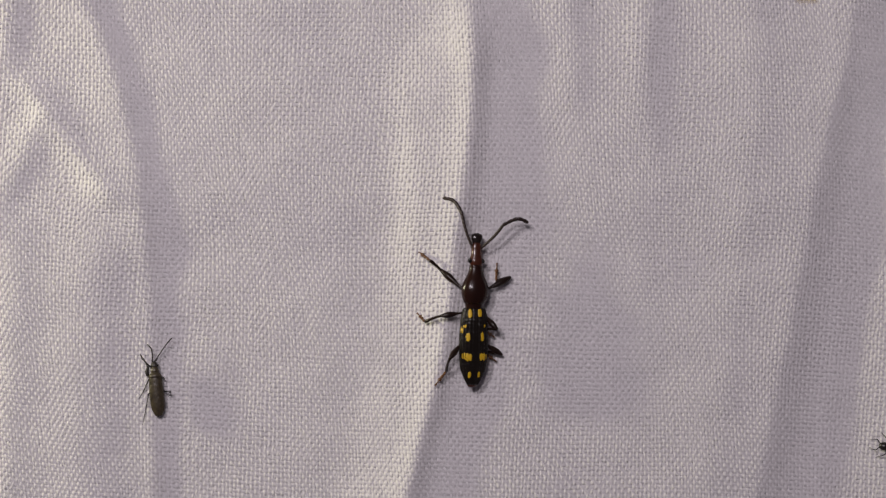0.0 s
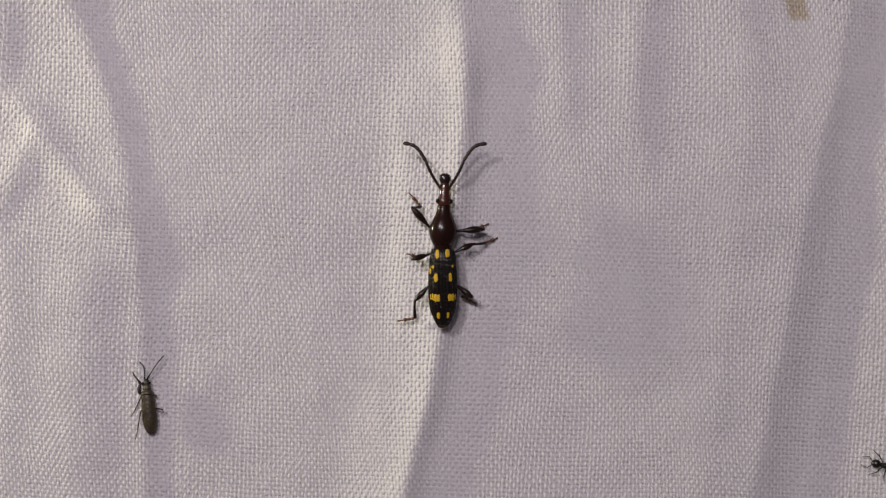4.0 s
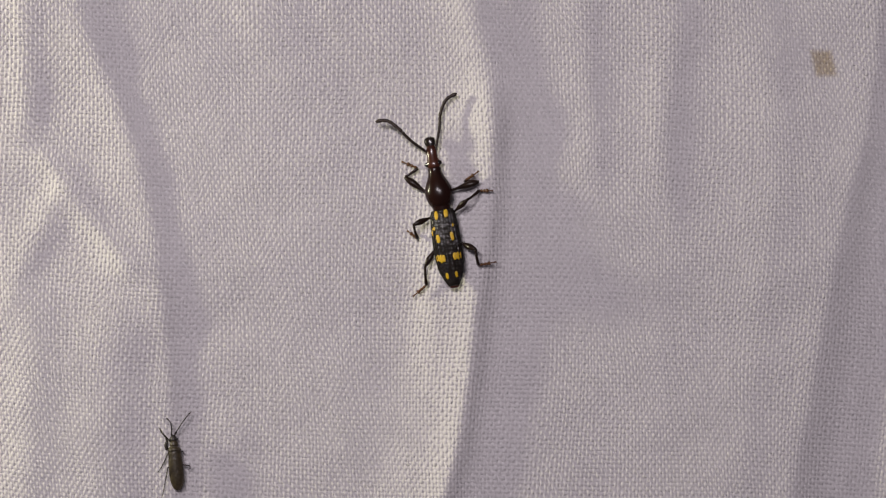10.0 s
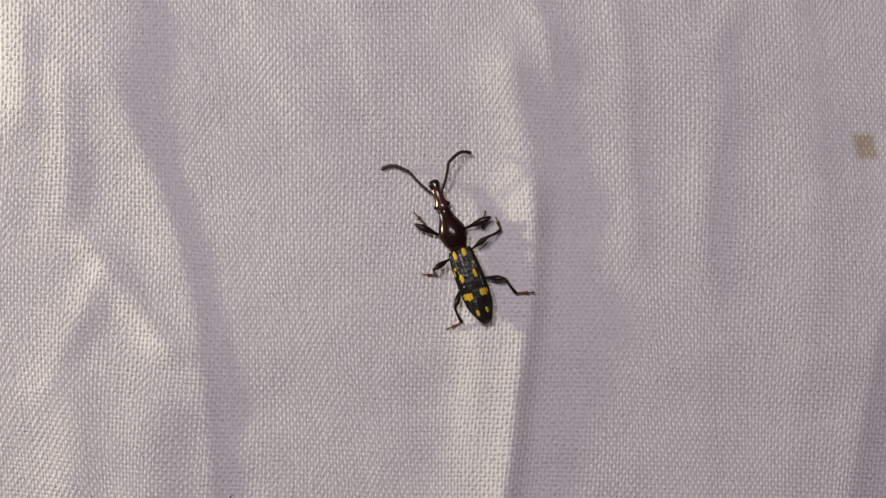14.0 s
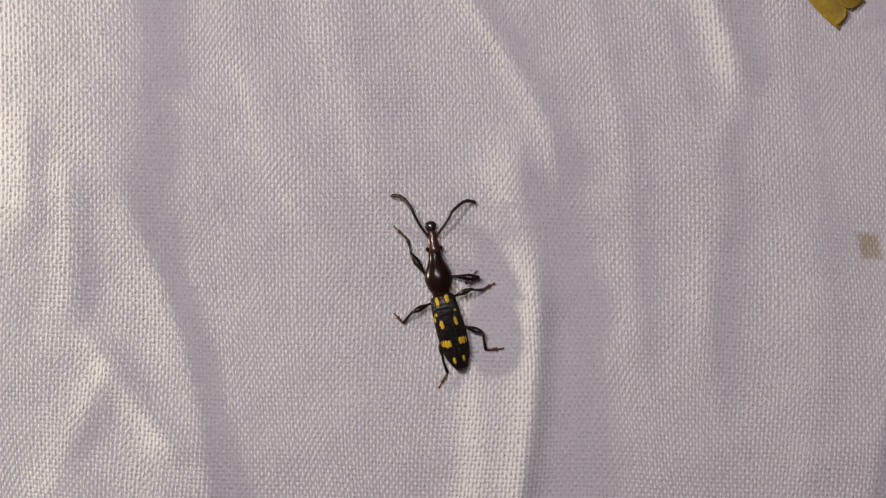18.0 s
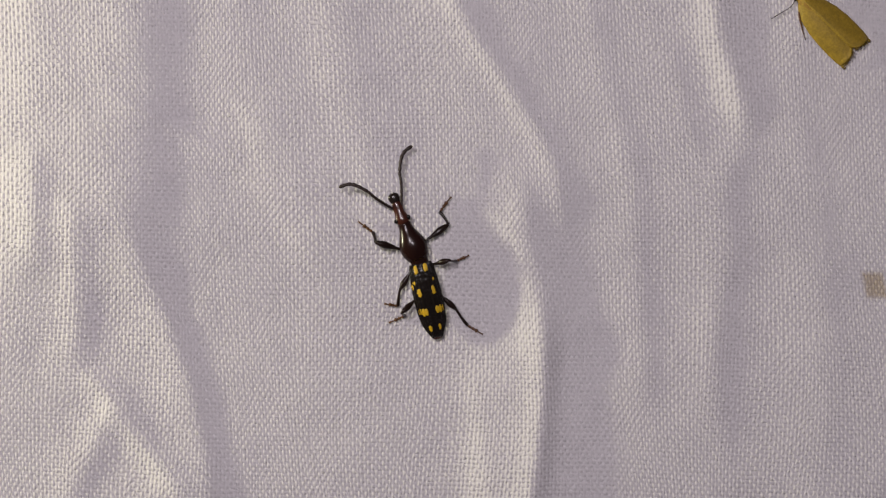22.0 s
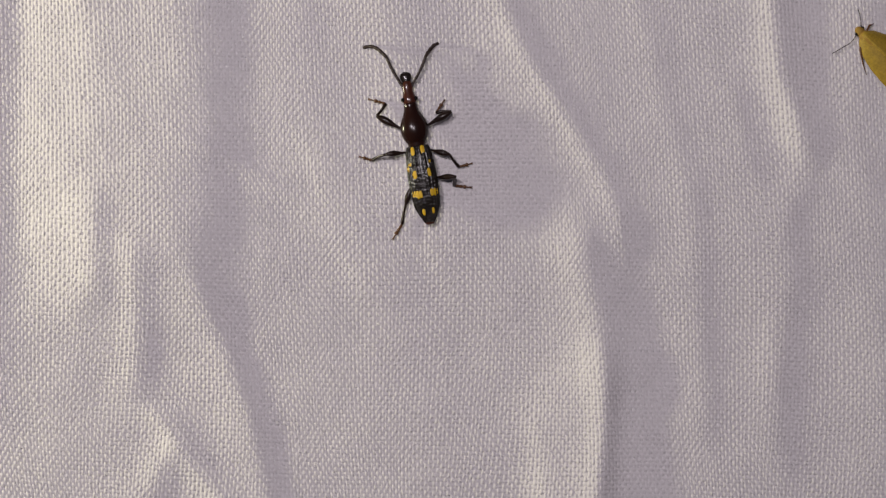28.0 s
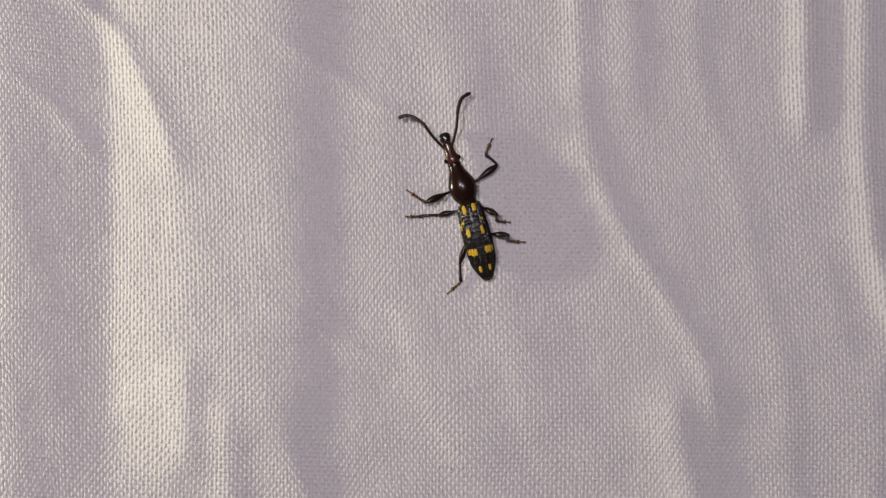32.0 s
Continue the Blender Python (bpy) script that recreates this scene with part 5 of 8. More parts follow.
    walk(walkers["mid_l"][1], [
        (0, limb(-2.93, -0.78, 0.62, 116, -36)),
        (0.5, limb(-2.62, -1.60, 0.62, 139, -31)),
        (1, limb(-2.15, -2.11, 0.62, 156, -18)),
        (1.5, limb(-2.79, -1.23, 0.92, 146, -50)),
        (2, limb(-2.67, 0.26, -0.15, 83, -22)),
        (2.5, limb(-2.80, 0.32, 0.77, 98, -58)),
        (2.67, limb(-2.77, 0.29, 0.94, 38, -62)),
        (2.83, limb(-2.75, 0.25, 1.12, -21, -67)),
        (3, limb(-2.73, 0.22, 1.29, -81, -72)),
        (3.5, limb(-2.85, -0.38, 1.27, -89, -72)),
        (4, limb(-2.73, -0.96, 1.42, -86, -64)),
        (4.17, limb(-2.76, -0.56, 1.23, -27, -51)),
        (4.33, limb(-2.79, -0.16, 1.04, 32, -38)),
        (4.5, limb(-2.82, 0.23, 0.84, 91, -26)),
        (5, limb(-2.64, 0.59, 0.98, 67, -30)),
        (5.5, limb(-2.42, 0.10, 1.90, 57, -72)),
        (6, limb(-2.52, -0.39, 1.90, 87, -65)),
        (6.17, limb(-2.50, -0.56, 1.89, 27, -67)),
        (6.33, limb(-2.49, -0.73, 1.88, -32, -70)),
        (6.5, limb(-2.48, -0.89, 1.87, -92, -72)),
        (7, limb(-2.21, -1.79, 1.49, -137, -48)),
        (7.25, limb(-2.47, -1.05, 1.52, -197, -46)),
        (7.5, limb(-2.73, -0.30, 1.55, -256, -44)),
        (8, limb(-2.66, -0.05, 1.62, -272, -42)),
        (8.5, limb(-2.87, -0.23, 1.18, -220, -24)),
        (9, limb(-2.64, -0.77, 1.68, -202, -48)),
        (9.5, limb(-2.65, -0.80, 1.66, -183, -47)),
        (10, limb(-2.64, -0.95, 1.60, -184, -45)),
        (10.5, limb(-2.56, -1.11, 1.65, -188, -49)),
        (11, limb(-2.31, -1.74, 1.43, -190, -41)),
        (11.5, limb(-2.68, -1.50, 0.62, -220, -18)),
        (12, limb(-2.84, -0.06, 1.18, -280, -42)),
        (12.5, limb(-2.90, 0.04, 0.62, -282, -20)),
        (13, limb(-2.78, -0.54, 1.46, -259, -67)),
        (13.5, limb(-2.76, -0.43, 1.51, -195, -72)),
        (14, limb(-2.71, -0.93, 1.49, -202, -72)),
        (14.5, limb(-2.61, -1.21, 1.49, -209, -72)),
        (15, limb(-2.60, -1.35, 1.36, -202, -65)),
        (15.5, limb(-2.50, -1.76, 0.62, -210, -30)),
        (16, limb(-2.42, -1.76, 0.12, -221, 0)),
        (16.5, limb(-2.90, -0.15, 0.24, -210, -6)),
        (17, limb(-2.91, -0.13, 0.36, -279, -6)),
        (17.5, limb(-2.65, 0.27, 1.43, -264, -48)),
        (18, limb(-2.87, -0.79, 1.12, -234, -34)),
        (18.5, limb(-2.60, -1.02, 1.64, -222, -58)),
        (19, limb(-2.53, -1.54, 1.28, -205, -39)),
        (19.5, limb(-2.67, -1.51, 0.62, -216, -14)),
        (20, limb(-2.87, -0.09, 1.09, -271, -32)),
        (20.5, limb(-2.72, 0.13, 1.39, -267, -48)),
        (21, limb(-2.69, -1.06, 1.45, -226, -52)),
        (21.5, limb(-2.41, -1.55, 1.50, -191, -55)),
        (22, limb(-2.30, -1.98, 0.62, -201, -18)),
        (22.5, limb(-2.76, -0.52, 1.50, -262, -53)),
        (23, limb(-2.88, 0.12, 0.61, -281, -17)),
        (23.5, limb(-2.82, -0.62, 1.34, -280, -48)),
        (24, limb(-2.45, -1.61, 1.36, -226, -53)),
        (24.5, limb(-2.49, -1.78, 0.61, -205, -23)),
        (24.75, limb(-2.69, -0.99, 0.41, -244, -14)),
        (25, limb(-2.90, -0.20, 0.22, -284, -6)),
        (25.5, limb(-2.88, -0.38, 1.19, -267, -43)),
        (26, limb(-2.83, -1.14, 0.81, -254, -30)),
        (26.5, limb(-2.42, -1.79, 0.21, -225, -10)),
        (27, limb(-2.26, -2.01, 0.73, -268, -26)),
        (27.5, limb(-2.79, 0.27, 0.27, -277, -8)),
        (28, limb(-2.89, -0.33, 1.13, -259, -40)),
        (28.5, limb(-2.78, -1.28, 0.76, -231, -26)),
        (29, limb(-2.44, -1.78, 0.25, -221, 0)),
        (29.5, limb(-2.90, -0.15, 0.28, -210, -10)),
        (30, limb(-2.89, -0.13, 0.24, -279, -9)),
        (30.5, limb(-2.82, -1.14, 0.95, -254, -30)),
        (31, limb(-2.44, -1.80, 0.34, -224, -7)),
        (31.5, limb(-2.25, -1.99, 0.95, -266, -26)),
        (32, limb(-2.94, -0.37, 0.39, -280, -0)),
    ])
    walk(walkers["mid_l"][2], [
        (0, limb(-4.18, -1.37, -0.38, 39, -40)),
        (0.5, limb(-3.57, -2.71, -0.26, 62, -36)),
        (1, limb(-2.81, -3.59, 0.09, 75, -39)),
        (1.5, limb(-3.40, -2.15, -0.37, 116, -21)),
        (2, limb(-4.24, 0.44, -0.78, 78, -18)),
        (2.5, limb(-3.70, 0.20, -0.67, 76, -15)),
        (3, limb(-2.20, 0.30, -0.33, 70, -14)),
        (3.5, limb(-2.32, -0.37, -0.35, 68, -8)),
        (4, limb(-1.97, -0.91, -0.10, 72, -12)),
        (4.5, limb(-4.36, 0.22, 0.10, 76, -5)),
        (5, limb(-3.99, 1.17, 0.12, 59, 7)),
        (5.5, limb(-2.86, 0.40, 0.28, 60, 5)),
        (6, limb(-3.23, -0.35, 0.35, 35, 1)),
        (6.5, limb(-1.95, -0.91, 0.25, 73, 6)),
        (7, limb(-1.44, -2.63, 0.22, 76, 5)),
        (7.5, limb(-3.93, -0.60, 0.37, 74, -4)),
        (8, limb(-3.92, -0.01, 0.47, 78, -8)),
        (8.5, limb(-3.87, -1.42, 0.48, 25, -9)),
        (9, limb(-3.08, -1.83, 0.42, 42, -8)),
        (9.5, limb(-2.70, -1.97, 0.41, 49, -9)),
        (10, limb(-2.73, -2.16, 0.40, 44, -9)),
        (10.5, limb(-2.71, -2.23, 0.37, 59, -10)),
        (11, limb(-2.53, -3.00, 0.30, 61, -11)),
        (11.5, limb(-3.72, -2.74, 0.10, 65, -5)),
        (12, limb(-4.10, 0.16, 0.05, 80, 5)),
        (12.5, limb(-4.46, 0.38, 0.04, 54, 4)),
        (13, limb(-3.42, -0.67, -0.12, 62, 3)),
        (13.5, limb(-2.89, -0.95, -0.11, 56, 1)),
        (14, limb(-2.90, -1.43, -0.13, 63, 2)),
        (14.5, limb(-2.87, -1.68, -0.13, 66, 1)),
        (15, limb(-2.87, -2.01, -0.19, 79, 2)),
        (15.5, limb(-3.24, -3.05, -0.23, 72, 1)),
        (16, limb(-3.55, -3.04, 0.12, 75, -6)),
        (16.5, limb(-3.74, -1.62, 0.06, 18, 1)),
        (17, limb(-4.59, 0.15, 0.18, 81, 2)),
        (17.5, limb(-3.78, 0.14, 0.17, 52, 1)),
        (18, limb(-4.01, -1.63, 0.16, 28, 0)),
        (18.5, limb(-3.20, -1.69, 0.19, 69, 0)),
        (19, limb(-3.10, -2.73, 0.20, 67, 1)),
        (19.5, limb(-3.65, -2.85, 0.21, 70, 2)),
        (20, limb(-4.32, -0.06, 0.18, 101, 5)),
        (20.5, limb(-3.86, 0.07, 0.13, 74, 5)),
        (21, limb(-3.44, -1.78, 0.10, 43, 4)),
        (21.5, limb(-2.60, -2.52, 0.11, 66, 4)),
        (22, limb(-2.89, -3.49, 0.09, 66, 4)),
        (22.5, limb(-3.76, -0.66, 0.13, 85, 1)),
        (23, limb(-4.47, 0.43, 0.11, 66, 4)),
        (23.5, limb(-3.95, -0.43, 0.07, 72, 3)),
        (24, limb(-3.19, -2.33, -0.00, 88, 1)),
        (24.5, limb(-3.14, -3.21, -0.06, 96, 2)),
        (25, limb(-4.55, 0.20, 0.05, 72, 1)),
        (25.5, limb(-4.11, -0.43, 0.01, 70, 1)),
        (26, limb(-4.25, -1.56, -0.05, 44, 1)),
        (26.5, limb(-3.60, -2.98, -0.10, 69, 1)),
        (26.75, limb(-3.70, -2.53, -0.06, 112, -0)),
        (27, limb(-3.79, -2.07, -0.02, 155, -1)),
        (27.25, limb(-4.13, -0.80, 0.01, 113, -0)),
        (27.5, limb(-4.47, 0.48, 0.04, 71, 1)),
        (28, limb(-4.18, -0.59, 0.05, 64, 1)),
        (28.5, limb(-3.97, -2.26, 0.03, 54, 0)),
        (29, limb(-3.57, -3.06, 0.25, 74, -7)),
        (29.5, limb(-3.73, -1.61, -0.01, 18, -1)),
        (30, limb(-4.56, 0.14, -0.02, 81, 5)),
        (30.5, limb(-4.23, -1.55, 0.09, 45, 6)),
        (31, limb(-3.63, -3.01, 0.12, 67, 6)),
        (31.25, limb(-3.70, -2.55, 0.16, 110, 6)),
        (31.5, limb(-3.78, -2.10, 0.20, 152, 6)),
        (31.75, limb(-4.20, -1.08, 0.29, 114, 9)),
        (32, limb(-4.62, -0.07, 0.38, 75, 11)),
    ])
    walk(walkers["hind_l"][0], [
        (0, limb(-0.92, -3.06, 0.62, 138, 25)),
        (0.5, limb(-0.92, -3.06, 0.62, 130, 35)),
        (1, limb(-0.92, -3.06, 0.62, 121, 33)),
        (1.5, limb(-0.92, -3.06, 0.62, 124, 35)),
        (2, limb(-0.92, -3.06, 0.62, 130, 27)),
        (2.5, limb(-0.92, -3.06, 0.62, 133, 25)),
        (3, limb(-0.92, -3.06, 0.62, 139, 30)),
        (3.5, limb(-0.92, -3.06, 0.62, 143, 0)),
        (4, limb(-0.92, -3.06, 0.62, 137, -3)),
        (4.5, limb(-0.92, -3.06, 0.62, 116, 21)),
        (5, limb(-0.92, -3.06, 0.62, 131, 23)),
        (5.5, limb(-0.92, -3.06, 0.62, 139, 24)),
        (6, limb(-0.92, -3.06, 0.62, 143, 0)),
        (6.5, limb(-0.92, -3.06, 0.62, 137, 2)),
        (7, limb(-0.92, -3.06, 0.62, 108, 35)),
        (7.5, limb(-0.92, -3.06, 0.62, 129, 27)),
        (8, limb(-0.92, -3.06, 0.62, 130, 27)),
        (8.5, limb(-0.92, -3.06, 0.62, 132, 25)),
        (9, limb(-0.92, -3.06, 0.62, 140, 15)),
        (9.5, limb(-0.92, -3.06, 0.62, 139, -2)),
        (10, limb(-0.92, -3.06, 0.62, 140, 5)),
        (10.5, limb(-0.92, -3.06, 0.62, 119, 29)),
        (11, limb(-0.92, -3.06, 0.62, 109, 35)),
        (11.5, limb(-0.92, -3.06, 0.62, 115, 35)),
        (12, limb(-0.92, -3.06, 0.62, 124, 31)),
        (12.5, limb(-0.92, -3.06, 0.62, 118, 13)),
        (13, limb(-0.92, -3.06, 0.62, 134, 25)),
        (13.5, limb(-0.92, -3.06, 0.62, 132, 24)),
        (14, limb(-0.92, -3.06, 0.62, 143, 11)),
        (14.5, limb(-0.92, -3.06, 0.62, 148, 12)),
        (15, limb(-0.92, -3.06, 0.62, 148, 15)),
        (15.5, limb(-0.92, -3.06, 0.62, 150, 10)),
        (16, limb(-0.92, -3.06, 0.62, 113, 24)),
        (16.5, limb(-0.92, -3.06, 0.62, 122, 16)),
        (17, limb(-0.92, -3.06, 0.62, 141, 1)),
        (17.5, limb(-0.92, -3.06, 0.62, 154, 6)),
        (18, limb(-0.92, -3.06, 0.62, 167, 0)),
        (18.5, limb(-0.92, -3.06, 0.62, 136, 14)),
        (19, limb(-0.92, -3.06, 0.62, 105, 35)),
        (19.5, limb(-0.92, -3.06, 0.62, 102, 33)),
        (20, limb(-0.92, -3.06, 0.62, 133, 28)),
        (20.5, limb(-0.92, -3.06, 0.62, 136, 24)),
        (21, limb(-0.92, -3.06, 0.62, 149, 27)),
        (21.5, limb(-0.92, -3.06, 0.62, 123, 23)),
        (22, limb(-0.92, -3.06, 0.62, 118, 33)),
        (22.5, limb(-0.92, -3.06, 0.62, 126, 22)),
        (23, limb(-0.92, -3.06, 0.62, 142, 8)),
        (23.5, limb(-0.92, -3.06, 0.62, 151, -8)),
        (24, limb(-0.92, -3.06, 0.62, 122, 30)),
        (24.5, limb(-0.92, -3.06, 0.62, 117, 26)),
        (25, limb(-0.92, -3.06, 0.62, 145, 11)),
        (25.5, limb(-0.92, -3.06, 0.62, 144, -10)),
        (26, limb(-0.92, -3.06, 0.62, 149, -10)),
        (26.5, limb(-0.92, -3.06, 0.62, 128, 27)),
        (27, limb(-0.92, -3.06, 0.62, 136, 18)),
        (27.5, limb(-0.92, -3.06, 0.62, 133, -0)),
        (28, limb(-0.92, -3.06, 0.62, 154, -9)),
        (28.5, limb(-0.92, -3.06, 0.62, 142, 17)),
        (29, limb(-0.92, -3.06, 0.62, 113, 31)),
        (29.5, limb(-0.92, -3.06, 0.62, 122, 19)),
        (30, limb(-0.92, -3.06, 0.62, 141, 3)),
        (30.5, limb(-0.92, -3.06, 0.62, 149, -5)),
        (31, limb(-0.92, -3.06, 0.62, 128, 34)),
        (31.5, limb(-0.92, -3.06, 0.62, 136, 27)),
        (32, limb(-0.92, -3.06, 0.62, 149, -5)),
    ])
    walk(walkers["hind_l"][1], [
        (0, limb(-2.27, -4.58, 1.58, 180, -47)),
        (0.5, limb(-2.34, -4.25, 1.90, 191, -69)),
        (1, limb(-2.53, -4.04, 1.85, 162, -72)),
        (1.5, limb(-2.45, -4.11, 1.90, 172, -72)),
        (2, limb(-2.46, -4.34, 1.65, 190, -52)),
        (2.5, limb(-2.40, -4.47, 1.56, 168, -45)),
        (3, limb(-2.19, -4.54, 1.74, 194, -55)),
        (3.5, limb(-2.29, -4.85, 0.62, 183, -20)),
        (4, limb(-2.46, -4.70, 0.50, 182, -25)),
        (4.25, limb(-2.63, -4.35, 0.96, 225, -44)),
        (4.5, limb(-2.81, -3.99, 1.42, 267, -62)),
        (5, limb(-2.47, -4.43, 1.51, 264, -72)),
        (5.5, limb(-2.26, -4.62, 1.54, 202, -69)),
        (6, limb(-2.29, -4.85, 0.62, 183, -24)),
        (6.5, limb(-2.46, -4.70, 0.71, 182, -25)),
        (7, limb(-2.68, -3.63, 1.90, 184, -67)),
        (7.5, limb(-2.47, -4.33, 1.64, 200, -54)),
        (8, limb(-2.47, -4.34, 1.63, 186, -55)),
        (8.5, limb(-2.44, -4.41, 1.58, 171, -50)),
        (9, limb(-2.33, -4.71, 1.22, 178, -34)),
        (9.5, limb(-2.41, -4.75, 0.53, 176, -9)),
        (10, limb(-2.37, -4.77, 0.81, 172, -19)),
        (10.5, limb(-2.65, -4.02, 1.71, 204, -53)),
        (11, limb(-2.67, -3.68, 1.90, 162, -66)),
        (11.5, limb(-2.60, -3.84, 1.90, 178, -64)),
        (12, limb(-2.53, -4.14, 1.76, 193, -61)),
        (12.5, limb(-2.86, -4.08, 1.13, 183, -31)),
        (13, limb(-2.38, -4.49, 1.56, 184, -61)),
        (13.5, limb(-2.45, -4.43, 1.55, 174, -61)),
        (14, limb(-2.24, -4.83, 1.07, 181, -38)),
        (14.5, limb(-2.09, -4.93, 1.08, 172, -40)),
        (15, limb(-2.06, -4.91, 1.21, 170, -51)),
        (15.5, limb(-2.04, -4.97, 1.01, 196, -41)),
        (15.75, limb(-2.43, -4.41, 1.28, 244, -56)),
        (16, limb(-2.81, -3.86, 1.55, 292, -72)),
        (16.5, limb(-2.74, -4.22, 1.26, 221, -49)),
        (17, limb(-2.33, -4.81, 0.68, 151, -22)),
        (17.5, limb(-1.90, -5.07, 0.87, 183, -23)),
        (18, limb(-1.41, -5.26, 0.62, 182, -12)),
        (18.5, limb(-2.44, -4.63, 1.16, 230, -34)),
        (19, limb(-2.70, -3.55, 1.90, 250, -72)),
        (19.5, limb(-2.77, -3.45, 1.84, 207, -68)),
        (20, limb(-2.39, -4.41, 1.66, 188, -55)),
        (20.5, limb(-2.34, -4.54, 1.55, 172, -48)),
        (21, limb(-1.97, -4.78, 1.64, 175, -52)),
        (21.5, limb(-2.66, -4.18, 1.51, 245, -40)),
        (22, limb(-2.59, -3.96, 1.84, 197, -72)),
        (22.5, limb(-2.60, -4.29, 1.47, 184, -51)),
        (23, limb(-2.28, -4.82, 0.95, 164, -28)),
        (23.5, limb(-1.99, -5.02, 0.32, 160, -6)),
        (24, limb(-2.57, -4.10, 1.74, 180, -72)),
        (24.5, limb(-2.72, -3.97, 1.62, 230, -71)),
        (25, limb(-2.18, -4.87, 1.06, 168, -45)),
        (25.5, limb(-2.23, -4.85, 0.23, 167, -14)),
        (26, limb(-2.05, -4.97, 0.21, 155, 0)),
        (26.25, limb(-2.28, -4.63, 0.92, 228, -35)),
        (26.5, limb(-2.50, -4.30, 1.63, 301, -71)),
        (27, limb(-2.42, -4.60, 1.30, 225, -55)),
        (27.5, limb(-2.55, -4.61, 0.60, 166, -24)),
        (28, limb(-1.90, -5.06, 0.26, 160, -9)),
        (28.5, limb(-2.26, -4.74, 1.29, 188, -43)),
        (28.75, limb(-2.48, -4.28, 1.54, 239, -57)),
        (29, limb(-2.69, -3.81, 1.79, 291, -72)),
        (29.5, limb(-2.71, -4.20, 1.37, 217, -49)),
        (30, limb(-2.33, -4.81, 0.72, 151, -22)),
        (30.5, limb(-2.06, -4.99, 0.43, 155, 0)),
        (30.75, limb(-2.23, -4.60, 1.16, 226, -36)),
        (31, limb(-2.39, -4.21, 1.88, 298, -72)),
        (31.25, limb(-2.35, -4.35, 1.77, 251, -63)),
        (31.5, limb(-2.32, -4.49, 1.65, 203, -55)),
        (32, limb(-2.08, -4.98, 0.42, 168, -4)),
    ])
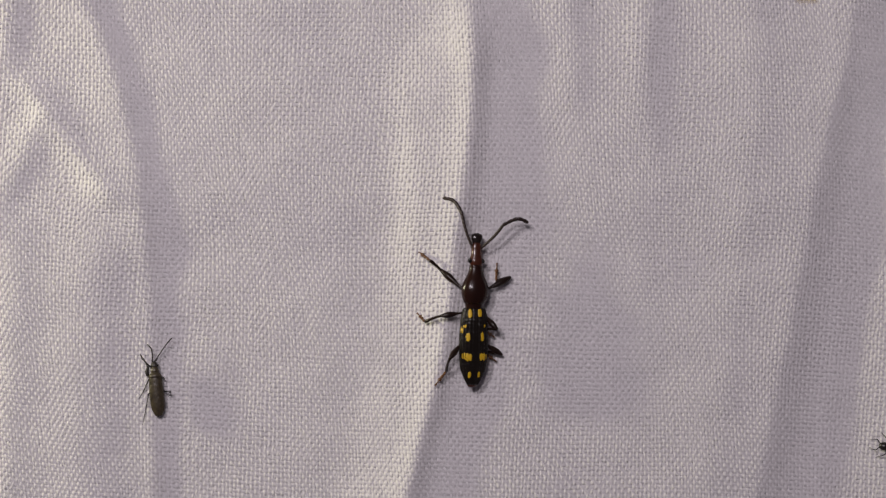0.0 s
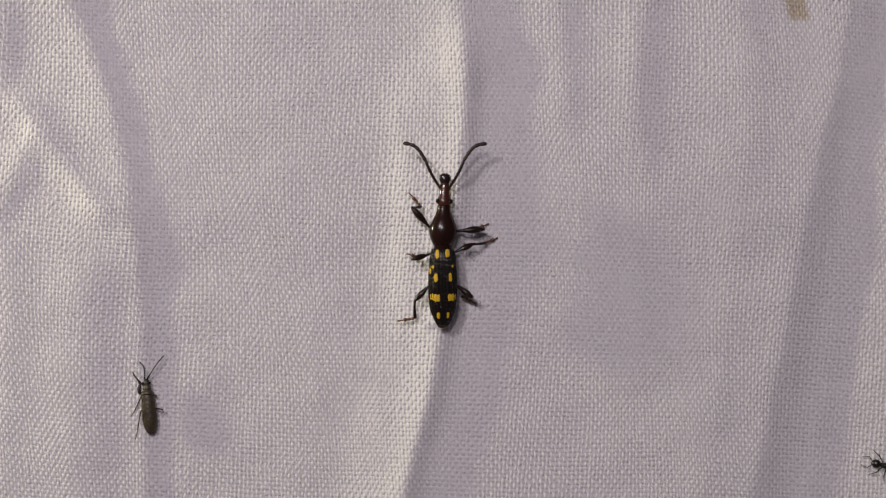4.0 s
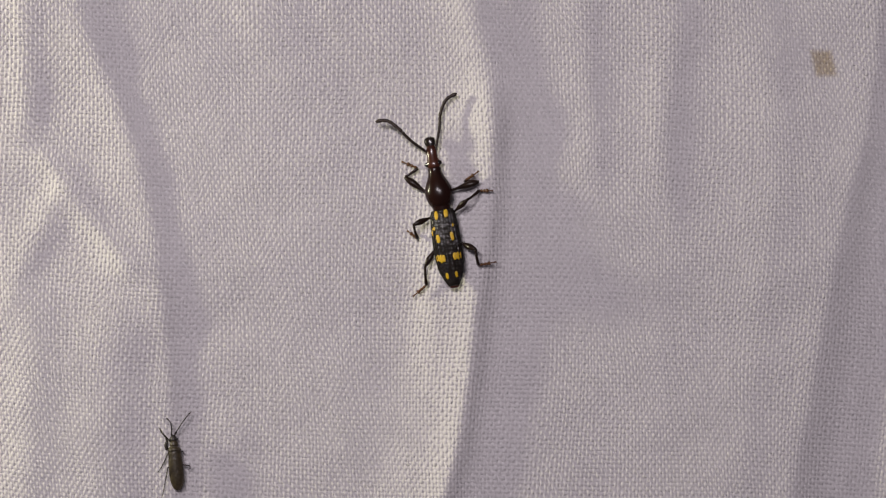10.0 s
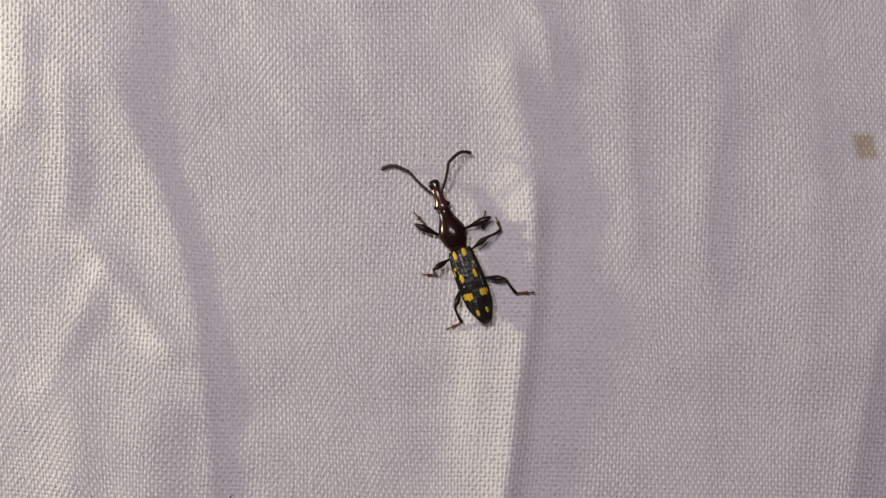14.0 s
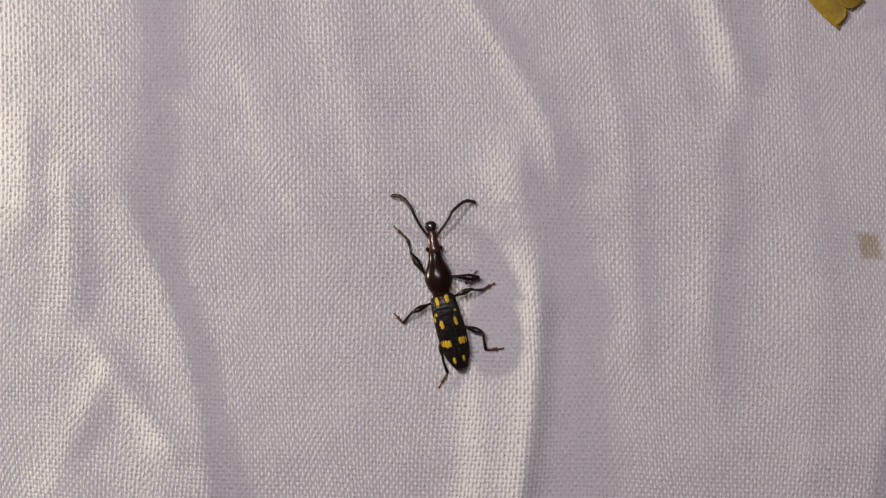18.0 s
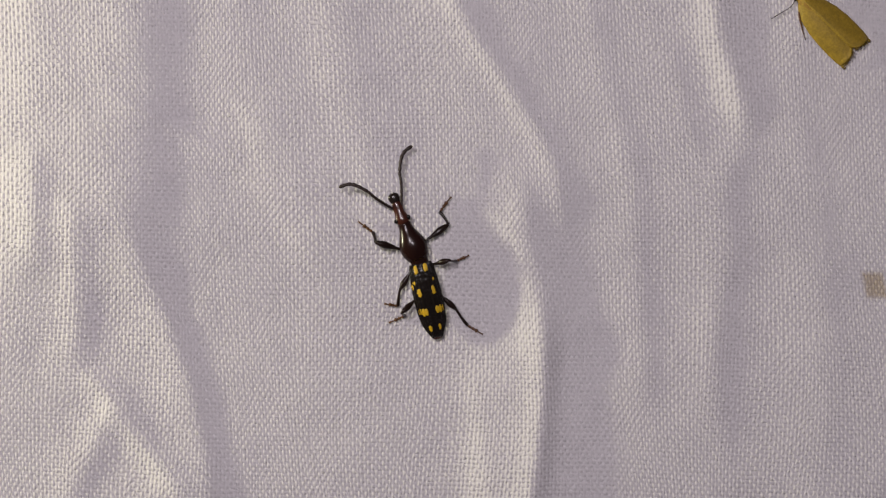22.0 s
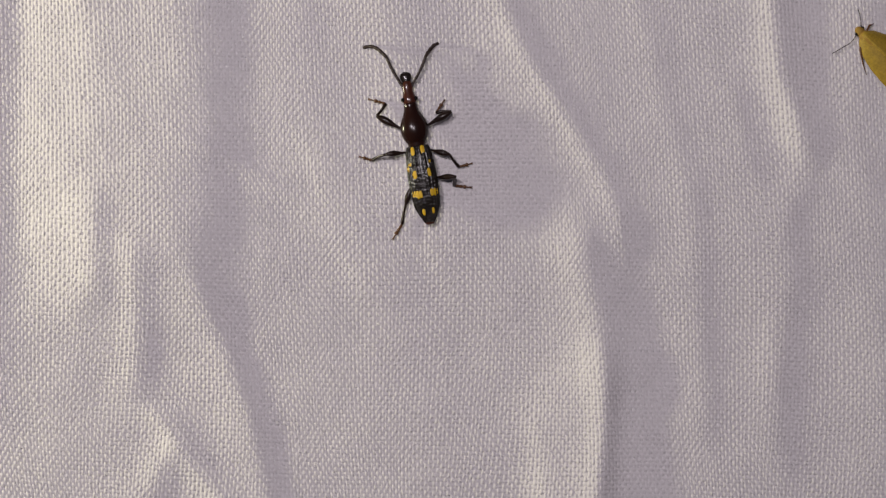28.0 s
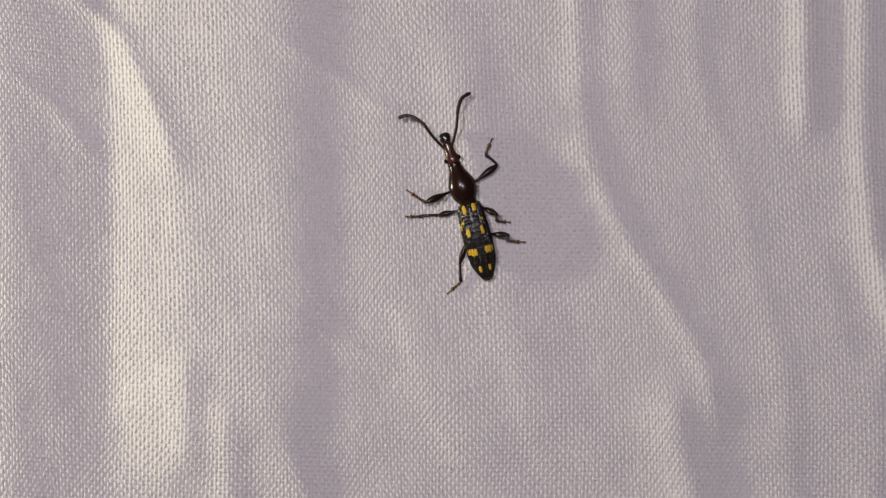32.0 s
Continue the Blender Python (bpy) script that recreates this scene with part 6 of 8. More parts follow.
    walk(walkers["hind_l"][2], [
        (0, limb(-2.28, -5.79, 0.28, 142, -1)),
        (0.5, limb(-2.22, -4.86, 0.24, 121, -3)),
        (1, limb(-2.71, -4.57, 0.16, 104, -26)),
        (1.5, limb(-2.53, -4.65, 0.21, 109, -24)),
        (2, limb(-2.27, -5.41, 0.24, 113, -20)),
        (2.5, limb(-2.67, -5.70, 0.30, 116, -17)),
        (3, limb(-1.94, -5.53, 0.29, 100, -16)),
        (3.5, limb(-2.21, -6.52, 0.02, 85, -15)),
        (4, limb(-2.40, -6.31, -0.26, 100, -11)),
        (4.5, limb(-1.98, -4.03, -0.15, 109, -12)),
        (5, limb(-1.92, -4.49, -0.18, 113, -9)),
        (5.5, limb(-2.02, -5.21, -0.12, 111, -6)),
        (6, limb(-2.21, -6.47, -0.10, 86, -7)),
        (6.5, limb(-2.40, -6.31, -0.05, 100, -6)),
        (7, limb(-2.64, -4.33, 0.27, 85, -2)),
        (7.5, limb(-2.12, -5.32, 0.21, 100, -1)),
        (8, limb(-2.36, -5.34, 0.17, 107, -2)),
        (8.5, limb(-2.62, -5.54, 0.22, 114, -3)),
        (9, limb(-2.38, -6.19, 0.23, 119, -5)),
        (9.5, limb(-2.54, -6.50, 0.25, 123, -5)),
        (10, limb(-2.62, -6.43, 0.21, 120, -4)),
        (10.5, limb(-2.21, -4.98, 0.28, 97, -4)),
        (11, limb(-2.88, -4.36, 0.27, 81, -10)),
        (11.5, limb(-2.63, -4.61, 0.30, 80, -11)),
        (12, limb(-2.35, -4.97, 0.20, 90, -12)),
        (12.5, limb(-2.77, -5.59, 0.21, 68, -11)),
        (13, limb(-2.33, -5.36, 0.02, 99, -12)),
        (13.5, limb(-2.54, -5.27, -0.01, 105, -12)),
        (14, limb(-2.21, -6.23, -0.02, 92, -12)),
        (14.5, limb(-2.28, -6.27, -0.06, 107, -12)),
        (15, limb(-2.26, -6.01, -0.17, 147, -8)),
        (15.5, limb(-1.67, -6.26, -0.16, 117, -13)),
        (16, limb(-2.30, -3.64, -0.14, 125, -5)),
        (16.5, limb(-1.98, -5.10, -0.08, 103, -2)),
        (17, limb(-3.12, -6.26, 0.02, 100, -1)),
        (17.5, limb(-1.82, -6.71, 0.18, 114, -4)),
        (18, limb(-1.35, -6.99, 0.24, 133, -4)),
        (18.5, limb(-1.31, -5.59, 0.18, 85, 0)),
        (19, limb(-2.18, -3.74, 0.21, 116, 0)),
        (19.5, limb(-2.46, -4.04, 0.20, 116, 0)),
        (20, limb(-2.24, -5.43, 0.21, 111, 1)),
        (20.5, limb(-2.51, -5.72, 0.23, 123, 1)),
        (21, limb(-2.06, -5.86, 0.24, 157, 0)),
        (21.5, limb(-1.43, -4.74, 0.36, 119, -4)),
        (22, limb(-2.43, -4.49, 0.15, 100, 2)),
        (22.5, limb(-2.52, -5.40, 0.09, 112, 3)),
        (23, limb(-2.71, -6.33, 0.11, 114, 3)),
        (23.5, limb(-2.60, -6.67, 0.12, 138, 3)),
        (24, limb(-2.57, -4.66, 0.06, 92, -2)),
        (24.5, limb(-2.27, -4.34, -0.06, 113, 0)),
        (25, limb(-2.45, -6.10, -0.20, 120, -2)),
        (25.5, limb(-2.63, -6.52, -0.21, 126, -3)),
        (26, limb(-2.81, -6.57, 0.21, 135, -17)),
        (26.5, limb(-2.00, -4.00, -0.04, 126, -7)),
        (27, limb(-1.70, -5.32, -0.14, 105, -1)),
        (27.5, limb(-2.95, -6.18, -0.13, 116, -1)),
        (28, limb(-2.50, -6.70, -0.02, 138, -1)),
        (28.5, limb(-2.08, -6.04, 0.09, 126, -1)),
        (29, limb(-2.18, -3.61, 0.10, 124, -1)),
        (29.5, limb(-2.01, -5.14, 0.03, 102, 0)),
        (30, limb(-3.12, -6.26, 0.07, 100, 0)),
        (30.5, limb(-2.82, -6.59, 0.43, 135, -6)),
        (31, limb(-1.90, -3.95, 0.20, 125, -2)),
        (31.5, limb(-1.91, -5.44, 0.20, 103, 6)),
        (32, limb(-2.46, -6.71, 0.29, 116, 7)),
    ])
    walk(walkers["fore_r"][0], [
        (0, limb(0.96, 1.50, 0.62, -63, -5)),
        (0.5, limb(1.00, 1.48, 0.62, -91, -8)),
        (1, limb(0.88, 1.56, 0.62, -103, -12)),
        (1.5, limb(0.86, 1.56, 0.62, -65, -2)),
        (2, limb(0.93, 1.53, 0.62, -19, 0)),
        (2.5, limb(1.11, 1.40, 0.62, -37, 8)),
        (3, limb(0.84, 1.58, 0.62, -56, 5)),
        (3.5, limb(0.90, 1.54, 0.62, -74, 2)),
        (4, limb(0.98, 1.49, 0.62, -86, -4)),
        (4.5, limb(1.01, 1.47, 0.62, -68, -19)),
        (5, limb(0.91, 1.54, 0.62, -29, 0)),
        (5.5, limb(0.84, 1.58, 0.62, -56, 8)),
        (6, limb(0.90, 1.54, 0.62, -74, 18)),
        (6.5, limb(0.98, 1.49, 0.62, -86, 0)),
        (7, limb(0.90, 1.54, 0.62, -73, 2)),
        (7.5, limb(0.72, 1.63, 0.62, -34, 16)),
        (8, limb(0.83, 1.58, 0.62, -42, 21)),
        (8.5, limb(0.90, 1.54, 0.62, -57, 22)),
        (9, limb(0.90, 1.54, 0.62, -71, 6)),
        (9.5, limb(0.86, 1.56, 0.62, -78, 7)),
        (10, limb(0.88, 1.56, 0.62, -83, 2)),
        (10.5, limb(0.71, 1.64, 0.62, -85, 18)),
        (11, limb(0.66, 1.66, 0.62, -21, -7)),
        (11.5, limb(0.63, 1.67, 0.62, -34, 13)),
        (12, limb(0.67, 1.65, 0.62, -52, 4)),
        (12.5, limb(0.70, 1.64, 0.62, -58, 5)),
        (13, limb(0.96, 1.50, 0.62, -70, 2)),
        (13.5, limb(1.12, 1.39, 0.62, -76, 3)),
        (14, limb(0.91, 1.53, 0.62, -88, 6)),
        (14.5, limb(0.90, 1.54, 0.62, -74, 8)),
        (15, limb(0.86, 1.56, 0.62, -43, 8)),
        (15.5, limb(0.90, 1.54, 0.62, -47, 16)),
        (16, limb(0.89, 1.55, 0.62, -86, 12)),
        (16.5, limb(0.72, 1.64, 0.62, -25, 10)),
        (17, limb(0.80, 1.59, 0.62, -66, 10)),
        (17.5, limb(1.15, 1.37, 0.62, -93, 8)),
        (18, limb(1.09, 1.42, 0.62, -108, 5)),
        (18.5, limb(1.05, 1.44, 0.62, -114, 9)),
        (19, limb(0.93, 1.52, 0.62, -89, 15)),
        (19.5, limb(0.85, 1.57, 0.62, -36, -7)),
        (20, limb(0.80, 1.59, 0.62, -47, 15)),
        (20.5, limb(0.82, 1.59, 0.62, -64, 16)),
        (21, limb(0.84, 1.57, 0.62, -88, 16)),
        (21.5, limb(1.03, 1.46, 0.62, -103, 0)),
        (22, limb(0.68, 1.65, 0.62, -68, -7)),
        (22.5, limb(0.64, 1.66, 0.62, -30, 7)),
        (23, limb(0.80, 1.60, 0.62, -59, 11)),
        (23.5, limb(0.90, 1.54, 0.62, -77, 14)),
        (24, limb(0.83, 1.58, 0.62, -98, 11)),
        (24.5, limb(0.52, 1.71, 0.62, -55, -9)),
        (25, limb(0.66, 1.66, 0.62, -52, 15)),
        (25.5, limb(0.69, 1.65, 0.62, -65, 12)),
        (26, limb(0.87, 1.56, 0.62, -100, 11)),
        (26.5, limb(0.84, 1.58, 0.62, -105, 11)),
        (27, limb(0.99, 1.49, 0.62, -100, 12)),
        (27.5, limb(0.77, 1.61, 0.62, -52, 11)),
        (28, limb(0.93, 1.53, 0.62, -70, 9)),
        (28.5, limb(1.01, 1.47, 0.62, -99, 10)),
        (29, limb(0.89, 1.55, 0.62, -86, 8)),
        (29.5, limb(0.72, 1.64, 0.62, -25, 8)),
        (30, limb(0.80, 1.59, 0.62, -66, 10)),
        (30.5, limb(0.87, 1.56, 0.62, -100, 12)),
        (31, limb(0.84, 1.58, 0.62, -105, 12)),
        (31.5, limb(0.99, 1.49, 0.62, -100, 14)),
        (32, limb(0.77, 1.61, 0.62, -68, -6)),
    ])
    walk(walkers["fore_r"][1], [
        (0, limb(3.45, 2.76, 0.36, 107, 0)),
        (0.5, limb(3.77, 1.42, 0.25, 115, 0)),
        (1, limb(3.54, 0.95, 0.03, 114, 0)),
        (1.25, limb(3.48, 1.84, 0.28, 62, -21)),
        (1.5, limb(3.41, 2.73, 0.53, 9, -42)),
        (2, limb(1.85, 4.17, 0.62, 19, -37)),
        (2.5, limb(2.77, 3.62, 1.01, 73, -64)),
        (3, limb(3.16, 3.13, 0.85, 61, -72)),
        (3.5, limb(3.59, 2.31, 0.71, 74, -54)),
        (4, limb(3.76, 1.71, 0.41, 98, -46)),
        (4.25, limb(3.61, 2.09, 0.06, 27, -30)),
        (4.5, limb(3.47, 2.47, -0.29, -45, -14)),
        (5, limb(2.25, 3.99, 0.62, 22, -13)),
        (5.5, limb(3.14, 3.12, 1.01, 59, -26)),
        (6, limb(3.47, 2.28, 1.46, 68, -45)),
        (6.5, limb(3.77, 1.71, 0.62, 98, -5)),
        (6.75, limb(3.67, 2.04, 0.68, 33, -11)),
        (7, limb(3.57, 2.38, 0.73, -31, -16)),
        (7.5, limb(2.24, 3.86, 1.38, -9, -37)),
        (8, limb(2.58, 3.53, 1.61, 55, -56)),
        (8.5, limb(3.07, 2.97, 1.67, 73, -58)),
        (9, limb(3.52, 2.47, 0.91, 78, -20)),
        (9.5, limb(3.58, 2.16, 0.96, 79, -22)),
        (10, limb(3.65, 1.91, 0.73, 78, -13)),
        (10.25, limb(3.51, 1.90, 1.10, 16, -20)),
        (10.5, limb(3.36, 1.88, 1.47, -47, -28)),
        (11, limb(1.67, 4.25, 0.29, -11, 0)),
        (11.25, limb(1.92, 4.09, 0.77, 41, -25)),
        (11.5, limb(2.18, 3.92, 1.24, 93, -50)),
        (12, limb(2.86, 3.39, 0.84, 108, 0)),
        (12.5, limb(3.05, 3.14, 0.89, 108, 0)),
        (13, limb(3.59, 2.45, 0.72, 109, 0)),
        (13.5, limb(3.84, 2.05, 0.76, 119, -13)),
        (14, limb(3.70, 1.63, 0.89, 118, -23)),
        (14.25, limb(3.63, 1.98, 0.95, 70, -36)),
        (14.5, limb(3.56, 2.32, 1.01, 23, -49)),
        (15, limb(2.76, 3.58, 1.02, 13, -43)),
        (15.5, limb(2.87, 3.38, 1.37, 89, -52)),
        (16, limb(3.63, 1.72, 1.19, 10, -51)),
        (16.5, limb(1.90, 4.13, 1.12, 35, -40)),
        (17, limb(3.32, 2.73, 1.11, 92, 0)),
        (17.5, limb(3.92, 1.22, 0.99, 127, -38)),
        (18, limb(3.73, 0.54, 0.87, 95, 0)),
        (18.5, limb(3.58, 0.32, 1.04, 131, -38)),
        (19, limb(3.64, 1.55, 1.34, 51, -53)),
        (19.25, limb(3.07, 2.68, 0.81, 16, -27)),
        (19.5, limb(2.50, 3.81, 0.28, -18, 0)),
        (19.75, limb(2.64, 3.62, 0.82, 9, -34)),
        (20, limb(2.78, 3.43, 1.36, 37, -69)),
        (20.5, limb(3.24, 2.77, 1.38, 85, -62)),
        (20.75, limb(3.39, 2.23, 1.39, 18, -67)),
        (21, limb(3.53, 1.69, 1.40, -49, -72)),
        (21.25, limb(3.65, 1.27, 1.01, -103, -48)),
        (21.5, limb(3.76, 0.84, 0.62, -158, -24)),
        (21.67, limb(3.59, 1.46, 0.51, -98, -20)),
        (21.83, limb(3.42, 2.08, 0.41, -38, -17)),
        (22, limb(3.26, 2.70, 0.30, 22, -13)),
        (22.5, limb(2.05, 4.06, 0.96, 40, -40)),
        (23, limb(3.16, 3.00, 1.16, 76, -41)),
        (23.5, limb(3.55, 2.15, 1.30, 91, -53)),
        (24, limb(3.54, 1.18, 1.18, 102, -39)),
        (24.25, limb(3.17, 2.23, 0.67, 50, -26)),
        (24.5, limb(2.79, 3.28, 0.17, -2, -14)),
        (25, limb(2.80, 3.32, 1.33, 80, -63)),
        (25.5, limb(3.16, 2.82, 1.20, 92, -43)),
        (26, limb(3.58, 1.09, 1.14, 96, -18)),
        (26.5, limb(3.50, 0.88, 1.17, 110, -34)),
        (26.75, limb(3.59, 0.94, 1.19, 55, -50)),
        (27, limb(3.68, 1.00, 1.22, -1, -65)),
        (27.5, limb(2.93, 3.32, 1.16, 75, -36)),
        (28, limb(3.52, 2.48, 1.07, 84, -13)),
        (28.5, limb(3.74, 1.06, 1.11, 88, -10)),
        (29, limb(3.66, 1.72, 1.02, 12, -51)),
        (29.5, limb(1.90, 4.14, 1.02, 37, -40)),
        (30, limb(3.32, 2.73, 1.09, 92, 0)),
        (30.5, limb(3.57, 1.10, 1.19, 96, -19)),
        (31, limb(3.49, 0.88, 1.19, 111, -34)),
        (31.25, limb(3.57, 0.94, 1.26, 53, -50)),
        (31.5, limb(3.66, 1.00, 1.32, -4, -65)),
        (32, limb(3.34, 2.68, 0.34, 36, 0)),
    ])
    walk(walkers["fore_r"][2], [
        (0, limb(2.11, 2.36, 0.36, -4, -10)),
        (0.5, limb(2.50, 0.84, 0.25, 3, -9)),
        (1, limb(2.27, 0.38, 0.03, -29, -8)),
        (1.5, limb(3.25, 3.76, -0.40, -64, -8)),
        (2, limb(1.50, 5.23, -0.22, -50, -11)),
        (2.5, limb(2.18, 3.81, -0.25, -43, -12)),
        (3, limb(2.77, 3.34, -0.48, -47, -14)),
        (3.5, limb(2.81, 2.54, -0.43, -61, -20)),
        (4, limb(2.80, 1.57, -0.60, -70, -20)),
        (4.5, limb(4.43, 3.43, -0.62, -71, -33)),
        (5, limb(1.75, 5.26, 0.30, -66, -16)),
        (5.5, limb(2.06, 3.76, 0.41, -69, -13)),
        (6, limb(2.55, 2.64, 0.47, -68, -14)),
        (6.5, limb(2.39, 1.51, 0.49, -72, -14)),
        (7, limb(4.27, 3.53, 0.35, -66, -19)),
        (7.5, limb(2.41, 4.97, 0.54, -45, 8)),
        (8, limb(1.95, 3.97, 0.44, -48, 9)),
        (8.5, limb(2.35, 3.19, 0.49, -42, 8)),
        (9, limb(2.24, 2.74, 0.44, -58, 11)),
        (9.5, limb(2.31, 2.40, 0.43, -62, 11)),
        (10, limb(2.32, 2.19, 0.42, -67, 12)),
        (10.5, limb(4.27, 2.73, 0.82, -78, -2)),
        (11, limb(1.92, 5.63, 0.29, -24, -10)),
        (11.5, limb(1.28, 3.88, 0.16, -24, -6)),
        (12, limb(1.53, 2.96, 0.84, -33, -31)),
        (12.5, limb(1.72, 2.70, 0.89, -31, -32)),
        (13, limb(2.27, 1.99, 0.72, -28, -26)),
        (13.5, limb(2.65, 1.38, 0.45, -32, -18)),
        (14, limb(2.56, 1.03, 0.35, -31, -14)),
        (14.5, limb(3.21, 3.15, -0.06, -53, 1)),
        (15, limb(2.53, 4.58, 0.07, -49, 1)),
        (15.5, limb(2.02, 3.40, 0.26, -31, -2)),
        (16, limb(3.48, 2.59, 0.10, -61, 3)),
        (16.5, limb(1.27, 5.00, 0.23, -42, -1)),
        (17, limb(1.92, 2.68, 1.11, -16, -35)),
        (17.5, limb(3.03, 0.56, 0.14, -37, -1)),
        (18, limb(2.34, 0.41, 0.87, -59, -26)),
        (18.5, limb(2.75, -0.41, 0.17, -51, -2)),
        (19, limb(2.98, 2.07, 0.21, -116, -4)),
        (19.25, limb(2.96, 3.61, 0.25, -75, -6)),
        (19.5, limb(2.94, 5.14, 0.28, -34, -8)),
        (20, limb(2.47, 3.84, 0.06, -43, -3)),
        (20.5, limb(2.59, 2.82, 0.15, -38, -5)),
        (21, limb(3.86, 1.98, 0.07, -49, -3)),
        (21.5, limb(4.24, -0.35, 0.06, -32, -2)),
        (22, limb(2.75, 3.96, -0.02, -50, -4)),
        (22.5, limb(1.36, 4.89, 0.06, -30, -6)),
        (23, limb(2.13, 3.25, 0.25, -22, -11)),
        (23.5, limb(2.71, 2.13, 0.19, -30, -10)),
        (24, limb(2.48, 0.95, 0.30, -31, -13)),
        (24.5, limb(2.85, 4.63, -0.17, -47, -7)),
        (25, limb(2.16, 3.44, 0.09, -24, -5)),
        (25.5, limb(2.14, 2.78, 0.24, -30, -10)),
        (26, limb(2.26, 0.96, 0.72, -36, -26)),
        (26.5, limb(2.41, 0.48, 0.38, -33, -14)),
        (26.75, limb(3.05, 1.03, 0.17, -105, -8)),
        (27, limb(3.69, 1.58, -0.05, -177, -1)),
        (27.25, limb(2.76, 2.60, 0.14, -106, -5)),
        (27.5, limb(1.84, 3.61, 0.33, -36, -10)),
        (28, limb(2.17, 2.61, 0.76, -42, -28)),
        (28.5, limb(2.36, 1.11, 0.87, -45, -33)),
        (29, limb(3.47, 2.58, -0.07, -61, -1)),
        (29.5, limb(1.26, 5.00, 0.13, -43, -2)),
        (30, limb(1.92, 2.68, 1.09, -16, -35)),
        (30.5, limb(2.26, 0.96, 0.74, -36, -24)),
        (31, limb(2.41, 0.48, 0.41, -33, -14)),
        (31.25, limb(3.05, 1.03, 0.23, -105, -9)),
        (31.5, limb(3.70, 1.58, 0.05, -177, -3)),
        (31.75, limb(3.10, 2.69, 0.19, -107, -9)),
        (32, limb(2.51, 3.81, 0.34, -37, -14)),
    ])
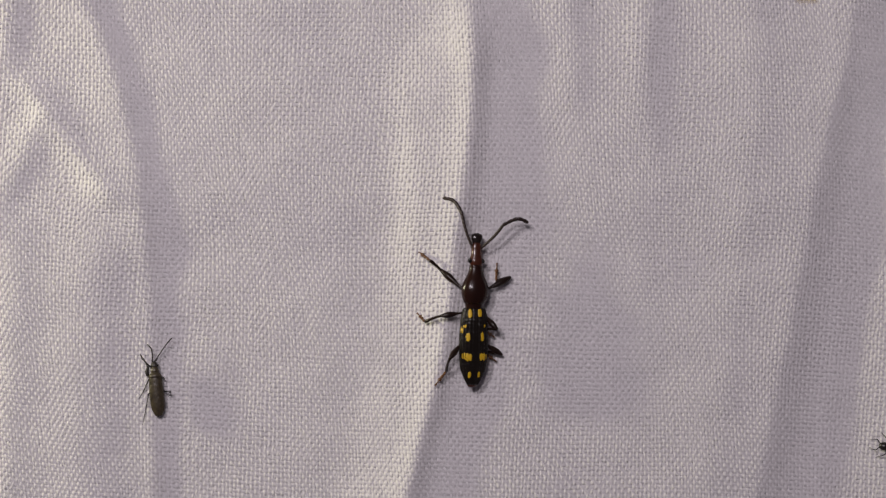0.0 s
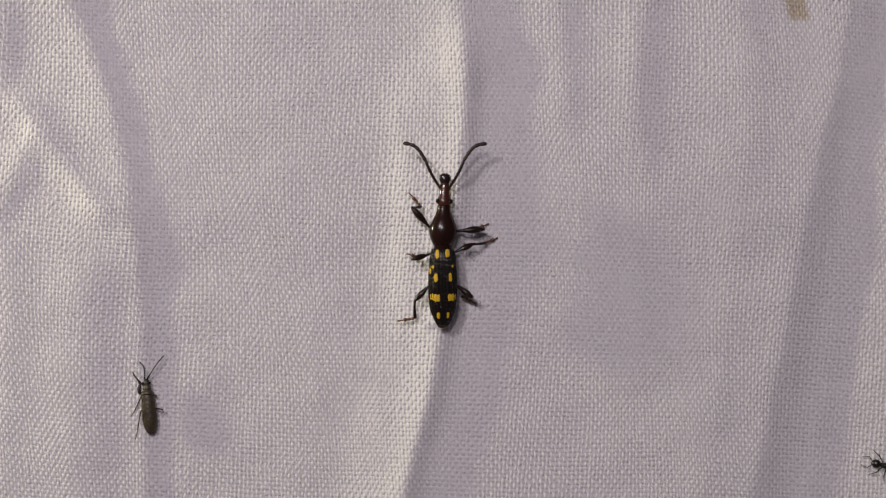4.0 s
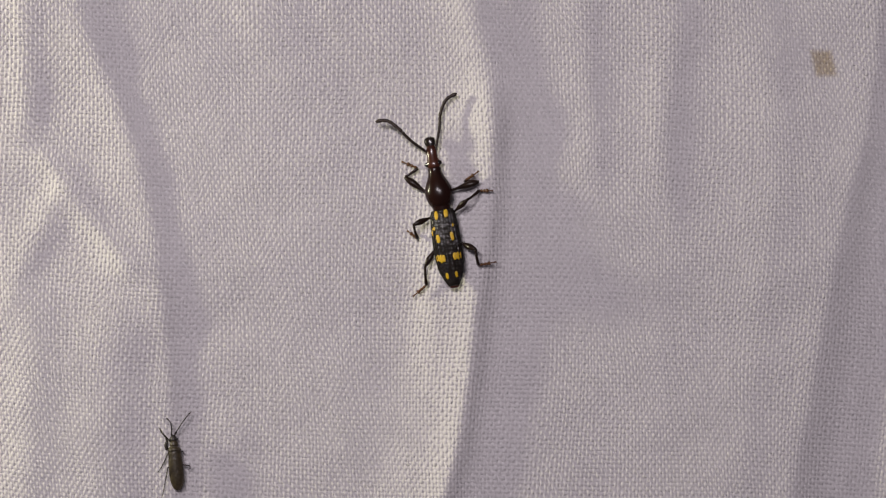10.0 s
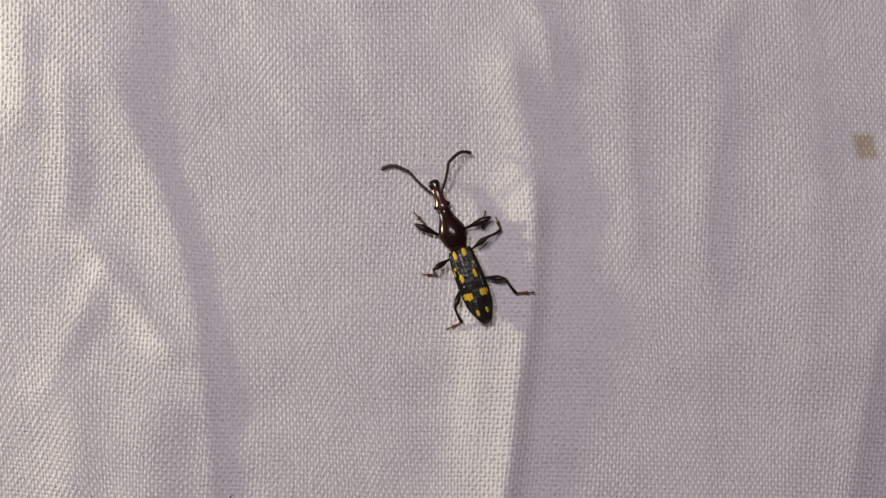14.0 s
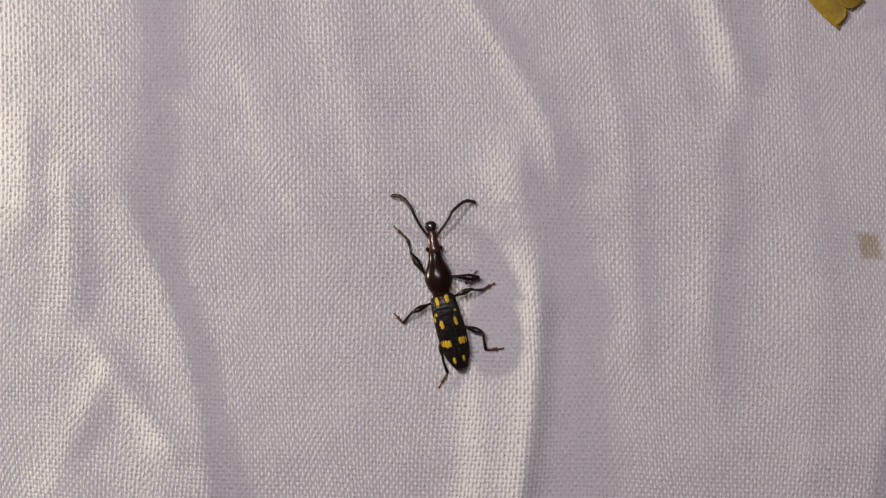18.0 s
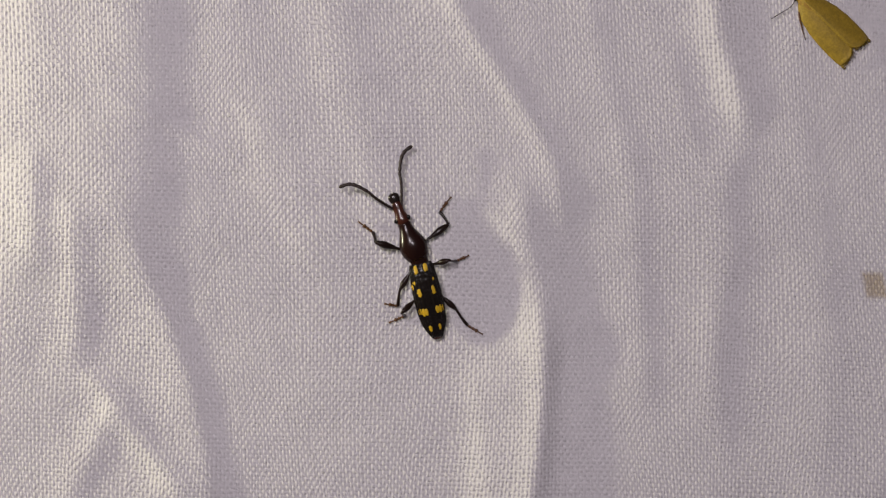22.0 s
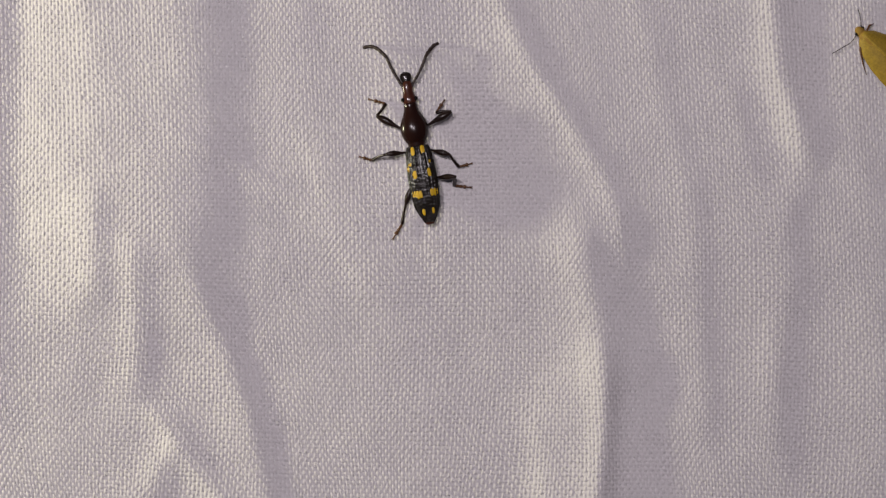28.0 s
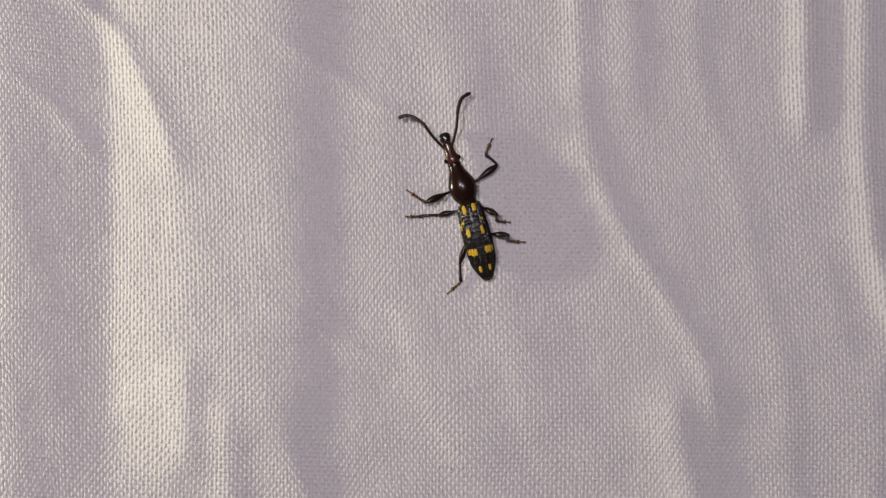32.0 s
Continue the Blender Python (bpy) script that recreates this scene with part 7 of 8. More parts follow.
    walk(walkers["mid_r"][0], [
        (0, limb(0.87, -0.46, 0.62, -142, 30)),
        (0.25, limb(0.87, -0.46, 0.62, -100, 30)),
        (0.5, limb(0.87, -0.46, 0.62, -57, 31)),
        (1, limb(0.87, -0.46, 0.62, -64, 16)),
        (1.5, limb(0.87, -0.46, 0.62, -80, 17)),
        (2, limb(0.87, -0.46, 0.62, -99, 19)),
        (2.5, limb(0.87, -0.46, 0.62, -123, 22)),
        (3, limb(0.87, -0.46, 0.62, -128, 8)),
        (3.5, limb(0.87, -0.46, 0.62, -125, -1)),
        (4, limb(0.87, -0.46, 0.62, -67, -8)),
        (4.5, limb(0.87, -0.46, 0.62, -89, 14)),
        (5, limb(0.87, -0.46, 0.62, -106, 22)),
        (5.5, limb(0.87, -0.46, 0.62, -128, 8)),
        (6, limb(0.87, -0.46, 0.62, -125, 0)),
        (6.5, limb(0.87, -0.46, 0.62, -67, 24)),
        (7, limb(0.87, -0.46, 0.62, -83, 25)),
        (7.5, limb(0.87, -0.46, 0.62, -99, 38)),
        (8, limb(0.87, -0.46, 0.62, -112, 22)),
        (8.5, limb(0.87, -0.46, 0.62, -126, 31)),
        (9, limb(0.87, -0.46, 0.62, -121, 2)),
        (9.5, limb(0.87, -0.46, 0.62, -61, 21)),
        (10, limb(0.87, -0.46, 0.62, -62, 28)),
        (10.5, limb(0.87, -0.46, 0.62, -76, 30)),
        (11, limb(0.87, -0.46, 0.62, -87, 29)),
        (11.5, limb(0.87, -0.46, 0.62, -94, 37)),
        (12, limb(0.87, -0.46, 0.62, -117, 23)),
        (12.5, limb(0.87, -0.46, 0.62, -124, 28)),
        (13, limb(0.87, -0.46, 0.62, -107, -4)),
        (13.5, limb(0.87, -0.46, 0.62, -71, 29)),
        (14, limb(0.87, -0.46, 0.62, -75, 15)),
        (14.5, limb(0.87, -0.46, 0.62, -84, 29)),
        (15, limb(0.87, -0.46, 0.62, -94, 29)),
        (15.5, limb(0.87, -0.46, 0.62, -102, 29)),
        (16, limb(0.87, -0.46, 0.62, -84, 32)),
        (16.5, limb(0.87, -0.46, 0.62, -100, 31)),
        (17, limb(0.87, -0.46, 0.62, -135, 0)),
        (17.5, limb(0.87, -0.46, 0.62, -79, 12)),
        (18, limb(0.87, -0.46, 0.62, -82, 26)),
        (18.5, limb(0.87, -0.46, 0.62, -81, 20)),
        (19, limb(0.87, -0.46, 0.62, -89, 27)),
        (19.5, limb(0.87, -0.46, 0.62, -103, 27)),
        (20, limb(0.87, -0.46, 0.62, -123, 12)),
        (20.5, limb(0.87, -0.46, 0.62, -107, 12)),
        (21, limb(0.87, -0.46, 0.62, -55, 0)),
        (21.5, limb(0.87, -0.46, 0.62, -75, 23)),
        (22, limb(0.87, -0.46, 0.62, -85, 31)),
        (22.5, limb(0.87, -0.46, 0.62, -107, 10)),
        (23, limb(0.87, -0.46, 0.62, -129, 0)),
        (23.5, limb(0.87, -0.46, 0.62, -66, -8)),
        (24, limb(0.87, -0.46, 0.62, -66, 14)),
        (24.5, limb(0.87, -0.46, 0.62, -81, 32)),
        (25, limb(0.87, -0.46, 0.62, -122, 9)),
        (25.5, limb(0.87, -0.46, 0.62, -85, 5)),
        (26, limb(0.87, -0.46, 0.62, -68, 8)),
        (26.5, limb(0.87, -0.46, 0.62, -67, 30)),
        (27, limb(0.87, -0.46, 0.62, -111, 29)),
        (27.5, limb(0.87, -0.46, 0.62, -119, 23)),
        (28, limb(0.87, -0.46, 0.62, -114, 12)),
        (28.5, limb(0.87, -0.46, 0.62, -62, 27)),
        (29, limb(0.87, -0.46, 0.62, -84, 31)),
        (29.5, limb(0.87, -0.46, 0.62, -100, 27)),
        (30, limb(0.87, -0.46, 0.62, -135, 0)),
        (30.5, limb(0.87, -0.46, 0.62, -68, 7)),
        (31, limb(0.87, -0.46, 0.62, -67, 30)),
        (31.5, limb(0.87, -0.46, 0.62, -111, 32)),
        (32, limb(0.87, -0.46, 0.62, -129, 32)),
    ])
    walk(walkers["mid_r"][1], [
        (0, limb(1.98, -1.89, 1.66, 98, -59)),
        (0.17, limb(2.11, -1.09, 1.67, 153, -63)),
        (0.33, limb(2.24, -0.29, 1.68, 209, -68)),
        (0.5, limb(2.38, 0.51, 1.69, 265, -72)),
        (0.67, limb(2.48, 0.48, 1.53, 322, -60)),
        (0.83, limb(2.57, 0.44, 1.37, 379, -47)),
        (1, limb(2.67, 0.41, 1.21, 436, -35)),
        (1.5, limb(2.83, -0.11, 1.24, 444, -34)),
        (2, limb(2.82, -0.75, 1.29, 463, -39)),
        (2.5, limb(2.48, -1.52, 1.42, 459, -62)),
        (2.75, limb(2.49, -1.62, 1.16, 505, -57)),
        (3, limb(2.51, -1.72, 0.90, 552, -53)),
        (3.5, limb(2.58, -1.66, 0.57, 585, -46)),
        (4, limb(2.78, 0.34, 0.33, 634, -44)),
        (4.5, limb(2.89, -0.42, 1.13, 609, -72)),
        (4.75, limb(2.81, -0.70, 1.27, 560, -70)),
        (5, limb(2.72, -0.99, 1.42, 511, -68)),
        (5.5, limb(2.51, -1.72, 0.90, 552, -33)),
        (6, limb(2.58, -1.66, 0.62, 585, -28)),
        (6.5, limb(2.63, 0.28, 1.46, 637, -44)),
        (7, limb(2.75, -0.22, 1.50, 605, -37)),
        (7.5, limb(2.50, -0.71, 1.90, 546, -55)),
        (8, limb(2.66, -1.17, 1.42, 510, -32)),
        (8.5, limb(2.31, -1.52, 1.69, 559, -43)),
        (9, limb(2.66, -1.54, 0.68, 576, -7)),
        (9.5, limb(2.58, 0.47, 1.36, 644, -28)),
        (10, limb(2.50, 0.41, 1.59, 665, -42)),
        (10.5, limb(2.62, -0.02, 1.66, 645, -45)),
        (11, limb(2.68, -0.36, 1.64, 600, -44)),
        (11.5, limb(2.53, -0.59, 1.88, 592, -56)),
        (12, limb(2.59, -1.32, 1.44, 574, -39)),
        (12.5, limb(2.40, -1.48, 1.61, 571, -44)),
        (13, limb(2.86, -1.07, 0.46, 580, 0)),
        (13.25, limb(2.73, -0.47, 1.04, 608, -34)),
        (13.5, limb(2.60, 0.12, 1.63, 636, -67)),
        (14, limb(2.81, 0.06, 1.18, 639, -42)),
        (14.25, limb(2.75, -0.11, 1.41, 594, -57)),
        (14.5, limb(2.68, -0.28, 1.64, 549, -72)),
        (15, limb(2.69, -0.57, 1.63, 515, -72)),
        (15.5, limb(2.65, -0.85, 1.63, 485, -72)),
        (16, limb(2.62, -0.28, 1.74, 553, -72)),
        (16.5, limb(2.63, -0.76, 1.70, 544, -68)),
        (17, limb(2.35, -1.93, 0.62, 552, -13)),
        (17.5, limb(2.87, -0.08, 1.06, 629, -33)),
        (18, limb(2.73, -0.21, 1.54, 608, -54)),
        (18.5, limb(2.81, -0.17, 1.32, 610, -44)),
        (19, limb(2.72, -0.42, 1.57, 579, -60)),
        (19.5, limb(2.68, -0.87, 1.57, 540, -60)),
        (20, limb(2.59, -1.57, 1.05, 554, -33)),
        (20.5, limb(2.82, -1.06, 1.05, 591, -33)),
        (21, limb(2.58, 0.74, 0.62, 663, -20)),
        (21.5, limb(2.72, 0.05, 1.45, 615, -53)),
        (22, limb(2.65, -0.32, 1.70, 594, -67)),
        (22.5, limb(2.83, -1.06, 0.98, 579, -29)),
        (23, limb(2.49, -1.77, 0.62, 581, -13)),
        (23.5, limb(2.76, 0.38, 0.33, 650, -11)),
        (24, limb(2.72, 0.36, 1.11, 621, -38)),
        (24.5, limb(2.62, -0.19, 1.73, 571, -72)),
        (25, limb(2.62, -1.55, 0.94, 556, -32)),
        (25.5, limb(2.94, -0.28, 0.81, 564, -29)),
        (25.75, limb(2.86, 0.01, 0.87, 606, -32)),
        (26, limb(2.79, 0.30, 0.92, 648, -34)),
        (26.5, limb(2.52, 0.26, 1.67, 609, -72)),
        (26.75, limb(2.55, -0.43, 1.65, 566, -71)),
        (27, limb(2.57, -1.12, 1.63, 522, -71)),
        (27.5, limb(2.55, -1.41, 1.43, 533, -54)),
        (28, limb(2.73, -1.30, 1.07, 570, -37)),
        (28.5, limb(2.51, 0.42, 1.56, 638, -68)),
        (28.75, limb(2.58, 0.07, 1.62, 592, -70)),
        (29, limb(2.66, -0.28, 1.68, 547, -72)),
        (29.5, limb(2.70, -0.77, 1.57, 538, -68)),
        (30, limb(2.35, -1.93, 0.62, 552, -22)),
        (30.25, limb(2.57, -0.81, 0.75, 600, -28)),
        (30.5, limb(2.79, 0.30, 0.88, 648, -34)),
        (31, limb(2.52, 0.26, 1.67, 609, -72)),
        (31.5, limb(2.52, -1.10, 1.73, 528, -71)),
        (32, limb(2.24, -1.59, 1.72, 524, -67)),
    ])
    walk(walkers["mid_r"][2], [
        (0, limb(1.12, -2.01, 0.19, -124, -1)),
        (0.5, limb(2.91, 0.46, 0.07, -52, -4)),
        (1, limb(1.32, 0.76, 0.23, -119, -16)),
        (1.5, limb(1.43, 0.05, 0.29, -99, -23)),
        (2, limb(1.53, -1.06, 0.23, -83, -24)),
        (2.5, limb(1.68, -1.66, -0.09, -98, -15)),
        (3, limb(2.72, -2.72, -0.46, -90, -15)),
        (3.5, limb(3.41, -2.51, -0.65, -146, -15)),
        (4, limb(4.00, 0.44, -0.85, -70, -21)),
        (4.5, limb(3.39, -0.61, -0.49, -22, -11)),
        (5, limb(2.41, -1.55, -0.16, -83, -25)),
        (5.5, limb(2.80, -3.12, -0.03, -71, -27)),
        (6, limb(3.63, -2.73, -0.18, -150, -23)),
        (6.5, limb(3.85, 0.43, 0.28, -73, -25)),
        (7, limb(3.98, -0.80, 0.47, -15, -21)),
        (7.5, limb(2.61, -1.69, 0.51, -64, -19)),
        (8, limb(1.93, -2.42, 0.51, -63, -19)),
        (8.5, limb(2.71, -2.70, 0.53, -68, -20)),
        (9, limb(3.64, -2.91, 0.48, -60, -22)),
        (9.5, limb(4.04, 0.83, 0.56, -68, -18)),
        (10, limb(3.55, 1.13, 0.46, -101, 3)),
        (10.5, limb(3.79, 0.29, 0.46, -112, 5)),
        (11, limb(3.75, -0.96, 0.45, -63, 7)),
        (11.5, limb(3.29, -1.17, 0.47, -92, 7)),
        (12, limb(3.33, -2.42, 0.37, -86, 10)),
        (12.5, limb(3.03, -2.52, 0.41, -97, 8)),
        (13, limb(3.95, -2.38, 0.46, -49, 11)),
        (13.5, limb(3.26, 0.20, 0.05, -77, 10)),
        (13.75, limb(3.66, 0.22, 0.04, -39, 7)),
        (14, limb(4.07, 0.25, 0.04, -0, 4)),
        (14.5, limb(2.76, -0.81, 0.02, -51, 4)),
        (15, limb(2.47, -1.06, 0.01, -65, 5)),
        (15.5, limb(2.22, -1.16, 0.01, -79, 6)),
        (16, limb(2.74, -0.80, 0.12, -68, 3)),
        (16.5, limb(2.68, -1.40, 0.12, -91, 5)),
        (17, limb(2.68, -3.56, 0.24, -62, 5)),
        (17.5, limb(4.31, -0.11, 0.14, -63, 2)),
        (18, limb(3.66, -0.58, 0.16, -77, 2)),
        (18.5, limb(3.97, -0.60, 0.14, -86, 2)),
        (19, limb(3.26, -1.08, 0.10, -85, -0)),
        (19.5, limb(2.68, -1.74, 0.10, -81, 0)),
        (20, limb(2.92, -2.95, 0.11, -68, -0)),
        (20.5, limb(3.94, -1.95, 0.12, -134, 1)),
        (21, limb(3.93, 1.61, 0.04, -75, -3)),
        (21.5, limb(3.71, -0.22, 0.09, -74, -5)),
        (22, limb(3.18, -0.70, 0.12, -80, -4)),
        (22.5, limb(3.77, -2.23, 0.16, -63, -4)),
        (23, limb(3.58, -3.03, 0.22, -100, -2)),
        (23.5, limb(4.33, 0.94, -0.01, -74, -5)),
        (24, limb(4.04, 0.14, 0.05, 1, -6)),
        (24.5, limb(2.89, -0.65, 0.11, -56, -7)),
        (25, limb(3.01, -2.94, 0.03, -60, -4)),
        (25.5, limb(3.55, -1.63, -0.02, -49, -5)),
        (26, limb(4.13, 0.74, -0.04, -67, -7)),
        (26.5, limb(3.02, 0.07, 0.05, -5, -4)),
        (27, limb(2.40, -1.66, 0.02, -78, -4)),
        (27.5, limb(2.43, -2.39, 0.04, -74, -4)),
        (28, limb(3.42, -2.48, 0.05, -84, -8)),
        (28.5, limb(3.14, 0.50, -0.02, -68, -3)),
        (29, limb(2.72, -0.81, 0.06, -68, -7)),
        (29.5, limb(2.68, -1.41, -0.01, -91, -5)),
        (30, limb(2.66, -3.48, -0.02, -65, -5)),
        (30.5, limb(4.13, 0.74, -0.09, -67, -6)),
        (31, limb(3.02, 0.07, 0.05, -5, -5)),
        (31.5, limb(2.40, -1.66, 0.12, -78, -9)),
        (32, limb(2.05, -2.23, 0.15, -109, -9)),
    ])
    walk(walkers["hind_r"][0], [
        (0, limb(0.92, -3.06, 0.62, -123, -5)),
        (0.5, limb(0.92, -3.06, 0.62, -150, 12)),
        (1, limb(0.92, -3.06, 0.62, -153, 19)),
        (1.5, limb(0.92, -3.06, 0.62, -157, 17)),
        (2, limb(0.92, -3.06, 0.62, -140, 13)),
        (2.5, limb(0.92, -3.06, 0.62, -111, 12)),
        (3, limb(0.92, -3.06, 0.62, -105, 16)),
        (3.5, limb(0.92, -3.06, 0.62, -121, 15)),
        (4, limb(0.92, -3.06, 0.62, -127, 15)),
        (4.5, limb(0.92, -3.06, 0.62, -135, 10)),
        (5, limb(0.92, -3.06, 0.62, -127, 9)),
        (5.5, limb(0.92, -3.06, 0.62, -105, 24)),
        (6, limb(0.92, -3.06, 0.62, -121, 33)),
        (6.5, limb(0.92, -3.06, 0.62, -127, 23)),
        (7, limb(0.92, -3.06, 0.62, -133, 10)),
        (7.5, limb(0.92, -3.06, 0.62, -134, 4)),
        (8, limb(0.92, -3.06, 0.62, -125, 25)),
        (8.5, limb(0.92, -3.06, 0.62, -103, 35)),
        (9, limb(0.92, -3.06, 0.62, -114, 30)),
        (9.5, limb(0.92, -3.06, 0.62, -112, 35)),
        (10, limb(0.92, -3.06, 0.62, -122, 30)),
        (10.5, limb(0.92, -3.06, 0.62, -127, 32)),
        (11, limb(0.92, -3.06, 0.62, -138, 16)),
        (11.5, limb(0.92, -3.06, 0.62, -128, 26)),
        (12, limb(0.92, -3.06, 0.62, -99, 35)),
        (12.5, limb(0.92, -3.06, 0.62, -103, 35)),
        (13, limb(0.92, -3.06, 0.62, -116, 3)),
        (13.5, limb(0.92, -3.06, 0.62, -118, 9)),
        (14, limb(0.92, -3.06, 0.62, -115, 9)),
        (14.5, limb(0.92, -3.06, 0.62, -115, 0)),
        (15, limb(0.92, -3.06, 0.62, -126, 0)),
        (15.5, limb(0.92, -3.06, 0.62, -133, 0)),
        (16, limb(0.92, -3.06, 0.62, -134, 4)),
        (16.5, limb(0.92, -3.06, 0.62, -115, 21)),
        (17, limb(0.92, -3.06, 0.62, -101, 35)),
        (17.5, limb(0.92, -3.06, 0.62, -116, 13)),
        (18, limb(0.92, -3.06, 0.62, -124, 13)),
        (18.5, limb(0.92, -3.06, 0.62, -123, 12)),
        (19, limb(0.92, -3.06, 0.62, -130, 9)),
        (19.5, limb(0.92, -3.06, 0.62, -136, 0)),
        (20, limb(0.92, -3.06, 0.62, -103, 23)),
        (20.5, limb(0.92, -3.06, 0.62, -105, 31)),
        (21, limb(0.92, -3.06, 0.62, -127, 28)),
        (21.5, limb(0.92, -3.06, 0.62, -133, 0)),
        (22, limb(0.92, -3.06, 0.62, -146, -5)),
        (22.5, limb(0.92, -3.06, 0.62, -106, 15)),
        (23, limb(0.92, -3.06, 0.62, -97, 35)),
        (23.5, limb(0.92, -3.06, 0.62, -116, 28)),
        (24, limb(0.92, -3.06, 0.62, -129, 7)),
        (24.5, limb(0.92, -3.06, 0.62, -131, 8)),
        (25, limb(0.92, -3.06, 0.62, -107, 24)),
        (25.5, limb(0.92, -3.06, 0.62, -94, 29)),
        (26, limb(0.92, -3.06, 0.62, -127, 14)),
        (26.5, limb(0.92, -3.06, 0.62, -141, 0)),
        (27, limb(0.92, -3.06, 0.62, -146, -4)),
        (27.5, limb(0.92, -3.06, 0.62, -108, 16)),
        (28, limb(0.92, -3.06, 0.62, -98, 29)),
        (28.5, limb(0.92, -3.06, 0.62, -122, 19)),
        (29, limb(0.92, -3.06, 0.62, -134, 1)),
        (29.5, limb(0.92, -3.06, 0.62, -115, 18)),
        (30, limb(0.92, -3.06, 0.62, -101, 29)),
        (30.5, limb(0.92, -3.06, 0.62, -127, 14)),
        (31, limb(0.92, -3.06, 0.62, -141, 0)),
        (31.5, limb(0.92, -3.06, 0.62, -146, 0)),
        (32, limb(0.92, -3.06, 0.62, -107, 30)),
    ])
    walk(walkers["hind_r"][1], [
        (0, limb(2.80, -4.28, 0.44, 80, 0)),
        (0.5, limb(2.01, -4.97, 1.09, 105, -28)),
        (1, limb(1.89, -4.95, 1.36, 146, -47)),
        (1.5, limb(1.75, -5.05, 1.28, 159, -47)),
        (2, limb(2.34, -4.74, 1.12, 148, -44)),
        (2.5, limb(2.97, -3.85, 1.10, 128, -43)),
        (3, limb(3.00, -3.63, 1.25, 132, -72)),
        (3.5, limb(2.78, -4.19, 1.21, 79, -44)),
        (4, limb(2.64, -4.38, 1.22, 91, -61)),
        (4.5, limb(2.50, -4.62, 1.01, 161, -58)),
        (5, limb(2.69, -4.41, 0.96, 169, -57)),
        (5.5, limb(2.90, -3.61, 1.53, 143, -72)),
        (6, limb(2.54, -4.04, 1.84, 85, -55)),
        (6.5, limb(2.56, -4.32, 1.51, 96, -38)),
        (7, limb(2.55, -4.56, 1.03, 161, -19)),
        (7.5, limb(2.53, -4.63, 0.78, 181, -13)),
        (8, limb(2.60, -4.23, 1.56, 192, -42)),
        (8.25, limb(2.66, -3.86, 1.73, 147, -47)),
        (8.5, limb(2.72, -3.48, 1.90, 101, -51)),
        (9, limb(2.70, -3.85, 1.75, 150, -41)),
        (9.5, limb(2.64, -3.76, 1.90, 181, -47)),
        (10, limb(2.57, -4.10, 1.74, 174, -40)),
        (10.5, limb(2.44, -4.21, 1.82, 180, -41)),
        (11, limb(2.38, -4.66, 1.22, 195, -17)),
        (11.5, limb(2.51, -4.30, 1.61, 181, -33)),
        (12, limb(2.75, -3.34, 1.90, 179, -52)),
        (12.5, limb(2.73, -3.47, 1.90, 125, -56)),
        (13, limb(2.94, -4.04, 0.76, 176, -15)),
        (13.5, limb(2.89, -4.09, 0.97, 191, -20)),
        (14, limb(2.94, -3.99, 0.99, 194, -23)),
        (14.5, limb(2.95, -4.02, 0.62, 196, -10)),
        (15, limb(2.74, -4.39, 0.62, 207, -12)),
        (15.5, limb(2.57, -4.60, 0.62, 211, -13)),
        (16, limb(2.54, -4.61, 0.77, 203, -18)),
        (16.5, limb(2.82, -3.95, 1.43, 192, -42)),
        (17, limb(2.73, -3.43, 1.90, 118, -67)),
        (17.5, limb(2.89, -4.01, 1.14, 139, -26)),
        (18, limb(2.73, -4.30, 1.13, 173, -24)),
        (18.5, limb(2.78, -4.25, 1.08, 186, -22)),
        (19, limb(2.61, -4.50, 0.96, 203, -18)),
        (19.5, limb(2.47, -4.69, 0.62, 205, -7)),
        (20, limb(2.94, -3.51, 1.50, 172, -46)),
        (20.5, limb(2.77, -3.56, 1.79, 99, -59)),
        (21, limb(2.51, -4.26, 1.67, 174, -57)),
        (21.5, limb(2.58, -4.58, 0.62, 186, -13)),
        (22, limb(2.17, -4.92, 0.44, 202, 0)),
        (22.5, limb(3.01, -3.66, 1.20, 155, -33)),
        (23, limb(2.76, -3.30, 1.90, 106, -67)),
        (23.5, limb(2.70, -3.95, 1.68, 167, -52)),
        (24, limb(2.66, -4.46, 0.90, 203, -21)),
        (24.5, limb(2.61, -4.52, 0.92, 201, -25)),
        (25, limb(2.89, -3.66, 1.54, 160, -59)),
        (25.5, limb(2.89, -3.19, 1.71, 99, -61)),
        (26, limb(2.66, -4.38, 1.16, 180, -39)),
        (26.5, limb(2.35, -4.80, 0.62, 203, -20)),
        (27, limb(2.17, -4.92, 0.46, 193, 0)),
        (27.5, limb(2.98, -3.71, 1.24, 176, -45)),
        (28, limb(2.88, -3.33, 1.70, 166, -65)),
        (28.5, limb(2.73, -4.18, 1.36, 192, -43)),
        (29, limb(2.55, -4.62, 0.67, 203, -18)),
        (29.5, limb(2.86, -3.97, 1.32, 191, -45)),
        (30, limb(2.85, -3.45, 1.71, 112, -67)),
        (30.5, limb(2.66, -4.38, 1.16, 180, -42)),
        (31, limb(2.35, -4.80, 0.62, 203, -18)),
        (31.5, limb(2.18, -4.93, 0.62, 193, 0)),
        (32, limb(2.78, -3.63, 1.74, 154, -70)),
    ])
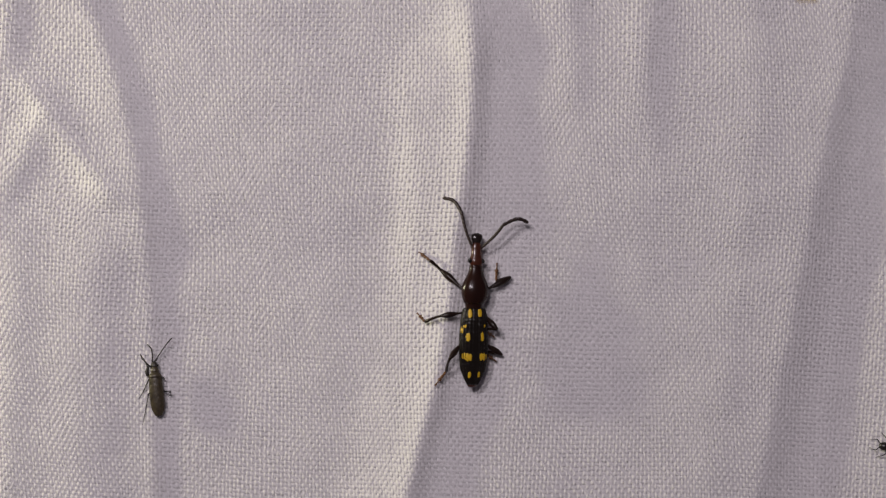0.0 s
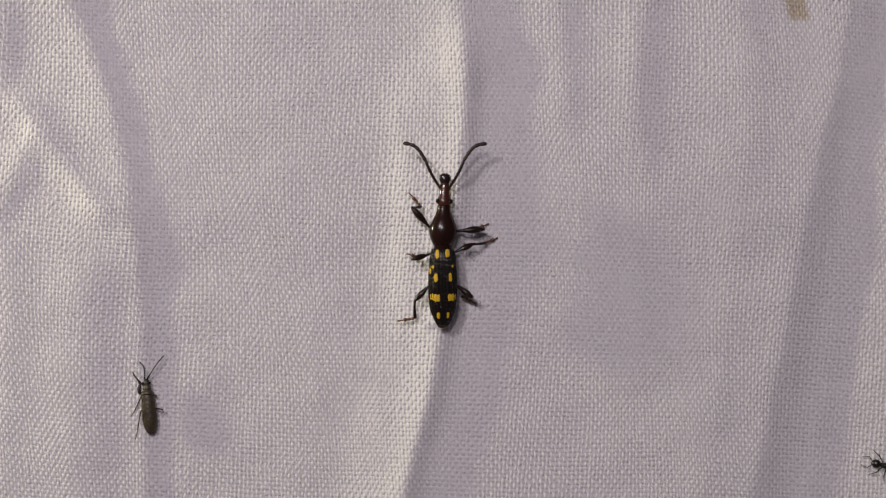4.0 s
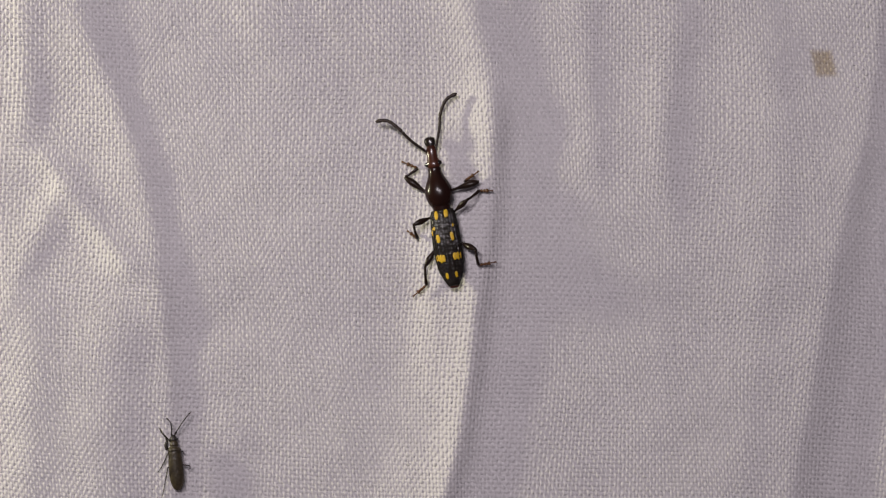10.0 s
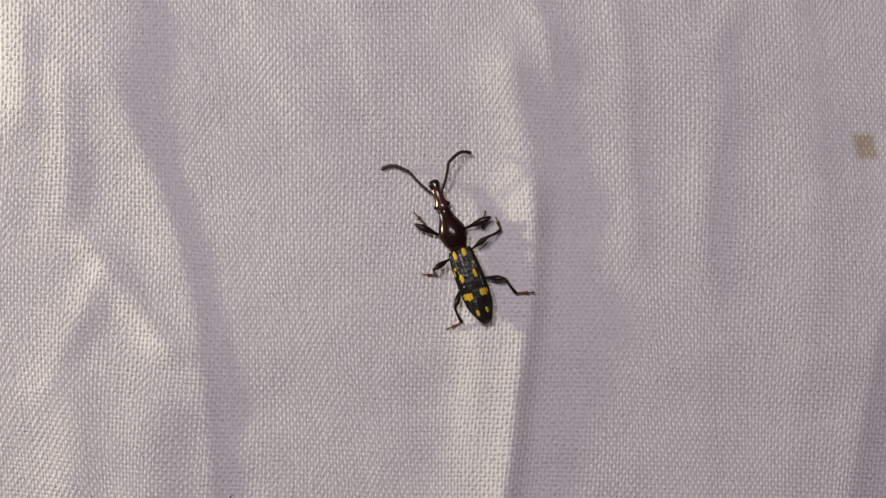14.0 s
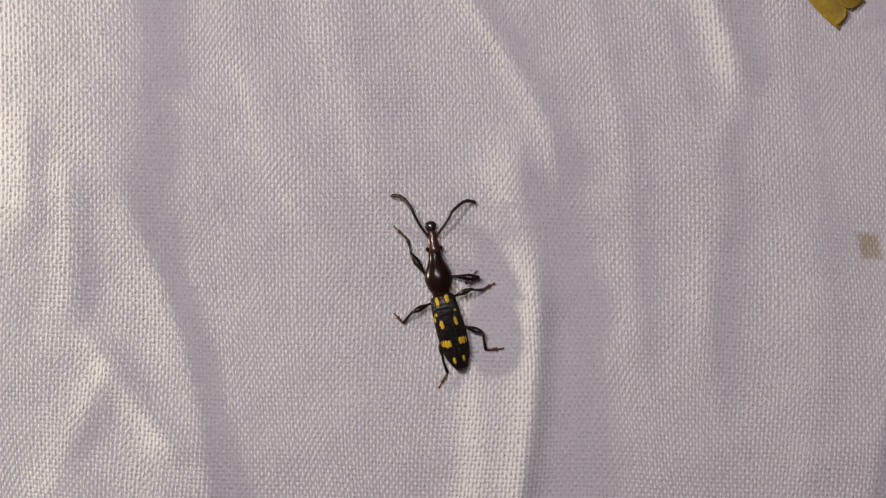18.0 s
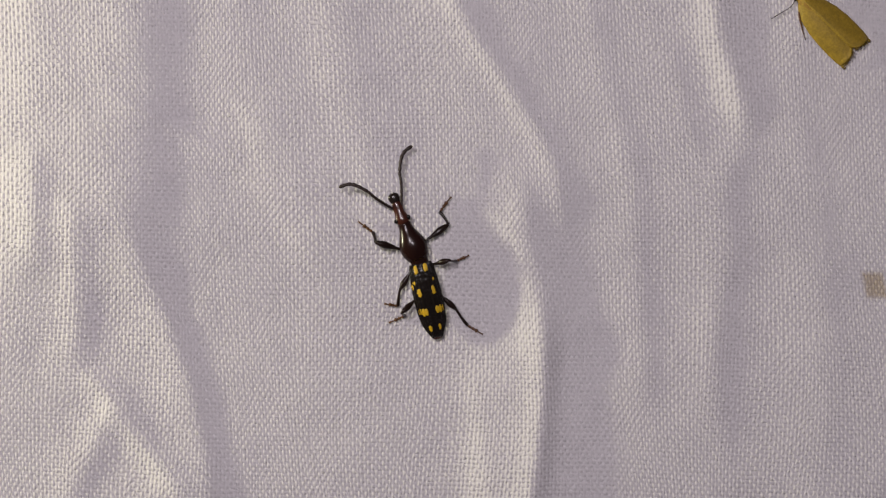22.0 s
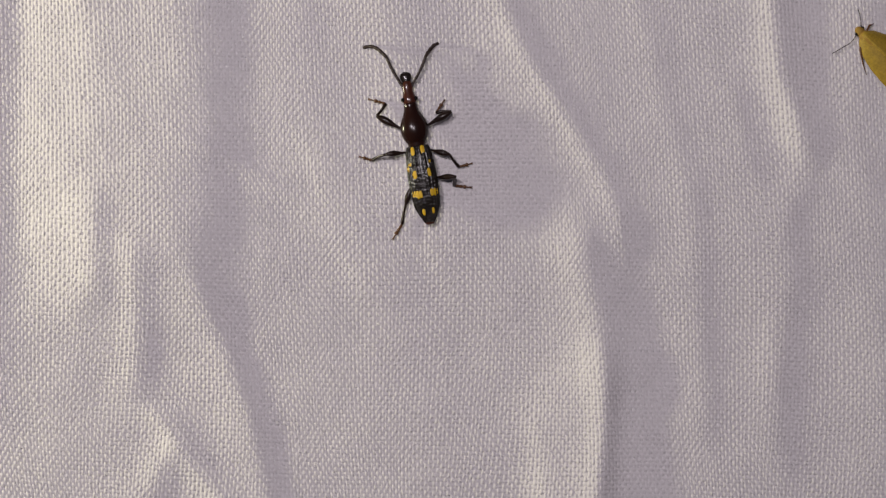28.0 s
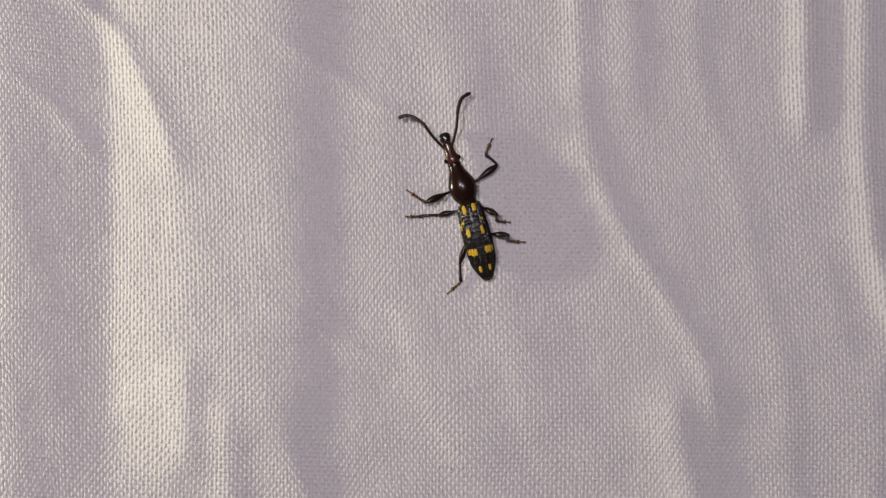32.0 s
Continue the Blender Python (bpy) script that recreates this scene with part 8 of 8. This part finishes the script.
    walk(walkers["hind_r"][2], [
        (0, limb(1.05, -3.98, 0.44, -125, -10)),
        (0.5, limb(0.50, -5.38, 0.25, -117, -4)),
        (1, limb(1.23, -5.95, 0.05, -125, -4)),
        (1.5, limb(1.31, -6.18, -0.02, -131, -4)),
        (2, limb(1.65, -5.81, -0.12, -130, -5)),
        (2.5, limb(1.95, -4.64, -0.11, -145, -12)),
        (3, limb(2.59, -4.00, -0.43, -102, -14)),
        (3.5, limb(1.52, -3.95, -0.03, -96, -26)),
        (4, limb(1.78, -4.39, -0.33, -118, -21)),
        (4.5, limb(2.20, -5.51, -0.50, -116, -21)),
        (5, limb(2.51, -5.35, -0.53, -139, -18)),
        (5.5, limb(2.57, -4.05, -0.15, -100, -28)),
        (6, limb(1.52, -3.95, 0.39, -96, -25)),
        (6.5, limb(1.16, -4.46, 0.43, -109, -25)),
        (7, limb(2.00, -6.15, 0.44, -81, -24)),
        (7.5, limb(2.56, -6.36, 0.39, -104, -24)),
        (8, limb(2.87, -5.52, 0.36, -97, -25)),
        (8.5, limb(1.63, -3.69, 0.52, -100, -20)),
        (9, limb(2.02, -5.01, 0.58, -82, -16)),
        (9.5, limb(2.66, -4.96, 0.59, -94, -19)),
        (10, limb(2.44, -5.47, 0.61, -88, -17)),
        (10.5, limb(2.43, -5.55, 0.66, -121, -16)),
        (11, limb(2.82, -6.30, 0.70, -124, -14)),
        (11.5, limb(2.53, -5.80, 0.66, -124, -7)),
        (12, limb(2.74, -4.42, 0.49, -99, -3)),
        (12.5, limb(1.92, -4.04, 0.42, -99, 2)),
        (13, limb(2.83, -5.75, 0.31, -68, 3)),
        (13.5, limb(3.20, -5.73, 0.35, -91, 2)),
        (14, limb(3.34, -5.57, 0.29, -107, 4)),
        (14.5, limb(3.44, -5.70, 0.32, -116, 2)),
        (15, limb(3.51, -5.95, 0.25, -122, 3)),
        (15.5, limb(3.45, -6.08, 0.22, -126, 2)),
        (16, limb(3.21, -6.16, 0.22, -132, 13)),
        (16.5, limb(3.10, -5.25, 0.25, -128, 15)),
        (17, limb(2.12, -3.75, 0.26, -111, 6)),
        (17.5, limb(1.85, -5.21, 0.36, -99, 7)),
        (18, limb(2.53, -5.91, 0.41, -99, 7)),
        (18.5, limb(2.95, -5.89, 0.42, -127, 7)),
        (19, limb(3.28, -6.06, 0.41, -126, 6)),
        (19.5, limb(3.21, -6.29, 0.41, -135, 6)),
        (20, limb(2.77, -4.74, 0.23, -105, 3)),
        (20.5, limb(1.88, -3.70, 0.27, -113, -3)),
        (21, limb(2.41, -5.23, 0.19, -117, 1)),
        (21.5, limb(2.76, -6.31, 0.23, -124, 1)),
        (22, limb(2.83, -6.57, 0.44, -135, -4)),
        (22.5, limb(2.39, -5.02, 0.24, -102, -1)),
        (23, limb(2.08, -3.49, 0.27, -108, -2)),
        (23.5, limb(2.46, -5.00, 0.28, -100, -3)),
        (24, limb(3.31, -5.99, 0.27, -109, -2)),
        (24.5, limb(3.18, -6.02, 0.15, -128, -2)),
        (25, limb(2.58, -4.51, 0.01, -101, -1)),
        (25.5, limb(2.02, -3.33, 0.16, -108, -6)),
        (26, limb(2.66, -5.75, 0.04, -112, -3)),
        (26.5, limb(2.99, -6.34, 0.00, -114, -3)),
        (27, limb(2.57, -6.65, 0.46, -142, -20)),
        (27.5, limb(2.89, -4.97, -0.01, -93, -3)),
        (28, limb(2.69, -4.05, 0.09, -106, -4)),
        (28.5, limb(2.99, -5.45, 0.14, -114, -5)),
        (29, limb(3.21, -6.17, 0.12, -132, -4)),
        (29.5, limb(3.09, -5.21, 0.07, -129, -5)),
        (30, limb(2.20, -3.70, 0.08, -113, -7)),
        (30.5, limb(2.66, -5.71, -0.02, -113, -7)),
        (31, limb(3.00, -6.36, 0.08, -113, -6)),
        (31.5, limb(2.57, -6.66, 0.62, -142, -22)),
        (32, limb(2.51, -4.19, 0.08, -108, -9)),
    ])
    walk(walkers["feeler_l"][0], [
        (0, limb(-0.20, 5.31, 0.74, 19, 0)),
        (0.5, limb(-0.08, 5.32, 0.74, 18, 22)),
        (1, limb(-0.51, 5.29, 0.74, 25, 0)),
        (1.5, limb(-0.54, 5.29, 0.74, 27, 0)),
        (2, limb(-0.33, 5.31, 0.74, 21, 0)),
        (2.5, limb(0.34, 5.31, 0.74, 6, 22)),
        (3, limb(-0.64, 5.28, 0.74, 53, 28)),
        (3.5, limb(-0.42, 5.30, 0.74, 40, 11)),
        (4, limb(-0.16, 5.32, 0.74, 29, 26)),
        (4.5, limb(-0.02, 5.32, 0.74, 14, 0)),
        (5, limb(-0.39, 5.30, 0.74, 40, 0)),
        (5.5, limb(-0.64, 5.28, 0.74, 53, 28)),
        (6, limb(-0.42, 5.30, 0.74, 40, 11)),
        (6.5, limb(-0.16, 5.32, 0.74, 29, 26)),
        (7, limb(-0.43, 5.30, 0.74, 29, 15)),
        (7.5, limb(-1.02, 5.22, 0.74, 36, 28)),
        (8, limb(-0.67, 5.28, 0.74, 34, 16)),
        (8.5, limb(-0.42, 5.30, 0.74, 25, 18)),
        (9, limb(-0.43, 5.30, 0.74, 43, 28)),
        (9.5, limb(-0.54, 5.29, 0.74, 42, 28)),
        (10, limb(-0.51, 5.29, 0.74, 40, 28)),
        (10.5, limb(-1.06, 5.21, 0.74, 47, 14)),
        (11, limb(-1.22, 5.18, 0.74, 44, 28)),
        (11.5, limb(-1.29, 5.16, 0.74, 41, 21)),
        (12, limb(-1.18, 5.19, 0.74, 41, 0)),
        (12.5, limb(-1.09, 5.21, 0.74, 36, 0)),
        (13, limb(-0.21, 5.31, 0.74, 23, 28)),
        (13.5, limb(0.37, 5.31, 0.74, 17, 0)),
        (14, limb(-0.38, 5.30, 0.74, 25, 0)),
        (14.5, limb(-0.42, 5.30, 0.74, 23, 0)),
        (15, limb(-0.55, 5.29, 0.74, 23, 0)),
        (15.5, limb(-0.43, 5.30, 0.74, 27, 24)),
        (16, limb(-0.46, 5.30, 0.74, 15, 28)),
        (16.5, limb(-1.03, 5.22, 0.74, 22, 0)),
        (17, limb(-0.75, 5.27, 0.74, 28, 28)),
        (17.5, limb(0.49, 5.30, 0.74, 17, 7)),
        (18, limb(0.24, 5.31, 0.74, 14, 25)),
        (18.5, limb(0.12, 5.32, 0.74, 17, 0)),
        (19, limb(-0.32, 5.31, 0.74, 29, 28)),
        (19.5, limb(-0.60, 5.28, 0.74, 30, 0)),
        (20, limb(-0.75, 5.27, 0.74, 32, 15)),
        (20.5, limb(-0.70, 5.27, 0.74, 30, 0)),
        (21, limb(-0.62, 5.28, 0.74, 31, 0)),
        (21.5, limb(0.03, 5.32, 0.74, 31, 11)),
        (22, limb(-1.16, 5.19, 0.74, 40, 23)),
        (22.5, limb(-1.26, 5.17, 0.74, 42, 22)),
        (23, limb(-0.77, 5.26, 0.74, 31, 0)),
        (23.5, limb(-0.41, 5.30, 0.74, 28, 10)),
        (24, limb(-0.67, 5.28, 0.74, 31, 0)),
        (24.5, limb(-1.64, 5.06, 0.74, 40, 14)),
        (25, limb(-1.21, 5.18, 0.74, 41, 0)),
        (25.5, limb(-1.12, 5.20, 0.74, 26, 0)),
        (26, limb(-0.52, 5.29, 0.74, 24, 21)),
        (26.5, limb(-0.63, 5.28, 0.74, 27, 24)),
        (27, limb(-0.12, 5.32, 0.74, 31, 28)),
        (27.5, limb(-0.85, 5.25, 0.74, 28, 28)),
        (28, limb(-0.33, 5.31, 0.74, 19, 0)),
        (28.5, limb(-0.02, 5.32, 0.74, 15, 28)),
        (29, limb(-0.46, 5.30, 0.74, 15, 28)),
        (29.5, limb(-1.03, 5.22, 0.74, 22, 0)),
        (30, limb(-0.75, 5.27, 0.74, 28, 28)),
        (30.5, limb(-0.52, 5.29, 0.74, 24, 21)),
        (31, limb(-0.63, 5.28, 0.74, 27, 24)),
        (31.5, limb(-0.12, 5.32, 0.74, 31, 28)),
        (32, limb(-0.87, 5.25, 0.74, 24, 28)),
    ])
    walk(walkers["feeler_l"][1], [
        (0, limb(-1.19, 8.27, 0.74, 46, -33)),
        (0.5, limb(-0.99, 8.05, 1.93, 63, -35)),
        (1, limb(-1.82, 8.12, 0.74, 40, -8)),
        (1.5, limb(-1.94, 8.08, 0.74, 48, -0)),
        (2, limb(-1.45, 8.21, 0.74, 40, -35)),
        (2.5, limb(0.03, 8.18, 1.91, 9, -32)),
        (3, limb(-2.82, 6.95, 2.20, 66, -0)),
        (3.5, limb(-2.38, 7.65, 1.32, 59, -0)),
        (4, limb(-1.53, 7.77, 2.08, 52, -0)),
        (4.5, limb(-0.77, 8.34, 0.74, 17, -32)),
        (5, limb(-2.37, 7.70, 0.74, 52, -0)),
        (5.5, limb(-2.82, 6.95, 2.20, 66, -0)),
        (6, limb(-2.38, 7.65, 1.32, 59, -0)),
        (6.5, limb(-1.53, 7.77, 2.08, 52, -0)),
        (7, limb(-1.89, 7.93, 1.55, 59, -35)),
        (7.5, limb(-2.65, 7.43, 2.20, 69, -35)),
        (8, limb(-2.36, 7.75, 1.60, 55, -0)),
        (8.5, limb(-1.68, 7.98, 1.70, 49, -0)),
        (9, limb(-2.30, 7.32, 2.20, 76, -35)),
        (9.5, limb(-2.40, 7.32, 2.20, 72, -31)),
        (10, limb(-2.26, 7.41, 2.20, 60, -0)),
        (10.5, limb(-3.29, 7.27, 1.47, 78, -17)),
        (11, limb(-3.13, 7.16, 2.20, 75, -15)),
        (11.5, limb(-3.20, 7.35, 1.86, 66, -1)),
        (12, limb(-3.24, 7.52, 0.74, 65, -0)),
        (12.5, limb(-2.92, 7.73, 0.74, 64, -13)),
        (13, limb(-1.31, 7.84, 2.20, 60, -35)),
        (13.5, limb(-0.55, 8.28, 0.74, 47, -26)),
        (14, limb(-1.71, 8.12, 0.74, 64, -0)),
        (14.5, limb(-1.66, 8.16, 0.74, 59, -10)),
        (15, limb(-1.74, 8.17, 0.74, 60, -15)),
        (15.5, limb(-1.71, 7.85, 2.00, 52, -24)),
        (16, limb(-1.17, 7.96, 2.20, 51, -35)),
        (16.5, limb(-2.19, 8.11, 0.74, 57, -0)),
        (17, limb(-2.04, 7.69, 2.20, 62, -0)),
        (17.5, limb(-0.44, 8.25, 1.12, 54, -0)),
        (18, limb(-0.42, 8.06, 2.06, 43, -25)),
        (18.5, limb(-0.81, 8.29, 0.74, 53, -23)),
        (19, limb(-1.64, 7.72, 2.20, 60, -31)),
        (19.5, limb(-2.14, 7.99, 0.74, 60, -0)),
        (20, limb(-2.32, 7.83, 1.53, 59, -0)),
        (20.5, limb(-2.26, 7.97, 0.74, 60, -0)),
        (21, limb(-2.24, 7.94, 0.74, 59, -0)),
        (21.5, limb(-1.53, 7.95, 1.32, 61, -20)),
        (22, limb(-3.01, 7.38, 1.95, 69, -0)),
        (22.5, limb(-3.20, 7.30, 1.92, 74, -0)),
        (23, limb(-2.36, 7.94, 0.74, 62, -0)),
        (23.5, limb(-1.86, 8.01, 1.27, 62, -0)),
        (24, limb(-2.29, 7.94, 0.74, 64, -0)),
        (24.5, limb(-3.60, 7.36, 1.50, 74, -0)),
        (25, limb(-3.25, 7.53, 0.74, 77, -18)),
        (25.5, limb(-2.49, 8.00, 0.74, 61, -0)),
        (26, limb(-1.72, 7.94, 1.86, 62, -0)),
        (26.5, limb(-1.91, 7.83, 1.99, 62, -0)),
        (27, limb(-1.53, 7.68, 2.20, 83, -0)),
        (27.5, limb(-2.13, 7.68, 2.20, 59, -0)),
        (28, limb(-1.34, 8.26, 0.74, 57, -23)),
        (28.5, limb(-0.73, 7.98, 2.20, 42, -0)),
        (29, limb(-1.17, 7.96, 2.20, 51, -35)),
        (29.5, limb(-2.19, 8.11, 0.74, 57, -0)),
        (30, limb(-2.04, 7.69, 2.20, 62, -0)),
        (30.5, limb(-1.72, 7.94, 1.86, 62, -0)),
        (31, limb(-1.91, 7.83, 1.99, 62, -0)),
        (31.5, limb(-1.53, 7.68, 2.20, 83, -0)),
        (32, limb(-1.98, 7.76, 2.20, 62, -15)),
    ])
    walk(walkers["feeler_r"][0], [
        (0, limb(0.52, 5.29, 0.74, -38, 28)),
        (0.5, limb(0.63, 5.28, 0.74, -40, 28)),
        (1, limb(0.21, 5.31, 0.74, -28, 0)),
        (1.5, limb(0.17, 5.32, 0.74, -19, 0)),
        (2, limb(0.39, 5.30, 0.74, -26, 0)),
        (2.5, limb(1.04, 5.21, 0.74, -27, 0)),
        (3, limb(0.07, 5.32, 0.74, -20, 10)),
        (3.5, limb(0.29, 5.31, 0.74, -23, 26)),
        (4, limb(0.56, 5.29, 0.74, -27, 25)),
        (4.5, limb(0.69, 5.27, 0.74, -26, 28)),
        (5, limb(0.33, 5.31, 0.74, -23, 0)),
        (5.5, limb(0.07, 5.32, 0.74, -20, 10)),
        (6, limb(0.29, 5.31, 0.74, -23, 26)),
        (6.5, limb(0.56, 5.29, 0.74, -27, 25)),
        (7, limb(0.29, 5.31, 0.74, -24, 0)),
        (7.5, limb(-0.31, 5.31, 0.74, -28, 28)),
        (8, limb(0.04, 5.32, 0.74, -28, 25)),
        (8.5, limb(0.30, 5.31, 0.74, -32, 9)),
        (9, limb(0.29, 5.31, 0.74, -29, 25)),
        (9.5, limb(0.17, 5.32, 0.74, -20, 25)),
        (10, limb(0.21, 5.31, 0.74, -17, 0)),
        (10.5, limb(-0.35, 5.31, 0.74, -9, 0)),
        (11, limb(-0.51, 5.29, 0.74, -14, 0)),
        (11.5, limb(-0.58, 5.29, 0.74, -19, 28)),
        (12, limb(-0.47, 5.30, 0.74, -17, 0)),
        (12.5, limb(-0.38, 5.30, 0.74, -16, 23)),
        (13, limb(0.50, 5.29, 0.74, -33, 28)),
        (13.5, limb(1.08, 5.21, 0.74, -36, 28)),
        (14, limb(0.34, 5.31, 0.74, -38, 28)),
        (14.5, limb(0.29, 5.31, 0.74, -31, 0)),
        (15, limb(0.17, 5.32, 0.74, -34, 28)),
        (15.5, limb(0.28, 5.31, 0.74, -31, 28)),
        (16, limb(0.25, 5.31, 0.74, -26, 28)),
        (16.5, limb(-0.32, 5.31, 0.74, -16, 28)),
        (17, limb(-0.04, 5.32, 0.74, -15, 28)),
        (17.5, limb(1.19, 5.18, 0.74, -43, 28)),
        (18, limb(0.95, 5.23, 0.74, -49, 28)),
        (18.5, limb(0.83, 5.25, 0.74, -37, 28)),
        (19, limb(0.39, 5.30, 0.74, -32, 28)),
        (19.5, limb(0.11, 5.32, 0.74, -18, 0)),
        (20, limb(-0.03, 5.32, 0.74, -23, 24)),
        (20.5, limb(0.01, 5.32, 0.74, -24, 28)),
        (21, limb(0.09, 5.32, 0.74, -24, 9)),
        (21.5, limb(0.75, 5.27, 0.74, -26, 28)),
        (22, limb(-0.45, 5.30, 0.74, -10, 0)),
        (22.5, limb(-0.55, 5.29, 0.74, -14, 0)),
        (23, limb(-0.06, 5.32, 0.74, -19, 0)),
        (23.5, limb(0.31, 5.31, 0.74, -22, 28)),
        (24, limb(0.05, 5.32, 0.74, -24, 6)),
        (24.5, limb(-0.95, 5.23, 0.74, -7, 0)),
        (25, limb(-0.51, 5.29, 0.74, -12, 28)),
        (25.5, limb(-0.42, 5.30, 0.74, -13, 28)),
        (26, limb(0.19, 5.31, 0.74, -31, 28)),
        (26.5, limb(0.09, 5.32, 0.74, -31, 28)),
        (27, limb(0.60, 5.28, 0.74, -35, 28)),
        (27.5, limb(-0.14, 5.32, 0.74, -28, 28)),
        (28, limb(0.38, 5.30, 0.74, -35, 0)),
        (28.5, limb(0.70, 5.27, 0.74, -42, 28)),
        (29, limb(0.25, 5.31, 0.74, -26, 28)),
        (29.5, limb(-0.32, 5.31, 0.74, -16, 28)),
        (30, limb(-0.04, 5.32, 0.74, -15, 28)),
        (30.5, limb(0.19, 5.31, 0.74, -31, 28)),
        (31, limb(0.09, 5.32, 0.74, -31, 28)),
        (31.5, limb(0.60, 5.28, 0.74, -35, 28)),
        (32, limb(-0.16, 5.32, 0.74, -26, 28)),
    ])
    walk(walkers["feeler_r"][1], [
        (0, limb(2.20, 7.47, 2.20, -85, -15)),
        (0.5, limb(2.39, 7.39, 2.20, -80, -27)),
        (1, limb(1.65, 8.07, 0.74, -67, -12)),
        (1.5, limb(1.17, 8.27, 0.74, -58, -0)),
        (2, limb(1.77, 8.09, 0.74, -66, -0)),
        (2.5, limb(2.46, 7.99, 0.74, -66, -0)),
        (3, limb(1.12, 8.20, 1.26, -65, -15)),
        (3.5, limb(1.41, 7.89, 2.09, -62, -0)),
        (4, limb(1.83, 7.80, 2.07, -54, -0)),
        (4.5, limb(1.92, 7.74, 2.20, -76, -19)),
        (5, limb(1.54, 8.18, 0.74, -63, -0)),
        (5.5, limb(1.12, 8.20, 1.26, -65, -15)),
        (6, limb(1.41, 7.89, 2.09, -62, -0)),
        (6.5, limb(1.83, 7.80, 2.07, -54, -0)),
        (7, limb(1.55, 8.16, 0.74, -61, -0)),
        (7.5, limb(1.00, 7.73, 2.20, -66, -13)),
        (8, limb(1.37, 7.81, 2.06, -60, -0)),
        (8.5, limb(1.91, 7.93, 1.21, -63, -0)),
        (9, limb(1.64, 7.79, 2.06, -51, -14)),
        (9.5, limb(1.14, 7.98, 2.04, -46, -0)),
        (10, limb(1.10, 8.30, 0.74, -47, -0)),
        (10.5, limb(0.11, 8.39, 0.74, -35, -35)),
        (11, limb(0.26, 8.31, 0.74, -36, -15)),
        (11.5, limb(0.32, 7.88, 2.20, -39, -0)),
        (12, limb(0.43, 8.28, 0.74, -43, -24)),
        (12.5, limb(0.43, 8.06, 1.95, -53, -35)),
        (13, limb(2.01, 7.60, 2.20, -83, -35)),
        (13.5, limb(2.69, 7.44, 2.20, -86, -35)),
        (14, limb(2.04, 7.47, 2.20, -86, -35)),
        (14.5, limb(1.90, 7.98, 0.74, -69, -34)),
        (15, limb(1.70, 7.60, 2.20, -62, -35)),
        (15.5, limb(1.69, 7.67, 2.20, -62, -0)),
        (16, limb(1.44, 7.79, 2.20, -77, -35)),
        (16.5, limb(0.41, 7.96, 2.20, -49, -35)),
        (17, limb(0.67, 7.98, 2.20, -78, -35)),
        (17.5, limb(3.07, 7.19, 2.20, -76, -29)),
        (18, limb(3.04, 7.02, 2.20, -87, -33)),
        (18.5, limb(2.50, 7.44, 2.20, -73, -31)),
        (19, limb(1.86, 7.63, 2.20, -72, -19)),
        (19.5, limb(1.08, 8.28, 0.74, -53, -0)),
        (20, limb(1.06, 7.94, 2.01, -51, -0)),
        (20.5, limb(1.13, 7.83, 2.20, -61, -26)),
        (21, limb(1.35, 8.13, 1.21, -61, -33)),
        (21.5, limb(1.94, 7.74, 2.20, -74, -35)),
        (22, limb(0.11, 8.36, 0.74, -40, -12)),
        (22.5, limb(0.23, 8.31, 0.74, -44, -22)),
        (23, limb(0.94, 8.27, 0.74, -55, -35)),
        (23.5, limb(1.35, 7.85, 2.20, -58, -35)),
        (24, limb(1.33, 8.14, 1.08, -70, -35)),
        (24.5, limb(-0.55, 8.32, 0.74, -36, -35)),
        (25, limb(0.08, 7.98, 2.20, -45, -35)),
        (25.5, limb(0.22, 7.98, 2.20, -10, -35)),
        (26, limb(1.61, 7.67, 2.20, -63, -35)),
        (26.5, limb(1.48, 7.69, 2.20, -54, -29)),
        (27, limb(2.17, 7.54, 2.20, -37, -35)),
        (27.5, limb(1.17, 7.74, 2.20, -71, -35)),
        (28, limb(2.16, 7.86, 0.74, -68, -35)),
        (28.5, limb(2.54, 7.32, 2.20, -77, -35)),
        (29, limb(1.44, 7.79, 2.20, -77, -35)),
        (29.5, limb(0.41, 7.96, 2.20, -49, -35)),
        (30, limb(0.67, 7.98, 2.20, -78, -35)),
        (30.5, limb(1.61, 7.67, 2.20, -63, -35)),
        (31, limb(1.48, 7.69, 2.20, -54, -29)),
        (31.5, limb(2.17, 7.54, 2.20, -37, -35)),
        (32, limb(1.04, 7.79, 2.20, -44, -24)),
    ])
    walk(flier, [
        (0, pose(-0.25, -0.14, -0.10, 90, 0, 20)),
        (22.3, pose(-0.15, -0.11, 0.00, 90, 0, 20)),
        (22.5, pose(-0.0305, -0.080, 0.0346, 90, 0, 30)),
        (22.7, pose(-0.15, -0.11, 0.08, 90, 0, 40)),
        (32, pose(-0.30, -0.16, 0.30, 90, 0, 40)),
    ])


motions()
